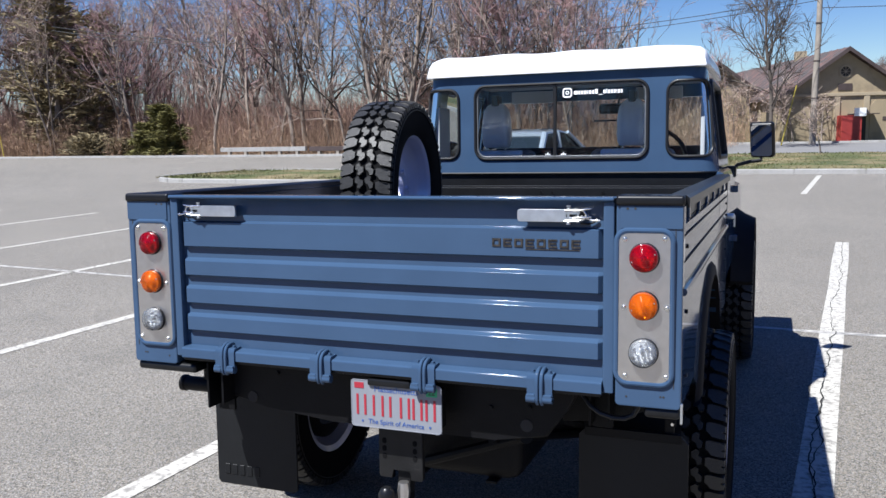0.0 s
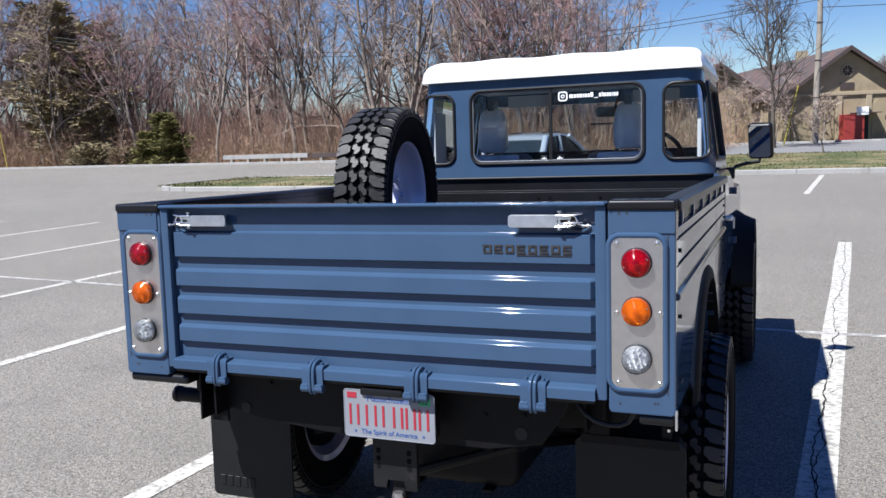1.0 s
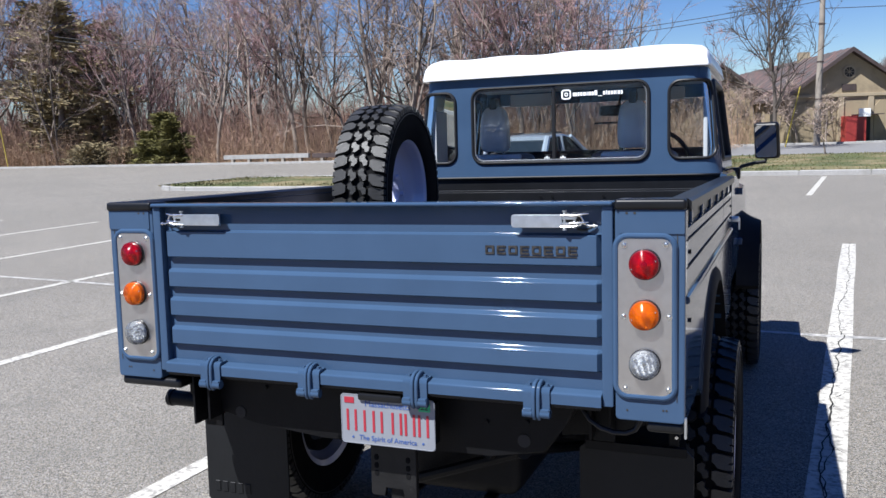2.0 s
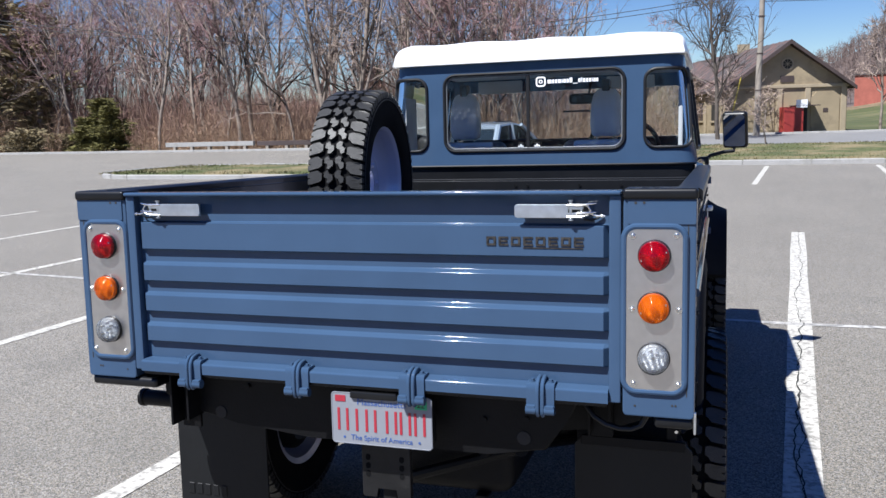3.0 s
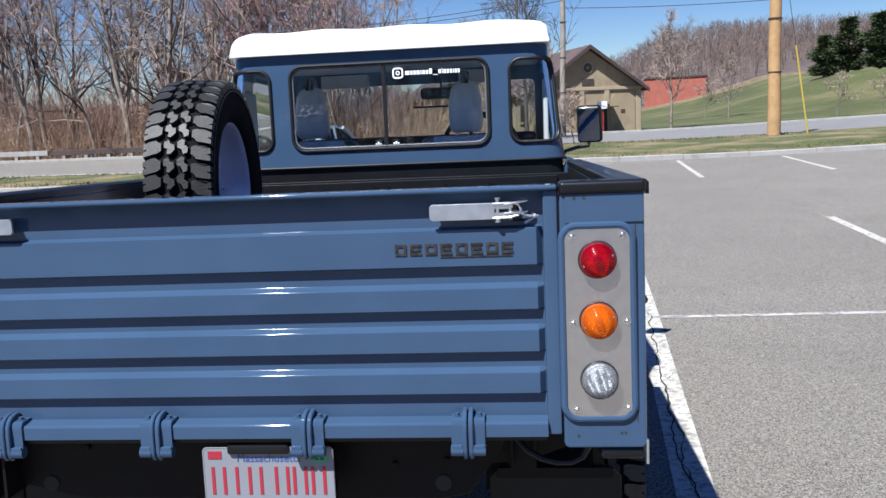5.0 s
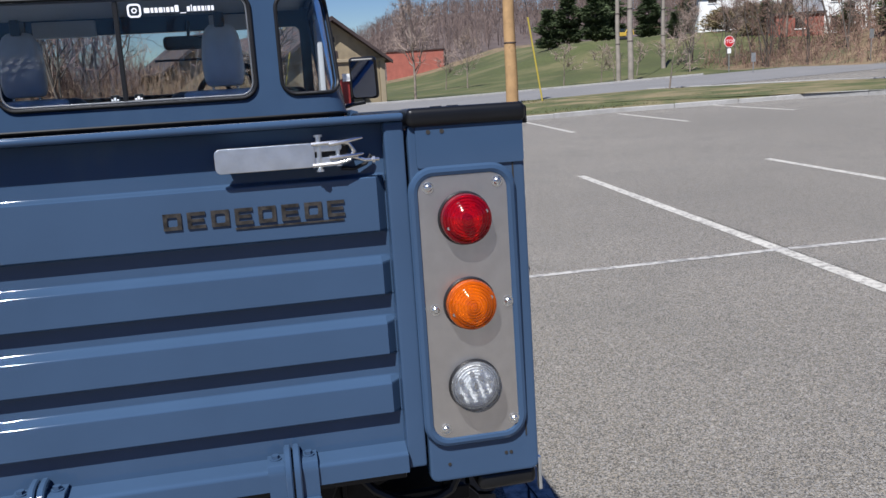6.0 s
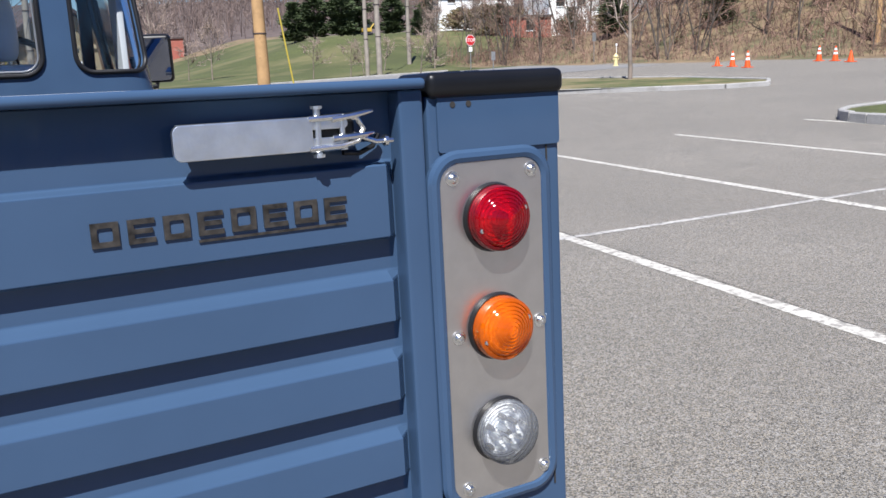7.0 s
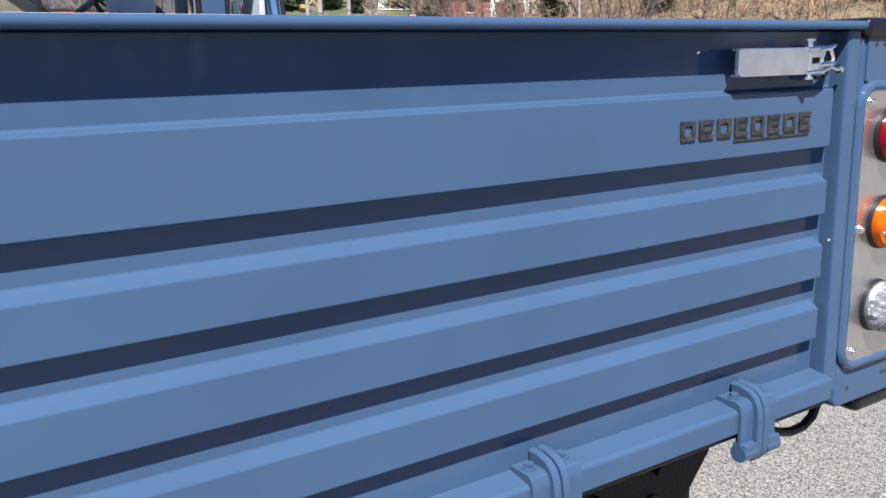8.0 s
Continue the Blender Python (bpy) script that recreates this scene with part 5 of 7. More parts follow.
words("Massachusetts", 0.026, Matrix.Translation((0.050, 0.0514, 0.733)) @ face, PLATE_BLUE, plate)
words("The Spirit of America", 0.0215, Matrix.Translation((0.048, 0.0514, 0.628)) @ face, PLATE_BLUE, plate)
for x in (-0.066, 0.162):
    bm = fresh()
    rod(bm, (x, 0.052, 0.628), (x, 0.0505, 0.628), 0.0035, 10)
    part("plate_dot", bm, PLATE_BLUE, plate)
bm = fresh()
box(bm, 0.150, 0.186, 0.0506, 0.0520, 0.724, 0.750)
sticker = part("plate_sticker", bm, STICKER_GREEN, plate, "small green plate sticker")
words("22", 0.024, Matrix.Translation((0.168, 0.0500, 0.737)) @ face, DASH, sticker)
bm = fresh()
box(bm, -0.092, -0.060, 0.0506, 0.0520, 0.732, 0.750)
part("plate_sticker", bm, PLATE_RED, plate, "small red plate sticker")

# the plate hangs close behind the tailgate's hinges
near = Matrix.Translation((1.0, -2.05, 1.55))
plate.matrix_local = near @ Matrix.Scale(0.9753, 4) @ near.inverted()

bm = fresh()
box(bm, -0.018, 0.122, -0.010, 0.100, 0.764, 0.786, 0.006, 2)
part("plate_lamp", bm, BLACK, truck, "black lamp housing over the number plate")

# added tank shape between the chassis rails: hides lit ground and deepens shade
bm = fresh()
box(bm, -0.10, 0.36, 0.34, 0.92, 0.37, 0.62, 0.05, 3)
tank = part("fuel_tank", bm, CHASSIS, truck, "added black tank shape that deepens the shade under the truck")
for x in (0.0, 0.26):
    bm = fresh()
    box(bm, x - 0.02, x + 0.02, 0.335, 0.925, 0.362, 0.372, 0.003)
    part("tank_strap", bm, CHASSIS, tank)

# tow hitch with a ball
bm = fresh()
slab(bm, [(-0.020, 0.612), (0.128, 0.612), (0.128, 0.456), (0.122, 0.450), (0.087, 0.450), (0.087, 0.483), (0.026, 0.483), (0.026, 0.452), (-0.014, 0.452), (-0.020, 0.458)], 0.066, 0.085, bev=0.003)
box(bm, 0.036, 0.078, 0.084, 0.120, 0.400, 0.612, 0.003)
bmesh.ops.recalc_face_normals(bm, faces=bm.faces)
hitch = part("tow_hitch", bm, HITCH, truck, "black adjustable tow hitch plate")
for x in (0.000, 0.103):
    for z in (0.571, 0.546, 0.522):
        bm = fresh()
        slab(bm, rrect(x - 0.007, x + 0.007, z - 0.009, z + 0.009, 0.0065, 4), 0.0645, 0.0675)
        bmesh.ops.recalc_face_normals(bm, faces=bm.faces)
        part("hitch_slot", bm, SHADE_DARK, hitch)
bm = fresh()
lathe(bm, [(0.0, 0.052), (0.012, 0.050), (0.020, 0.043), (0.0255, 0.028), (0.0235, 0.014), (0.014, 0.004), (0.013, -0.02), (0.022, -0.022), (0.022, -0.03), (0, -0.03)], Matrix.Translation((0.045, -0.02, 0.408)), 28)
part("tow_ball", bm, BLACK, hitch, "black tow ball")
bm = fresh()
box(bm, 0.015, 0.105, -0.05, 0.07, 0.364, 0.380, 0.004)
box(bm, 0.036, 0.078, 0.02, 0.120, 0.376, 0.402, 0.004)
part("ball_mount", bm, CHASSIS, hitch)
bm = fresh()
lathe(bm, [(0.0, -0.06), (0.017, -0.06), (0.021, -0.04), (0.016, -0.01), (0.020, 0.02), (0.016, 0.045), (0, 0.05)], Matrix.Translation((0.091, 0.005, 0.426)), 20)
part("hitch_pin", bm, STEEL, hitch, "bright steel hitch pin")


def flap(side, x0, x1):
    bm = fresh()
    out = [(x0 + 0.012, 0.195), (x1 - 0.012, 0.195), (x1, 0.207), (x1, 0.545), (x1 - 0.03, 0.575), (x0 + 0.03, 0.575), (x0, 0.545), (x0, 0.207)]
    slab(bm, out, 0.400, 0.408, bev=0.002)
    bmesh.ops.recalc_face_normals(bm, faces=bm.faces)
    ob = part("mud_flap", bm, FLAP, truck, "black rubber mud flap with moulded bars")
    bm = fresh()
    x = x0 + 0.035
    for k in range(5):
        box(bm, x, x + 0.022, 0.397, 0.401, 0.236, 0.276, 0.0015, 1)
        x += 0.033
    part("moulded_bar", bm, FLAP, ob)
    bm = fresh()
    box(bm, x0 + 0.02, x1 - 0.02, 0.394, 0.400, 0.545, 0.575, 0.002, 1)
    part("flap_bracket", bm, CHASSIS, ob)
    for x in (x0 + 0.06, x1 - 0.06):
        bm = fresh()
        box(bm, x - 0.015, x + 0.015, 0.405, 0.420, 0.54, 0.86, 0.003, 1)
        part("flap_hanger", bm, CHASSIS, ob)


flap(-1, -0.880, -0.526)
flap(1, 0.540, 0.885)
bm = fresh()
turn = Matrix.Translation((-0.686, 0.20, 0.647)) @ Matrix.Rotation(radians(-90), 4, "Y")
lathe(bm, [(0.022, 0.0), (0.026, 0.0), (0.026, 0.160), (0.029, 0.162), (0.029, 0.178), (0.025, 0.178), (0.024, 0.02)], turn, 24)
part("exhaust_tip", bm, CHASSIS, truck, "dark exhaust pipe end")
bm = fresh()
tube(bm, [(0.62, 0.09, 0.765), (0.645, 0.07, 0.742), (0.675, 0.06, 0.727), (0.71, 0.06, 0.718), (0.742, 0.06, 0.719), (0.765, 0.06, 0.730), (0.777, 0.06, 0.752), (0.780, 0.06, 0.78)], 0.0075, 8)
part("wiring_loop", bm, GASKET, truck)

# --- spare wheel standing in the bed ---
spare = new("spare_wheel", RIM.data)
spare.matrix_world = pose(0, 0, 0.055, -1.89, -0.02, 0) @ Matrix.Translation((-0.522, 1.33, BED_FLOOR + 0.4060)) @ Matrix.Rotation(radians(5.2), 4, "Z")
tagged(spare, "spare wheel with a muddy-terrain tyre standing in the truck bed", "spare wheel")
stand_tyre = new("tyre", TYRE.data)
stand_tyre.parent = spare
tagged(stand_tyre, "black mud-terrain tyre with chunky tread")
for proto in (TYRE, RIM):
    bpy.data.objects.remove(proto)

# ---- trees ----
def bend(way, amount, r):
    v = way + Vector((r.uniform(-1, 1), r.uniform(-1, 1), r.uniform(-1, 1))) * amount
    return v.normalized()


class Wood:
    """Collects the bars and blades of trees as plain vertex lists."""

    def __init__(self):
        self.v, self.f = [], []

    def bar(self, pts, radii, n):
        base = len(self.v)
        for k, p in enumerate(pts):
            way = (pts[min(k + 1, len(pts) - 1)] - pts[max(k - 1, 0)]).normalized()
            side = way.orthogonal().normalized()
            up = way.cross(side)
            for j in range(n):
                a = 2 * math.pi * j / n
                self.v.append(p + radii[k] * (side * math.cos(a) + up * math.sin(a)))
        for k in range(len(pts) - 1):
            for j in range(n):
                i = (j + 1) % n
                self.f.append((base + k * n + j, base + k * n + i, base + (k + 1) * n + i, base + (k + 1) * n + j))

    def blade(self, a, b, w, r):
        side = (b - a).cross(Vector((r.uniform(-1, 1), r.uniform(-1, 1), r.uniform(-1, 1))))
        if side.length < 1e-6:
            return
        side = side.normalized() * w
        base = len(self.v)
        self.v += [a - side, a + side, b]
        self.f.append((base, base + 1, base + 2))

    def mesh(self, name, mat):
        me = bpy.data.meshes.new(name)
        me.from_pydata([tuple(p) for p in self.v], [], self.f)
        me.materials.append(mat)
        me.shade_smooth()
        return me


def limb(wood, p, way, long, rad, segs, sides, r, wob=0.14, rise=0.05, end=0.25):
    pts, radii = [p], [rad]
    for k in range(segs):
        way = bend(way + Vector((0, 0, rise)), wob, r)
        p = p + way * long / segs
        pts.append(p)
        radii.append(rad * (1 - (1 - end) * (k + 1) / segs))
    wood.bar(pts, radii, sides)
    return pts, radii


def off_way(way, angle, r):
    side = way.orthogonal().normalized()
    side.rotate(Matrix.Rotation(r.uniform(0, 2 * math.pi), 3, way))
    return (way * math.cos(angle) + side * math.sin(angle)).normalized()


def bare_tree(seed, tall, stems=1, lean=0.1, thick=0.13, limbs=13, open_=0.75, low=0.25, fine=5, shoots=4, sprays=5):
    """Trunk with limbs, and a crown of twigs, of a leafless tree."""
    r = random.Random(seed)
    trunk, twigs = Wood(), Wood()
    for s in range(stems):
        way = bend(Vector((0, 0, 1)), lean + 0.25 * (stems > 1), r)
        start = Vector((r.uniform(-0.2, 0.2) * (stems > 1), r.uniform(-0.2, 0.2) * (stems > 1), -0.15))
        high = tall * r.uniform(0.8, 1.0)
        main, rads = limb(trunk, start, way, high, thick * r.uniform(0.8, 1.1), 10, 6, r, 0.10, 0.06, 0.12)
        for k in range(limbs):
            t = low + (0.97 - low) * (k + r.random()) / limbs
            i = min(9, int(t * 10))
            p = main[i].lerp(main[i + 1], t * 10 - i)
            axis = (main[i + 1] - main[i]).normalized()
            long = high * (0.42 * (1 - t) + 0.12) * r.uniform(0.7, 1.25)
            a, ar = limb(trunk, p, off_way(axis, open_ * r.uniform(0.7, 1.6), r), long, rads[i] * r.uniform(0.42, 0.78), 5, 4, r, 0.34, 0.10, 0.2)
            for m in range(shoots):
                j = r.randint(1, 4)
                q = a[j].lerp(a[j + 1], r.random())
                b, br = limb(twigs, q, off_way((a[j + 1] - a[j]).normalized(), r.uniform(0.5, 1.0), r), long * r.uniform(0.25, 0.55), ar[j] * 0.62 + 0.008, 3, 3, r, 0.34, 0.08, 0.3)
                for c in range(sprays):
                    g = r.randint(0, 2)
                    q2 = b[g].lerp(b[g + 1], r.random())
                    w2 = off_way((b[g + 1] - b[g]).normalized(), r.uniform(0.4, 0.9), r)
                    d, dr = limb(twigs, q2, w2, long * r.uniform(0.12, 0.26), 0.014, 2, 3, r, 0.2, 0.08, 0.5)
                    for e in range(fine):
                        h = r.randint(0, 1)
                        q3 = d[h].lerp(d[h + 1], r.random())
                        w3 = off_way((d[h + 1] - d[h]).normalized(), r.uniform(0.3, 0.9), r)
                        twigs.blade(q3, q3 + w3 * r.uniform(0.25, 0.8), 0.010, r)
    return trunk, twigs


def tree_thing(name, meshes, m, label, category, group):
    """A tree: an Empty at its foot with trunk and crown."""
    ob = thing(name, m, label, category, group)
    for part_name, me in meshes:
        o = new(part_name, me)
        o.parent = ob
    return ob


KINDS, LIGHT_KINDS, BANK_KINDS = [], [], []
for k, (tall, stems, lean, thick, limbs, open_, low, fine, tw) in enumerate((
        (15.5, 1, 0.05, 0.15, 17, 0.60, 0.16, 4, TWIG), (14.0, 2, 0.06, 0.10, 10, 0.55, 0.16, 4, TWIG), (16.5, 1, 0.04, 0.17, 17, 0.55, 0.20, 4, BUD),
        (12.5, 3, 0.08, 0.07, 7, 0.50, 0.14, 4, BUD), (14.0, 1, 0.16, 0.13, 16, 0.70, 0.15, 4, TWIG), (9.0, 1, 0.10, 0.06, 16, 0.6, 0.10, 4, BUD))):
    a, b = bare_tree(20 + k, tall, stems, lean, thick, limbs, open_, low, fine)
    KINDS.append((a.mesh("trunk", BARK), b.mesh("crown", tw)))
    a, b = bare_tree(50 + k, tall, stems, lean, thick, limbs * 2 // 3, open_, low, 3, 3, 3)
    LIGHT_KINDS.append((a.mesh("trunk", BARK), b.mesh("crown", tw)))
    BANK_KINDS.append((a.mesh("trunk", DARK_BARK), b.mesh("crown", SCRUB)))

r = random.Random(11)
spots = []
tries = 0
while len(spots) < 150 and tries < 9000:
    tries += 1
    u, v = r.uniform(-80, -9), 42.2 + 30 * r.random() ** 1.5
    if u > -0.195 * (v + 2.5) - 2.0 or (abs(u + 42.5) < 3.4 and v < 47) or (abs(u + 48.5) < 2.0 and v < 44.5):
        continue
    if -0.74 < u / v < -0.52 and v > 47 and tries % 3:
        continue
    if min((math.hypot(u - a, v - b) for a, b in spots), default=9) > 1.9:
        spots.append((u, v))
for n, (u, v) in enumerate(spots):
    kind = (KINDS if v < 53 else LIGHT_KINDS)[r.choice((0, 1, 2, 3, 4, 5, 0, 2, 1))]
    s = r.uniform(0.8, 1.2)
    m = Matrix.Translation(at(u, v)) @ Matrix.Rotation(r.uniform(0, 6.28), 4, "Z") @ Matrix.Rotation(r.uniform(-0.07, 0.07), 4, "X") @ Matrix.Scale(s, 4)
    tree_thing("bare_tree", (("trunk", kind[0]), ("crown", kind[1])), m, "leafless grey-brown tree at the wood's edge", "tree", "trees of the wood")
# wood added unseen behind the lot: closes the place, cuts sky fill and reflections
for n in range(45):
    u, v = r.uniform(-75, 75), r.uniform(-64, -40)
    kind = LIGHT_KINDS[r.choice((0, 1, 2, 4))]
    m = Matrix.Translation(at(u, v)) @ Matrix.Rotation(r.uniform(0, 6.28), 4, "Z") @ Matrix.Scale(r.uniform(0.8, 1.2), 4)
    tree_thing("bare_tree", (("trunk", kind[0]), ("crown", kind[1])), m, "added unseen leafless tree behind the lot that blocks low sky light", "tree", "trees of the wood")

# undergrowth: thin stems of brush along the wood's edge
brush = Wood()
r = random.Random(3)
for n in range(10500):
    u, v = r.uniform(-78, -5), 41.6 + 26 * r.random() ** 1.6
    if (abs(u + 42.0) < 3.0 and v < 46) or (abs(u + 48.4) < 1.9 and v < 44.5):
        continue
    p = at(u, v)
    tall = r.uniform(0.6, 4.2) * (0.6 + 0.4 * noise.noise(Vector((u * 0.12, v * 0.12, 1.0))) + 0.25)
    way = bend(Vector((0, 0, 1)), 0.35, r)
    pts, rad = limb(brush, p, way, tall, 0.013, 2, 3, r, 0.18, 0.1, 0.4)
    for k in range(5):
        q = pts[k % 2].lerp(pts[k % 2 + 1], r.random())
        brush.blade(q, q + bend(way, 1.5, r) * r.uniform(0.3, 0.9), 0.010, r)
thicket = Wood()
for n in range(9500):
    u, v = r.uniform(-95, -3), 46 + 30 * r.random()
    if u > -0.195 * (v + 2.5) - 0.5:
        continue
    p = at(u, v)
    way = bend(Vector((0, 0, 1)), 0.22, r)
    tall = (1.6 + 5.8 * r.random() ** 1.4) * (0.85 + 0.35 * noise.noise(Vector((u * 0.08, v * 0.08, 4.0)))) * (0.85 if -0.74 < u / v < -0.52 else 1.0)
    pts, rad = limb(thicket, p, way, tall, 0.020, 3, 3, r, 0.16, 0.08, 0.3)
    for k in range(15):
        q = pts[k % 3].lerp(pts[k % 3 + 1], r.random())
        thicket.blade(q, q + bend(way, 0.75, r) * r.uniform(0.5, 1.6), 0.013, r)
# added belt out of view behind the lot, to dim sky fill and reflections
for n in range(2600):
    p = at(r.uniform(-90, 90), r.uniform(-68, -39))
    way = bend(Vector((0, 0, 1)), 0.22, r)
    pts, rad = limb(thicket, p, way, r.uniform(3, 9), 0.05, 3, 3, r, 0.16, 0.08, 0.3)
    for k in range(14):
        q = pts[k % 3].lerp(pts[k % 3 + 1], r.random())
        thicket.blade(q, q + bend(way, 0.75, r) * r.uniform(0.8, 2.2), 0.06, r)
tagged(new("thicket", thicket.mesh("thicket", THICKET)), "dense red-brown leafless thicket deep in the wood, with an added unseen belt behind the lot to dim fill light", "brush", kind="stuff")
tagged(new("brush", brush.mesh("brush", BRUSH)), "dense tan and reddish leafless brush under the trees", "brush", kind="stuff")

# far woods on the hills
far = Wood()
r = random.Random(8)
for n in range(9000):
    a = r.uniform(-1.25, 1.15)
    d = 135 + 235 * r.random() ** 0.8
    u, v = d * math.sin(a), d * math.cos(a)
    if 2 < u < 60 and v < 150:
        continue
    p = at(u, v)
    tall, wide = r.uniform(4.0, 7.0), 0.55 + d * 0.0012
    far.blade(p, p + Vector((r.uniform(-0.4, 0.4), r.uniform(-0.4, 0.4), tall)), 0.13, r)
    for k in range(26):
        t = 0.12 + 0.82 * r.random()
        q = p + Vector((r.uniform(-0.8, 0.8), r.uniform(-0.8, 0.8), tall * t))
        far.blade(q, q + Vector((r.uniform(-0.9, 0.9), r.uniform(-0.9, 0.9), r.uniform(0.6, 2.2))) * (1.25 - 0.6 * t), r.uniform(0.04, 0.085) * wide, r)
tagged(new("far_woods", far.mesh("far_woods", FAR_TWIG)), "distant leafless brown woods on the hills", "woods", kind="stuff")


def conifer(seed, tall, wide, shape, droop, clumps, mat_scale=1.0):
    """A trunk and a crown of many small needle tufts on real boughs."""
    r = random.Random(seed)
    trunk, green = Wood(), Wood()
    main, rads = limb(trunk, Vector((0, 0, -0.1)), Vector((0, 0, 1)), tall, 0.02 * tall, 8, 6, r, 0.04, 0.05, 0.1)
    for n in range(clumps):
        t = 0.06 + 0.92 * r.random() ** 1.15
        reach = wide * (shape(t)) * r.uniform(0.55, 1.1)
        a = r.uniform(0, 2 * math.pi)
        base = Vector((0, 0, t * tall))
        tip = base + Vector((math.cos(a) * reach, math.sin(a) * reach, -droop * reach + r.uniform(-0.15, 0.25)))
        if n % 4 == 0:
            trunk.bar([base, tip], [0.02, 0.006], 3)
        for k in range(16):
            q = base.lerp(tip, 1 - 0.75 * r.random() ** 1.6) + Vector((r.uniform(-1, 1), r.uniform(-1, 1), r.uniform(-0.6, 0.6))) * 0.16 * mat_scale
            green.blade(q, q + Vector((math.cos(a) + r.uniform(-0.8, 0.8), math.sin(a) + r.uniform(-0.8, 0.8), r.uniform(-0.2, 0.7))) * 0.22 * mat_scale, 0.055 * mat_scale, r)
    return trunk, green


a, b = conifer(1, 4.0, 1.9, lambda t: (1.02 - t) ** 0.5 * (0.75 + 0.35 * math.sin(13 * t + 1.2)), 0.10, 420)
CEDAR = (a.mesh("trunk", BARK), b.mesh("crown", NEEDLE))
a, b = conifer(2, 10.0, 3.2, lambda t: (1.02 - t) ** 0.6 * min(1.0, 3 * t + 0.2) * (0.8 + 0.35 * math.sin(14 * t)), 0.0, 560, 1.9)
PINE = (a.mesh("trunk", BARK), b.mesh("crown", NEEDLE_DARK))
a, b = conifer(4, 11.0, 3.9, lambda t: (1.04 - t) ** 0.4 * min(1.0, 2.6 * t + 0.1) * (0.62 + 0.45 * math.sin(25 * t) * math.sin(9 * t + 1)), -0.12, 240, 1.6)
OLD_PINE = (a.mesh("trunk", BARK), b.mesh("crown", OLIVE))
a, b = conifer(3, 1.6, 2.4, lambda t: (1 - t) ** 0.4, -0.1, 260)
SHRUB = (a.mesh("stem", BARK), b.mesh("foliage", OLIVE))
for u, v, s in ((-41.2, 42.6, 0.80), (-42.6, 43.4, 0.95), (-43.6, 42.7, 0.62)):
    tree_thing("cedar", (("trunk", CEDAR[0]), ("crown", CEDAR[1])), Matrix.Translation(at(u, v)) @ Matrix.Rotation(u, 4, "Z") @ Matrix.Diagonal((s * 1.25, s * 1.25, s * 0.92, 1)), "green cedar at the wood's edge", "conifer", "conifers")
for u, v, s in ((-48.4, 42.3, 0.9), (-46.4, 43.2, 0.7), (-50.6, 43.2, 0.7), (45.6, 94.5, 1.4), (48.6, 94.0, 1.6), (51.8, 94.6, 1.5), (45.5, 88.0, 0.8), (41.5, 58.0, 0.8), (44.0, 52.0, 0.75), (46.5, 45.5, 0.8), (43.5, 38.0, 0.7), (47.5, 34.0, 0.7)):
    tree_thing("evergreen_shrub", (("stem", SHRUB[0]), ("foliage", SHRUB[1])), Matrix.Translation(at(u, v)) @ Matrix.Scale(s, 4), "dark olive-brown shrub in rough grass", "shrub", "evergreen shrubs")
for u, v, s in ((-30.5, 60, 0.75), (33.0, 103.5, 0.82), (30.0, 105, 0.8), (27.4, 105, 0.62), (35.5, 106, 0.9), (41.0, 106.5, 0.75), (45.5, 104, 0.72), (49, 108, 0.7), (38.5, 92, 0.35), (47, 88, 0.45), (54, 84, 0.42), (40, 44, 0.4), (47, 38, 0.5), (43, 30, 0.4), (38, 53, 0.42), (50, 25, 0.42)):
    tree_thing("pine", (("trunk", PINE[0]), ("crown", PINE[1])), Matrix.Translation(at(u, v)) @ Matrix.Rotation(u * 2, 4, "Z") @ Matrix.Diagonal((s * 1.2, s * 1.2, s * 0.78, 1)), "dark green pine among bare trees", "conifer", "conifers")

for u, v, s in ((-52.0, 46.5, 1.0), (-55.5, 45.5, 1.15), (-59.5, 48, 1.2), (-62.5, 52, 1.0)):
    tree_thing("pine", (("trunk", OLD_PINE[0]), ("crown", OLD_PINE[1])), Matrix.Translation(at(u, v)) @ Matrix.Rotation(u * 2, 4, "Z") @ Matrix.Diagonal((s * 1.3, s * 1.3, s, 1)), "olive-brown pine among bare trees", "conifer", "conifers")

# young and single bare trees along the street, on the lawn and on the bank
a, b = bare_tree(41, 7.4, 1, 0.04, 0.10, 17, 0.55, 0.22, 5)
STREET_TREE = (a.mesh("trunk", BARK), b.mesh("crown", TWIG))
a, b = bare_tree(42, 2.9, 1, 0.05, 0.045, 9, 0.8, 0.30, 1)
TALL_TREE = [w.mesh(n, DARK_BARK) for w, n in zip(bare_tree(44, 12.5, 1, 0.02, 0.15, 30, 0.55, 0.20, 5), ("trunk", "crown"))]
tree_thing("street_tree", (("trunk", TALL_TREE[0]), ("crown", TALL_TREE[1])), Matrix.Translation(at(-2.75, 46.7)), "tall dark leafless tree before the building", "tree", "street trees")
for u, v, s in ((-8.6, 56.0, 0.92), (-6.2, 56.8, 0.98)):
    tree_thing("bare_tree", (("trunk", LIGHT_KINDS[5][0]), ("crown", LIGHT_KINDS[5][1])), Matrix.Translation(at(u, v)) @ Matrix.Rotation(u, 4, "Z") @ Matrix.Scale(s, 4), "slender leafless tree across the street", "tree", "street trees")
YOUNG_TREE = (a.mesh("trunk", BARK), b.mesh("crown", TWIG))
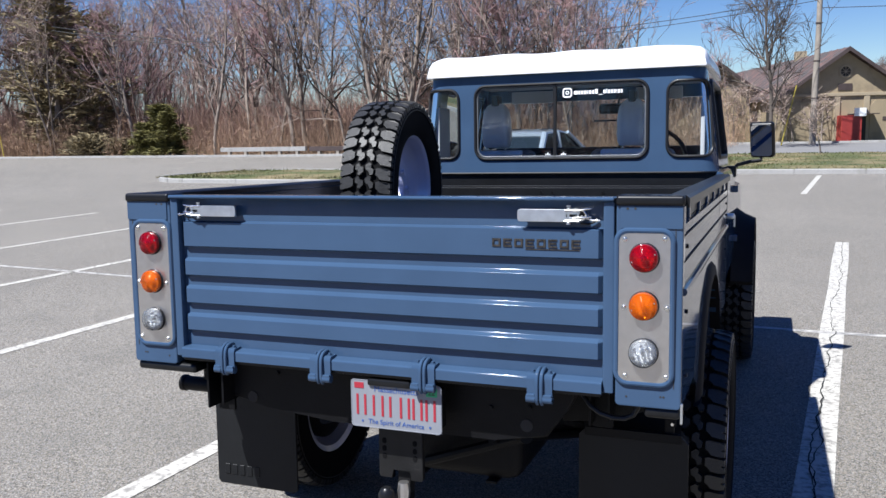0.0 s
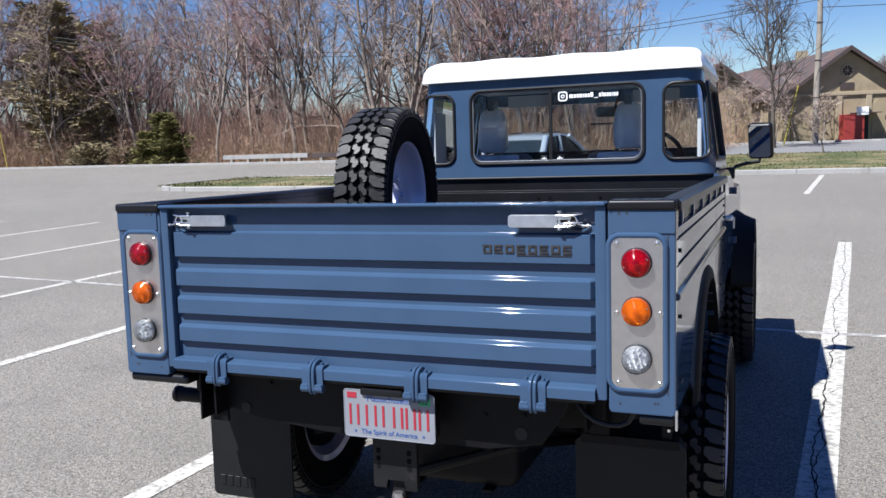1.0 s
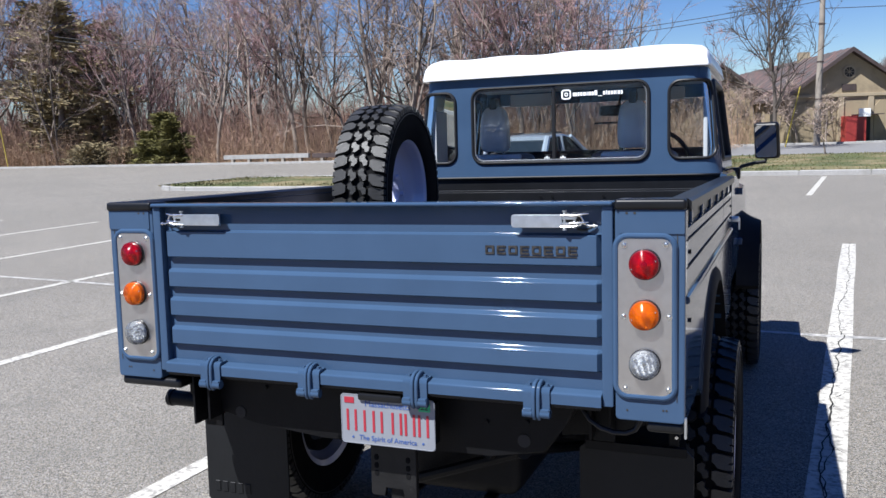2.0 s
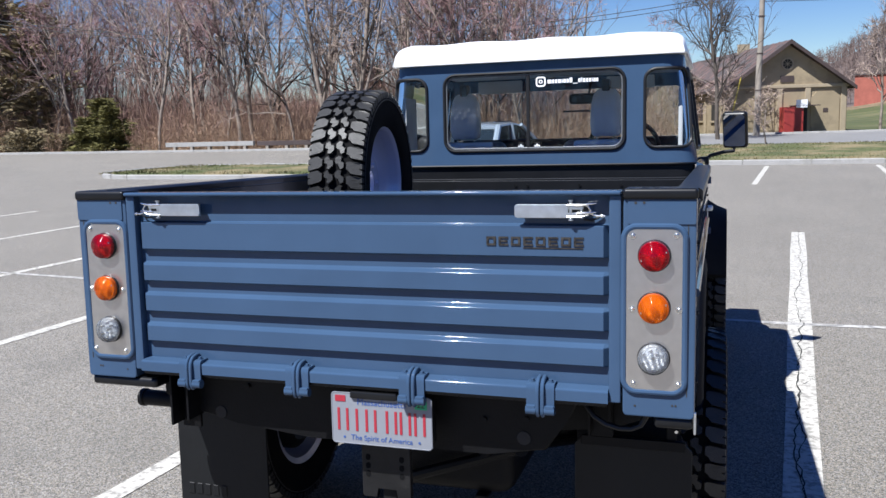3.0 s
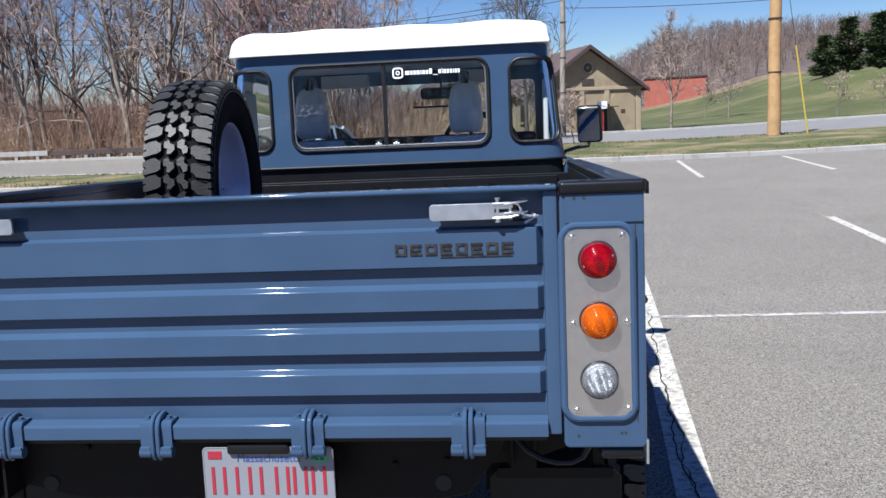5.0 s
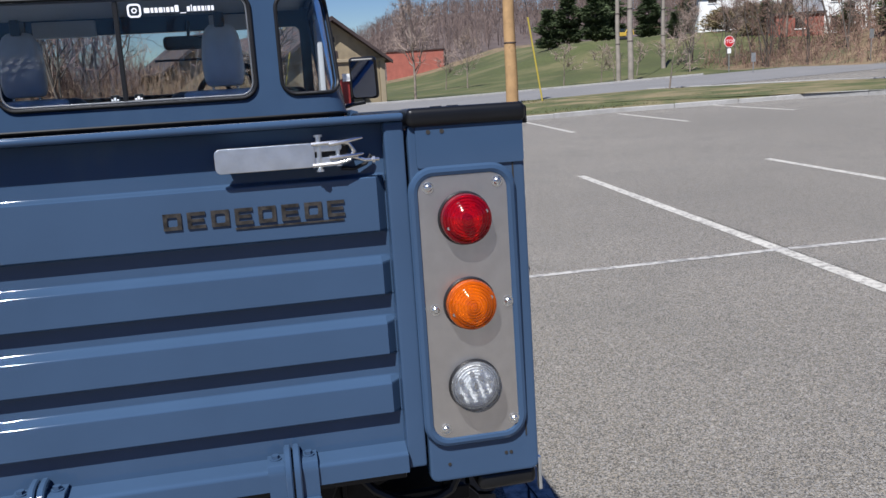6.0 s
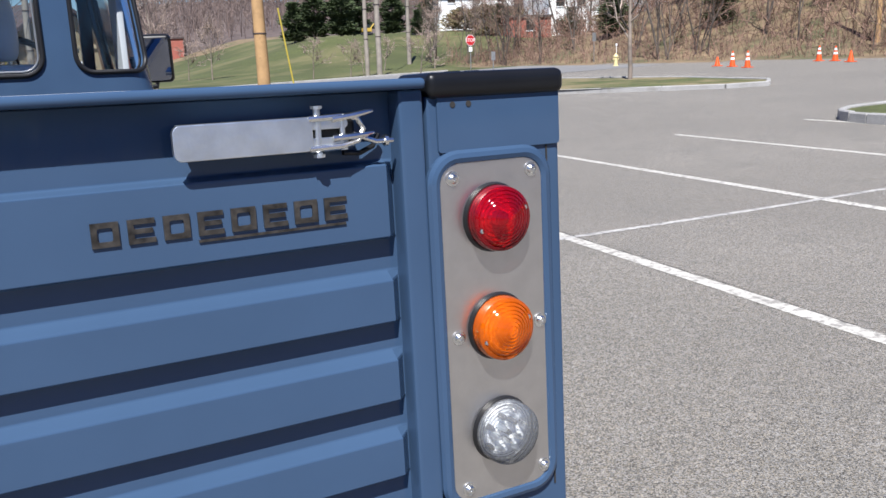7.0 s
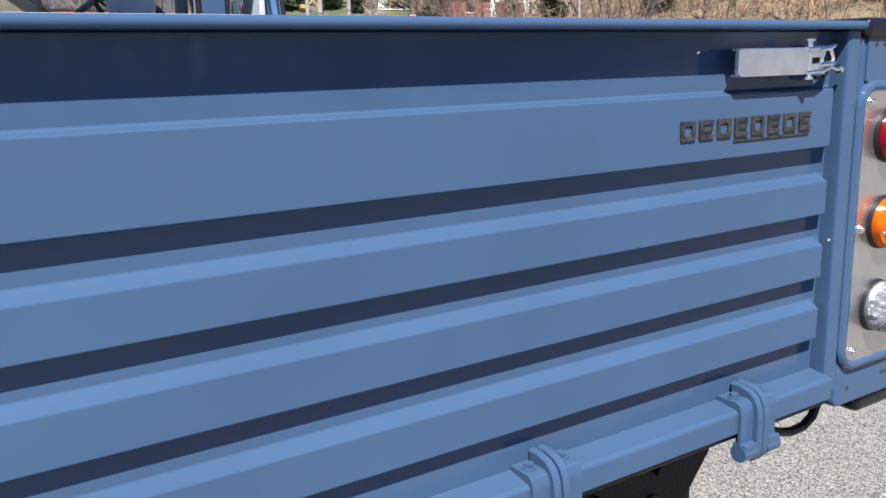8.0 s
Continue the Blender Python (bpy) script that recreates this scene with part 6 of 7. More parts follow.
for u, v, s in ((6.0, 57.4, 1.0), (19.5, 25.5, 0.95), (27.5, 62, 0.7), (34, 68, 0.75), (12.5, 76, 0.7), (44, 78, 1.0), (49, 74, 0.9)):
    tree_thing("street_tree", (("trunk", STREET_TREE[0]), ("crown", STREET_TREE[1])), Matrix.Translation(at(u, v)) @ Matrix.Rotation(u * 3, 4, "Z") @ Matrix.Scale(s, 4), "leafless street tree on grass", "tree", "street trees")
for u, v, s in ((0.0, 36.6, 0.85), (-4.6, 54.9, 1.5), (-3.4, 54.6, 1.2), (-2.2, 55.0, 1.5), (-0.6, 55.1, 1.2), (-5.8, 55.2, 1.4), (17.2, 60.5, 1.1), (19.3, 58.2, 1.0), (20.4, 58.4, 0.85), (15.2, 35.4, 0.95), (24.0, 64, 1.0), (11.0, 80, 1.3), (38, 64, 1.2)):
    tree_thing("young_tree", (("trunk", YOUNG_TREE[0]), ("crown", YOUNG_TREE[1])), Matrix.Translation(at(u, v)) @ Matrix.Rotation(u * 3, 4, "Z") @ Matrix.Scale(s, 4), "young leafless tree on the verge", "tree", "young trees")
r = random.Random(21)
for n in range(150):
    v = r.uniform(10, 70)
    u = bank_foot(v) + 1.0 + 30 * r.random() ** 1.3
    kind = BANK_KINDS[r.choice((0, 3, 4, 5, 1))]
    s = r.uniform(0.4, 0.85)
    tree_thing("bare_tree", (("trunk", kind[0]), ("crown", kind[1])), Matrix.Translation(at(u, v)) @ Matrix.Rotation(r.uniform(0, 6.28), 4, "Z") @ Matrix.Scale(s, 4), "leafless tree on the brown bank", "tree", "trees of the bank")
scrub = Wood()
for n in range(5000):
    v = r.uniform(10, 66)
    u = bank_foot(v) + 0.5 + 26 * r.random() ** 1.4
    p = at(u, v)
    way = bend(Vector((0, 0, 1)), 0.5, r)
    pts, rad = limb(scrub, p, way, r.uniform(0.3, 1.6), 0.012, 2, 3, r, 0.2, 0.1, 0.4)
    for k in range(4):
        q = pts[k % 2].lerp(pts[k % 2 + 1], r.random())
        scrub.blade(q, q + bend(way, 0.9, r) * r.uniform(0.2, 0.7), 0.012, r)
for n in range(1500):
    v = r.uniform(10, 70)
    u = bank_foot(v) + 3.0 + 30 * r.random()
    way = bend(Vector((0, 0, 1)), 0.6, r)
    pts, rad = limb(scrub, at(u, v), way, r.uniform(1.5, 3.6), 0.025, 3, 3, r, 0.3, 0.05, 0.4)
    for k in range(16):
        q = pts[k % 3].lerp(pts[k % 3 + 1], r.random())
        scrub.blade(q, q + bend(way, 1.6, r) * r.uniform(0.4, 1.2), 0.018, r)
tagged(new("scrub", scrub.mesh("scrub", SCRUB)), "red-brown leafless scrub on the bank", "brush", kind="stuff")

# grass blades on the nearer islands and verge
blades = Wood()
r = random.Random(31)
for n in range(20000):
    if n % 3 == 0:
        u, v, up = r.uniform(-20, -6), r.uniform(19.4, 24.2), 0.12
    else:
        u, v, up = r.uniform(-3.5, 17), r.uniform(25, 37), 0.11
        if u > 9 + (37 - v) * 0.5:
            continue
    q = at(u, v, up)
    blades.blade(q, q + Vector((r.uniform(-0.06, 0.06), r.uniform(-0.06, 0.06), r.uniform(0.03, 0.09))), 0.02, r)
tagged(new("grass_blades", blades.mesh("grass_blades", GRASS)), "short patchy grass tufts", "grass", kind="stuff")


# ---- old stucco building across the street ----
def gable_building(name, m, wide, deep, eave, peak, label, details=True):
    b = thing(name, m, label, "building")
    half = wide / 2
    # walls
    for wall_name, y in (("gable_wall", 0.0), ("gable_wall", deep - 0.3)):
        bm = fresh()
        slab(bm, [(-half, -0.3), (half, -0.3), (half, eave), (0, peak - 0.12), (-half, eave)], y, y + 0.3)
        bmesh.ops.recalc_face_normals(bm, faces=bm.faces)
        front = part(wall_name, bm, STUCCO, b, smooth=0)
        if y == 0.0:
            face_wall = front
    for s in (-1, 1):
        bm = fresh()
        box(bm, *sorted((s * half, s * (half - 0.3))), 0.302, deep - 0.302, -0.3, eave)
        side_wall = part("side_wall", bm, STUCCO, b, smooth=0)
        if s < 0:
            for k in range(int(deep / 3.4)):
                y = 1.6 + k * 3.4
                bm = fresh()
                box(bm, -half - 0.05, -half + 0.02, y, y + 1.3, 0.9, 2.1)
                win = part("boarded_window", bm, ROOF_RUST if k % 2 else HOLLOW, side_wall)
                bm = fresh()
                box(bm, -half - 0.10, -half - 0.02, y - 0.12, y + 1.42, 0.76, 0.88)
                part("window_sill", bm, STUCCO_TRIM, win)
                bm = fresh()
                box(bm, -half - 0.09, -half - 0.02, y - 0.9, y - 0.55, -0.3, eave - 0.1)
                part("pilaster", bm, STUCCO_TRIM, side_wall)
    # roof planes with dark fascia
    rise = math.hypot(half, peak - eave)
    for s in (-1, 1):
        bm = fresh()
        a0, a1 = Vector((0, 0, peak)), Vector((s * (half + 0.35), 0, eave - 0.35 * (peak - eave) / half))
        rows = []
        for y in (-0.45, deep + 0.3):
            rows.append([a0 + Vector((0, y, 0.10)), a1 + Vector((0, y, 0.10)), a1 + Vector((0, y, -0.04)), a0 + Vector((0, y, -0.04))])
        loft(bm, rows, close=True, caps=True)
        bmesh.ops.recalc_face_normals(bm, faces=bm.faces)
        roof_ = part("roof", bm, ROOF_RUST, b, "rust-red metal roof", smooth=0)
        for k in range(int(deep / 1.1)):
            bm = fresh()
            y = 0.3 + k * 1.1
            rod(bm, a0 + Vector((0, y, 0.11)), a1 + Vector((0, y, 0.11)), 0.03, 4)
            part("roof_seam", bm, ROOF_RUST, roof_)
        bm = fresh()
        loft(bm, [[a0 + Vector((0, y, 0.12)), a1 + Vector((0, y, 0.12)), a1 + Vector((0, y, -0.10)), a0 + Vector((0, y, -0.14))] for y in (-0.62, -0.46)], close=True, caps=True)
        bmesh.ops.recalc_face_normals(bm, faces=bm.faces)
        part("barge_board", bm, ROOF_EDGE, roof_, smooth=0)
    if not details:
        return b
    bm = fresh()
    box(bm, -half - 0.06, half + 0.06, -0.12, 0.0, eave - 0.14, eave + 0.06, 0.02)
    part("string_course", bm, STUCCO_TRIM, face_wall)
    for x in (-half + 0.05, -0.62, 1.15, half - 0.4):
        bm = fresh()
        box(bm, x, x + 0.34, -0.10, 0.0, -0.3, eave - 0.14, 0.015)
        part("pilaster", bm, STUCCO_TRIM, face_wall)
    # round window
    turn = Matrix.Translation((0.0, -0.002, eave + 1.35)) @ Matrix.Rotation(radians(90), 4, "X")
    bm = fresh()
    lathe(bm, [(0.30, 0.0), (0.38, 0.0), (0.38, 0.07), (0.30, 0.07), (0.30, 0.0)], turn, 24)
    eye = part("round_window", bm, STUCCO_TRIM, face_wall)
    bm = fresh()
    lathe(bm, [(0.0, 0.01), (0.30, 0.01)], turn, 24)
    part("window_pane", bm, HOLLOW, eye)
    bm = fresh()
    for a in range(4):
        d = Vector((math.cos(a * math.pi / 4), 0, math.sin(a * math.pi / 4))) * 0.30
        c = Vector((0.0, -0.03, eave + 1.35))
        rod(bm, c - d, c + d, 0.02, 4)
    part("glazing_bar", bm, STUCCO_TRIM, eye)
    bm = fresh()
    box(bm, -0.42, 0.42, -0.05, 0.0, eave + 0.22, eave + 0.62)
    part("date_panel", bm, ROOF_EDGE, face_wall)
    # wide blind doors with clipped corners
    for x0, x1 in ((1.52, half - 0.48), (-half + 0.5, -0.75)):
        bm = fresh()
        h = eave - 0.42
        slab(bm, [(x0, -0.05), (x1, -0.05), (x1, h - 0.35), (x1 - 0.35, h), (x0 + 0.35, h), (x0, h - 0.35)], -0.06, -0.001)
        bmesh.ops.recalc_face_normals(bm, faces=bm.faces)
        door = part("blocked_door", bm, STUCCO, face_wall, smooth=0)
        bm = fresh()
        box(bm, (x0 + x1) / 2 - 0.12, (x0 + x1) / 2 + 0.18, -0.08, -0.055, 1.25, 1.5)
        part("small_hatch", bm, ROOF_EDGE, door)
    # red entrance with a small hood
    bm = fresh()
    box(bm, -0.45, 0.75, -0.9, -0.001, -0.1, 1.62, 0.02)
    porch = part("red_door", bm, DOOR_RED, face_wall, "red painted entrance box")
    bm = fresh()
    box(bm, 0.76, 1.12, -0.55, -0.001, -0.1, 1.55)
    part("door_side", bm, HOLLOW, porch)
    bm = fresh()
    box(bm, 0.25, 0.95, -1.0, -0.92, 1.56, 2.05, 0.01)
    part("door_sign", bm, SIGN_WHITE, porch)
    bm = fresh()
    box(bm, 0.2, 1.75, -1.0, -0.001, 1.66, 1.72, 0.01, 1, Matrix.Translation((0, 0, 0)))
    part("door_hood", bm, ROOF_EDGE, porch)
    bm = fresh()
    box(bm, -0.35, 0.35, 8.0, 8.6, peak - 0.2, peak + 0.55)
    part("chimney", bm, STUCCO_TRIM, b)
    return b


mid = at(0.55, 56.6)
gable_building("stucco_building", Matrix.Translation(mid) @ Matrix.Rotation(radians(17), 4, "Z"), 7.6, 26.0, 2.95, 5.65, "old tan stucco building with a rust-red roof")
mid = at(-7.6, 60.5)
gable_building("stucco_wing", Matrix.Translation(mid) @ Matrix.Rotation(radians(17), 4, "Z"), 6.5, 12.0, 3.0, 5.4, "tan stucco wing with a brown gable roof", False)


# ---- buildings far off ----
def far_house(name, u, v, wide, deep, high, mat, label, rows=2):
    b = thing(name, Matrix.Translation(at(u, v)) @ Matrix.Rotation(radians(-12), 4, "Z"), label, "building")
    bm = fresh()
    box(bm, -wide / 2, wide / 2, 0, deep, -1.0, high)
    wall = part("wall", bm, mat, b, smooth=0)
    bm = fresh()
    box(bm, -wide / 2 - 0.2, wide / 2 + 0.2, -0.2, deep + 0.2, high, high + 0.25)
    part("roof", bm, ROOF_EDGE, b, smooth=0)
    n = int(wide / 2.6)
    for k in range(n):
        for j in range(rows):
            bm = fresh()
            x = -wide / 2 + (k + 0.5) * wide / n
            box(bm, x - 0.5, x + 0.5, -0.03, 0.05, 0.8 + j * 2.7, 2.0 + j * 2.7)
            win = part("window", bm, HOLLOW, wall, smooth=0)
            bm = fresh()
            box(bm, x - 0.58, x + 0.58, -0.08, -0.02, 0.68 + j * 2.7, 0.78 + j * 2.7)
            part("sill", bm, SIGN_WHITE, win, smooth=0)
    return b


far_house("white_house", 50.0, 100.0, 10.0, 8.0, 4.0, HOUSE_WHITE, "white house on the hill behind trees")
far_house("white_house", 64.0, 84.0, 24.0, 8.0, 6.6, HOUSE_WHITE, "long white house behind the bank's trees")
far_house("white_house", 57.0, 61.0, 16.0, 8.0, 8.6, HOUSE_WHITE, "white house above the brown bank")
far_house("white_house", 66.0, 52.0, 12.0, 8.0, 6.0, HOUSE_WHITE, "white house above the brown bank")
far_house("red_building", 14.6, 148.0, 10.0, 7.0, 4.0, BRICK_RED, "low red building across the lawn", 0)
far_house("red_shed", 49.0, 84.5, 5.0, 4.0, 2.2, BRICK_RED, "low dark red shed on the hill", 1)


# ---- poles and wires ----
def pole(u, v, tall, rad, mat, label, arms=0, lean=0.0):
    m = Matrix.Translation(at(u, v)) @ Matrix.Rotation(lean, 4, "Y")
    ob = thing("utility_pole", m, label, "utility pole", "utility poles")
    bm = fresh()
    pts = [(0.015 * math.sin(k * 1.7), 0, -0.2 + (tall + 0.2) * k / 8) for k in range(9)]
    tube(bm, pts, rad, 14, radii=[rad * (1 - 0.3 * k / 8) for k in range(9)])
    part("pole_shaft", bm, mat, ob)
    for k in range(3):
        bm = fresh()
        z = tall * (0.25 + 0.2 * k)
        lathe(bm, [(rad * 0.98, 0), (rad * 1.0, 0.01), (rad * 1.0, 0.05), (rad * 0.95, 0.06)], Matrix.Translation((0, 0, z)), 14)
        part("pole_band", bm, ROOF_EDGE, ob)
    for k in range(arms):
        bm = fresh()
        z = tall - 0.5 - 0.9 * k
        box(bm, -0.9, 0.9, -rad - 0.05, -rad + 0.05, z, z + 0.1, 0.01)
        arm = part("cross_arm", bm, POLE_OLD, ob)
        for x in (-0.8, -0.3, 0.3, 0.8):
            bm = fresh()
            lathe(bm, [(0.02, 0), (0.05, 0.03), (0.03, 0.08), (0.05, 0.11), (0, 0.14)], Matrix.Translation((x, -rad, z + 0.1)), 10)
            part("insulator", bm, GALV, arm)
    return ob


pole(8.05, 34.9, 10.5, 0.27, POLE_NEW, "new tan wooden utility pole on the verge")
pole(-1.0, 51.7, 10.5, 0.19, POLE_OLD, "weathered grey utility pole by the street", lean=radians(1.2))
pole(20.5, 55.4, 10.5, 0.20, POLE_OLD, "weathered grey utility pole by the street", 1)
pole(19.9, 56.2, 10.0, 0.16, POLE_OLD, "weathered grey utility pole by the street")
pole(27.9, 68.4, 10.5, 0.19, POLE_OLD, "weathered grey utility pole by the lawn")
pole(38.0, 30.4, 9.0, 0.15, POLE_NEW, "tan wooden utility pole by the bank")


def wire(a, b, sag, rad=0.02):
    bm = fresh()
    a, b = Vector(a), Vector(b)
    pts = []
    for k in range(25):
        t = k / 24
        pts.append(a.lerp(b, t) - Vector((0, 0, 4 * sag * t * (1 - t))))
    tube(bm, pts, rad, 5)
    tagged(link("overhead_wire", bm, WIRE), "thin dark overhead wire between poles", "wire", "overhead wires")


top = lambda u, v, z: at(u, v) + Vector((0, 0, z))  # noqa: E731
for z, z2 in ((8.6, 9.0), (7.7, 8.1)):
    wire(top(-50, 41.2, z * 0.3 + 6.6), top(-1.0, 51.7, z * 0.3 + 5.8), 2.0)
    wire(top(-1.0, 51.7, z), top(20.5, 55.4, z2 - 0.4), 0.35)
    wire(top(20.5, 55.4, z2 - 0.4), top(27.9, 68.4, z2), 0.3)
    wire(top(27.9, 68.4, z2), top(70, 96, z2), 0.7)


def guy(u, v, tall, lean_x):
    m = Matrix.Translation(at(u, v))
    ob = thing("guy_wire_guard", m, "yellow plastic guard on a pole's guy wire", "guy wire", "guy wires")
    bm = fresh()
    rod(bm, (0, 0, -0.1), (lean_x, 0, tall), 0.035, 10)
    part("yellow_sleeve", bm, YELLOW, ob)
    bm = fresh()
    rod(bm, (lean_x, 0, tall), (lean_x * 2.0, 0, tall * 2.0), 0.012, 6)
    part("guy_cable", bm, WIRE, ob)


guy(9.3, 34.5, 3.6, -0.55)
guy(-2.6, 50.5, 3.4, 0.75)
guy(-55.9, 40.9, 3.6, -0.5)


# ---- small street things ----
def stop_sign(u, v):
    ob = thing("stop_sign", Matrix.Translation(at(u, v)), "red octagonal stop sign on a steel post", "road sign")
    oct_ = [(0.41 * math.cos(radians(22.5 + 45 * k)), 2.05 + 0.41 * math.sin(radians(22.5 + 45 * k))) for k in range(8)]
    bm = fresh()
    slab(bm, oct_, -0.010, 0.0)
    bmesh.ops.recalc_face_normals(bm, faces=bm.faces)
    rim = part("sign_rim", bm, SIGN_WHITE, ob, smooth=0)
    bm = fresh()
    slab(bm, [(x * 0.93, 2.05 + (z - 2.05) * 0.93) for x, z in oct_], -0.016, -0.011)
    bmesh.ops.recalc_face_normals(bm, faces=bm.faces)
    part("sign_face", bm, SIGN_RED, ob, smooth=0)
    words("STOP", 0.34, Matrix.Translation((0, -0.019, 2.05)) @ Matrix.Rotation(radians(90), 4, "X"), SIGN_WHITE, rim)
    bm = fresh()
    box(bm, -0.14, 0.14, -0.012, 0.0, 1.25, 1.58)
    part("lower_plate", bm, SIGN_WHITE, ob)
    bm = fresh()
    box(bm, -0.03, 0.03, 0.001, 0.04, -0.2, 2.3)
    part("sign_post", bm, GALV, ob)


stop_sign(28.0, 56.5)


def post_sign(u, v, tall):
    ob = thing("small_sign", Matrix.Translation(at(u, v)), "small grey sign on a thin post", "road sign", "small signs")
    bm = fresh()
    box(bm, -0.025, 0.025, 0, 0.03, -0.2, tall)
    part("sign_post", bm, GALV, ob)
    bm = fresh()
    box(bm, -0.15, 0.15, -0.012, -0.001, tall - 0.55, tall, 0.004)
    part("sign_plate", bm, GALV, ob)


post_sign(33.0, 48.0, 1.9)
post_sign(26.5, 50.0, 1.2)


def hydrant(u, v):
    ob = thing("fire_hydrant", Matrix.Translation(at(u, v)), "cream fire hydrant with a pale bonnet", "fire hydrant")
    bm = fresh()
    lathe(bm, [(0.16, -0.1), (0.16, 0.04), (0.11, 0.06), (0.11, 0.50), (0.15, 0.52), (0.15, 0.56), (0.12, 0.60), (0.07, 0.68), (0.03, 0.70), (0.03, 0.75), (0, 0.75)], Matrix(), 18)
    barrel = part("hydrant_barrel", bm, HYDRANT, ob)
    for s in (-1, 1):
        bm = fresh()
        rod(bm, (s * 0.1, 0, 0.40), (s * 0.19, 0, 0.40), 0.055, 12)
        part("hydrant_cap", bm, HYDRANT, barrel)
    bm = fresh()
    rod(bm, (0.12, 0.1, 0), (0.12, 0.1, 1.15), 0.015, 6)
    rod(bm, (0.12, 0.1, 1.15), (0.12, 0.1, 1.28), 0.05, 10)
    part("marker_flag", bm, SIGN_WHITE, ob)


hydrant(29.8, 41.0)


def cone(u, v, tall):
    ob = thing("traffic_cone", Matrix.Translation(at(u, v)), "orange traffic cone on the lot" if tall < 0.6 else "tall orange traffic cone with white bands", "traffic cone", "traffic cones")
    bm = fresh()
    box(bm, -0.18, 0.18, -0.18, 0.18, 0.0, 0.035, 0.008)
    part("cone_base", bm, CONE, ob)
    bm = fresh()
    lathe(bm, [(0.14, 0.03), (0.13, 0.06), (0.03, tall), (0.0, tall)], Matrix(), 20)
    body = part("cone_body", bm, CONE, ob)
    if tall > 0.6:
        for t in (0.45, 0.72):
            bm = fresh()
            f = lambda z: 0.13 - 0.10 * (z - 0.06) / (tall - 0.06) + 0.004  # noqa: E731
            lathe(bm, [(f(t * tall), t * tall), (f((t + 0.14) * tall), (t + 0.14) * tall)], Matrix(), 20)
            part("white_band", bm, SIGN_WHITE, body)


for u, v, tall in ((28.95, 31.6, 0.45), (28.5, 30.1, 0.70), (27.7, 28.3, 0.72), (32.2, 28.6, 0.70), (32.1, 27.6, 0.66), (31.1, 25.9, 0.48)):
    cone(u, v, tall)


# low guard rail of timber and concrete by the wood
for k in range(2):
    a, b = (-35.6, 41.3), (-29.0, 41.3)
    if k:
        a, b = (-28.8, 41.4), (-22.0, 41.4)
    rail = thing("guard_rail", Matrix(), "pale concrete and timber barrier by the wood" if not k else "dark timber barrier by the wood", "barrier", "barriers")
    bm = fresh()
    p, q = at(*a), at(*b)
    way = (q - p).normalized()
    m = Matrix.Translation(p) @ Matrix.Rotation(math.atan2(way.y, way.x), 4, "Z")
    box(bm, 0, (q - p).length, -0.12, 0.12, 0.28, 0.55, 0.02, 2, m)
    part("beam", bm, KERB if not k else ROOF_EDGE, rail)
    for j in range(5):
        bm = fresh()
        x = (q - p).length * (j + 0.5) / 5
        box(bm, x - 0.1, x + 0.1, -0.1, 0.1, -0.2, 0.28, 0, 1, m)
        part("beam_post", bm, POLE_OLD, rail)


# excavator far off behind the hill
def excavator(u, v):
    ob = thing("excavator", Matrix.Translation(at(u, v)) @ Matrix.Scale(0.42, 4), "yellow excavator on the hill", "machine")
    bm = fresh()
    box(bm, -1.2, 1.2, -0.8, 0.8, 0.9, 1.9, 0.1)
    body = part("machine_body", bm, EXCAVATOR, ob)
    bm = fresh()
    box(bm, -1.5, 1.5, -1.0, -0.5, 0.0, 0.7, 0.2)
    box(bm, -1.5, 1.5, 0.5, 1.0, 0.0, 0.7, 0.2)
    part("track", bm, DASH, ob)
    bm = fresh()
    tube(bm, [(1.0, 0, 1.6), (2.2, 0, 3.0), (3.4, 0, 2.4), (3.6, 0, 1.2)], 0.16, 6)
    part("boom", bm, EXCAVATOR, body)
    bm = fresh()
    box(bm, -0.4, 0.6, -0.8, 0.0, 1.9, 2.8, 0.08)
    part("cabin", bm, CAR_GLASS, body)


excavator(33.2, 94.5)


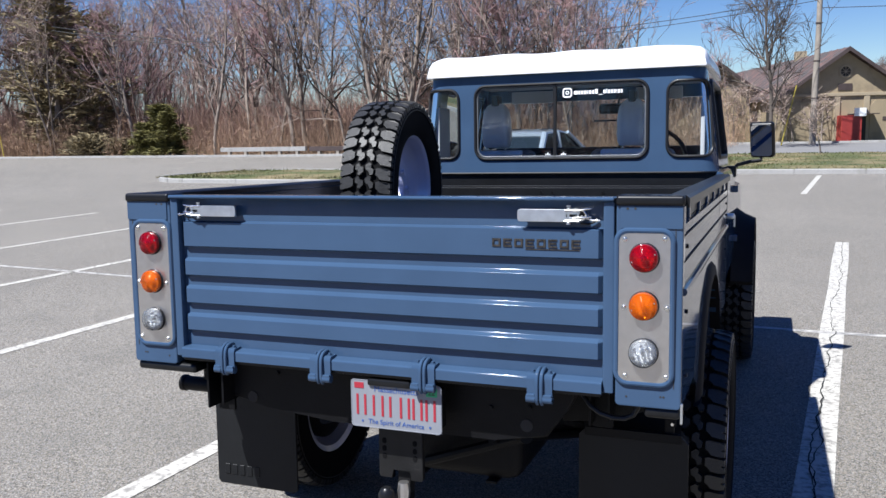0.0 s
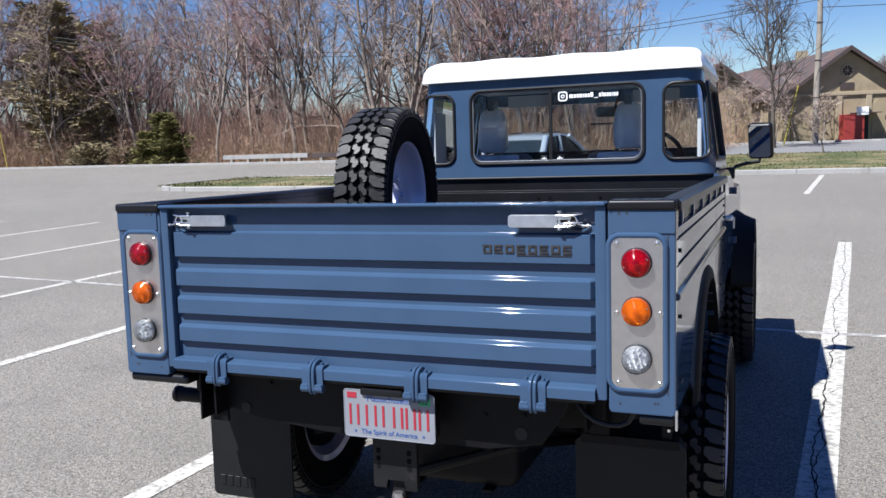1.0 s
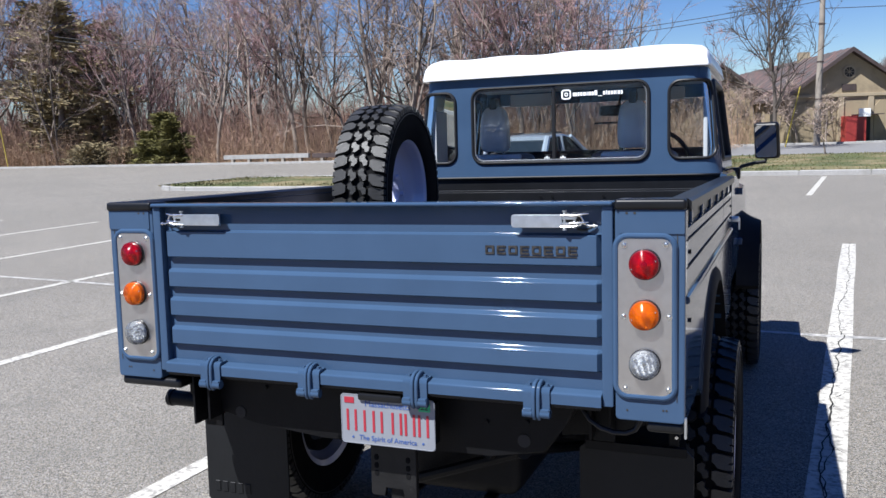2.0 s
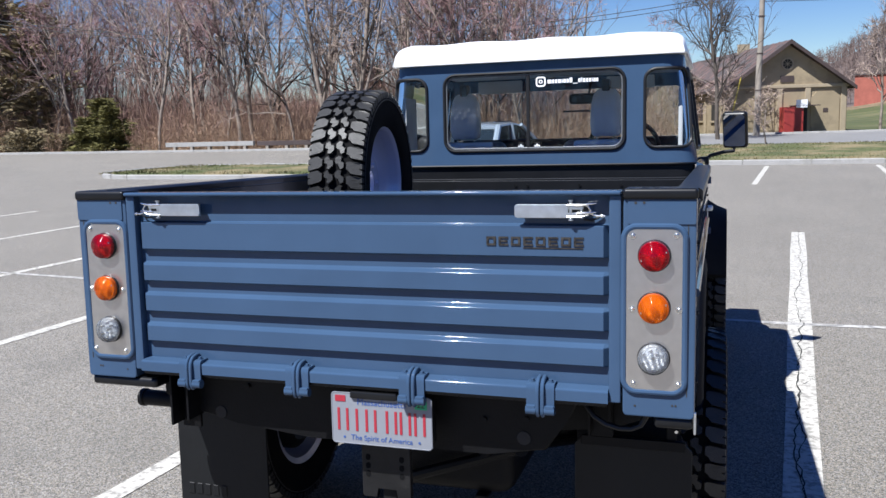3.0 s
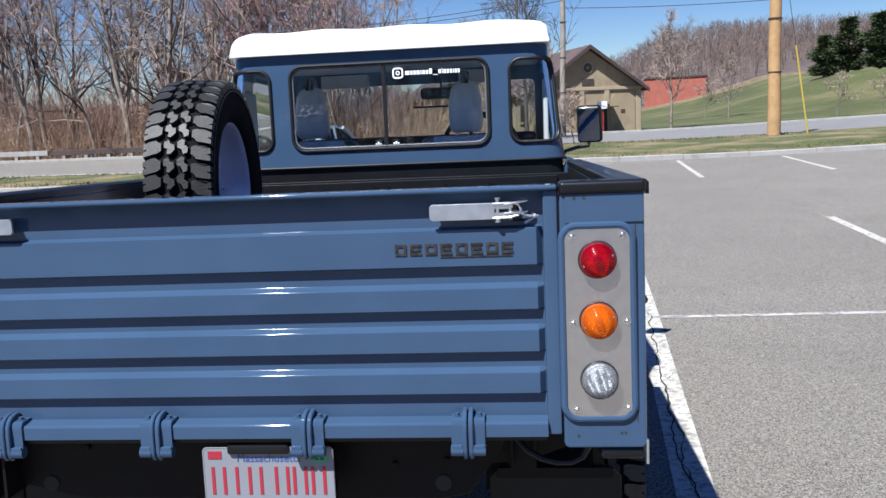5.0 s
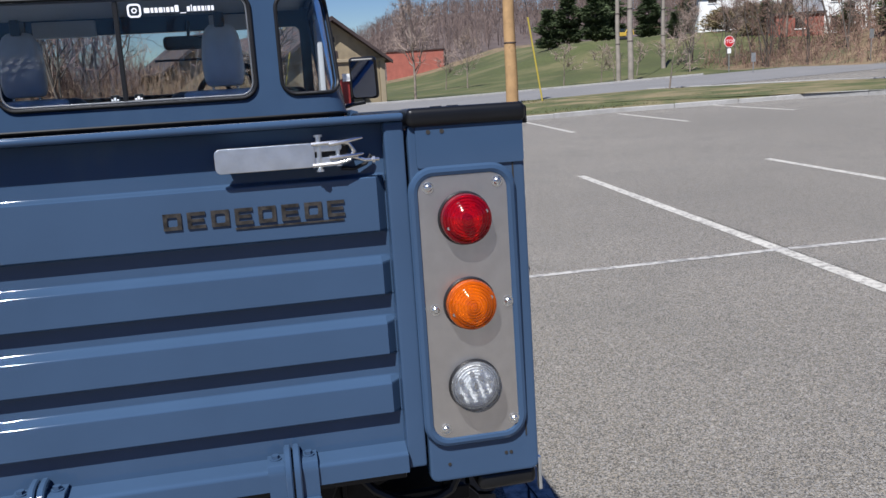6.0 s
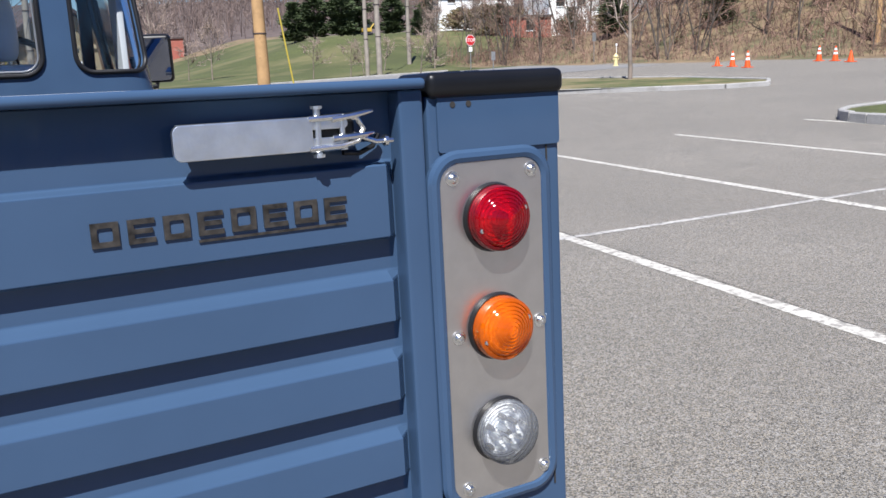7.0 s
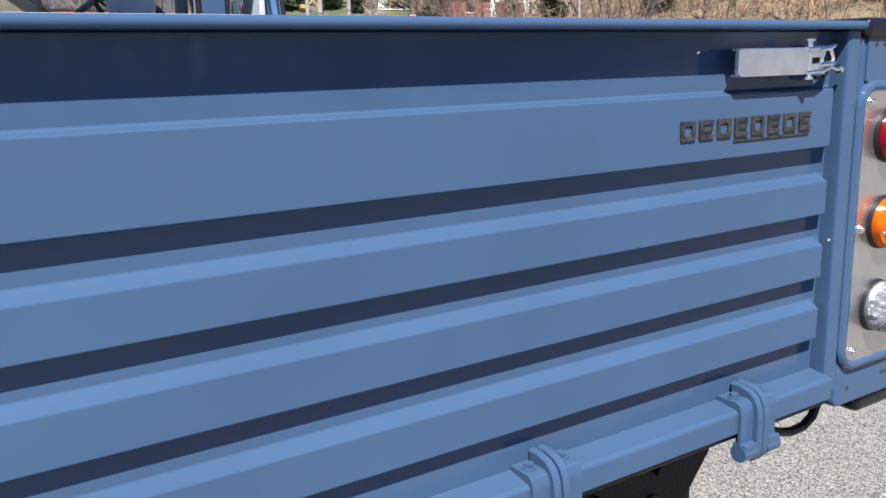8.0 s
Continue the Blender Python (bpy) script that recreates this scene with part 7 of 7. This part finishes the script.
# ---- a silver car parked ahead of the truck ----
def car(m):
    ob = thing("parked_car", m, "silver-grey saloon car parked in the lot ahead", "car")
    bm = fresh()
    rows = []
    for y, z, w in ((-2.2, 0.62, 0.80), (-2.15, 0.85, 0.84), (-1.4, 0.95, 0.88), (0.9, 0.93, 0.88), (2.0, 0.78, 0.84), (2.2, 0.55, 0.78)):
        rows.append([Vector((x * w, y, h)) for x, h in ((-1, 0.32), (-1.02, z - 0.15), (-0.92, z), (0, z + 0.02), (0.92, z), (1.02, z - 0.15), (1, 0.32))])
    loft(bm, rows, close=True, caps=True)
    bmesh.ops.recalc_face_normals(bm, faces=bm.faces)
    body = part("car_body", bm, CAR_SILVER, ob)
    # closed dark glasshouse with a crowned white roof, pillars and belt
    bm = fresh()
    rows = []
    for y, lo, hi, w in ((-1.55, 0.90, 0.96, 0.76), (-1.05, 0.90, 1.30, 0.66), (-0.85, 0.90, 1.395, 0.635), (0.0, 0.90, 1.43, 0.64), (0.45, 0.90, 1.39, 0.63), (1.25, 0.90, 0.96, 0.78)):
        rows.append([Vector((x, y, z)) for x, z in ((-w - 0.11 * (hi - lo), lo), (-w, hi - 0.03), (-w * 0.8, hi), (w * 0.8, hi), (w, hi - 0.03), (w + 0.11 * (hi - lo), lo))])
    loft(bm, rows, close=True, caps=True)
    bmesh.ops.recalc_face_normals(bm, faces=bm.faces)
    part("cabin_glass", bm, CAR_GLASS, body)
    bm = fresh()
    rows = []
    for y, z, w in ((-0.98, 1.365, 0.645), (-0.80, 1.41, 0.66), (0.0, 1.445, 0.665), (0.50, 1.395, 0.65)):
        rows.append([Vector((x * w, y, z + h)) for x, h in ((-1, -0.035), (-0.97, 0.005), (-0.8, 0.030), (-0.4, 0.045), (0, 0.05), (0.4, 0.045), (0.8, 0.030), (0.97, 0.005), (1, -0.035))])
    loft(bm, rows, close=True, caps=True)
    bmesh.ops.recalc_face_normals(bm, faces=bm.faces)
    roof_ = part("car_roof", bm, CAR_SILVER, body)
    for x in (-1, 1):
        for (ax, ay, az), (bx_, by, bz), wide in (((0.655, -0.93, 1.375), (0.80, -1.50, 0.93), 0.075), ((0.65, 0.48, 1.40), (0.83, 1.22, 0.93), 0.045), ((0.665, -0.15, 1.42), (0.73, -0.15, 0.93), 0.045)):
            bm = fresh()
            rod(bm, (x * ax, ay, az), (x * bx_, by, bz), wide, 8)
            part("roof_pillar", bm, CAR_SILVER, roof_)
        bm = fresh()
        rod(bm, (x * 0.50, -0.75, 1.485), (x * 0.50, 0.30, 1.49), 0.014, 6)
        part("roof_rail", bm, DASH, roof_)
    for x in (-0.80, 0.80):
        for y in (-1.35, 1.35):
            bm = fresh()
            lathe(bm, [(0.0, -0.1), (0.2, -0.1), (0.32, -0.09), (0.32, 0.09), (0.2, 0.1), (0, 0.1)], Matrix.Translation((x, y, 0.32)) @ Matrix.Rotation(radians(90), 4, "Y"), 24)
            part("car_wheel", bm, RUBBER, ob)
    for x in (-0.6, 0.6):
        bm = fresh()
        box(bm, x - 0.15, x + 0.15, -2.22, -2.12, 0.66, 0.80, 0.02)
        part("tail_lamp", bm, RED_LENS, body)


car(Matrix.Translation(at(-5.75, 17.6)) @ Matrix.Rotation(radians(-9), 4, "Z"))
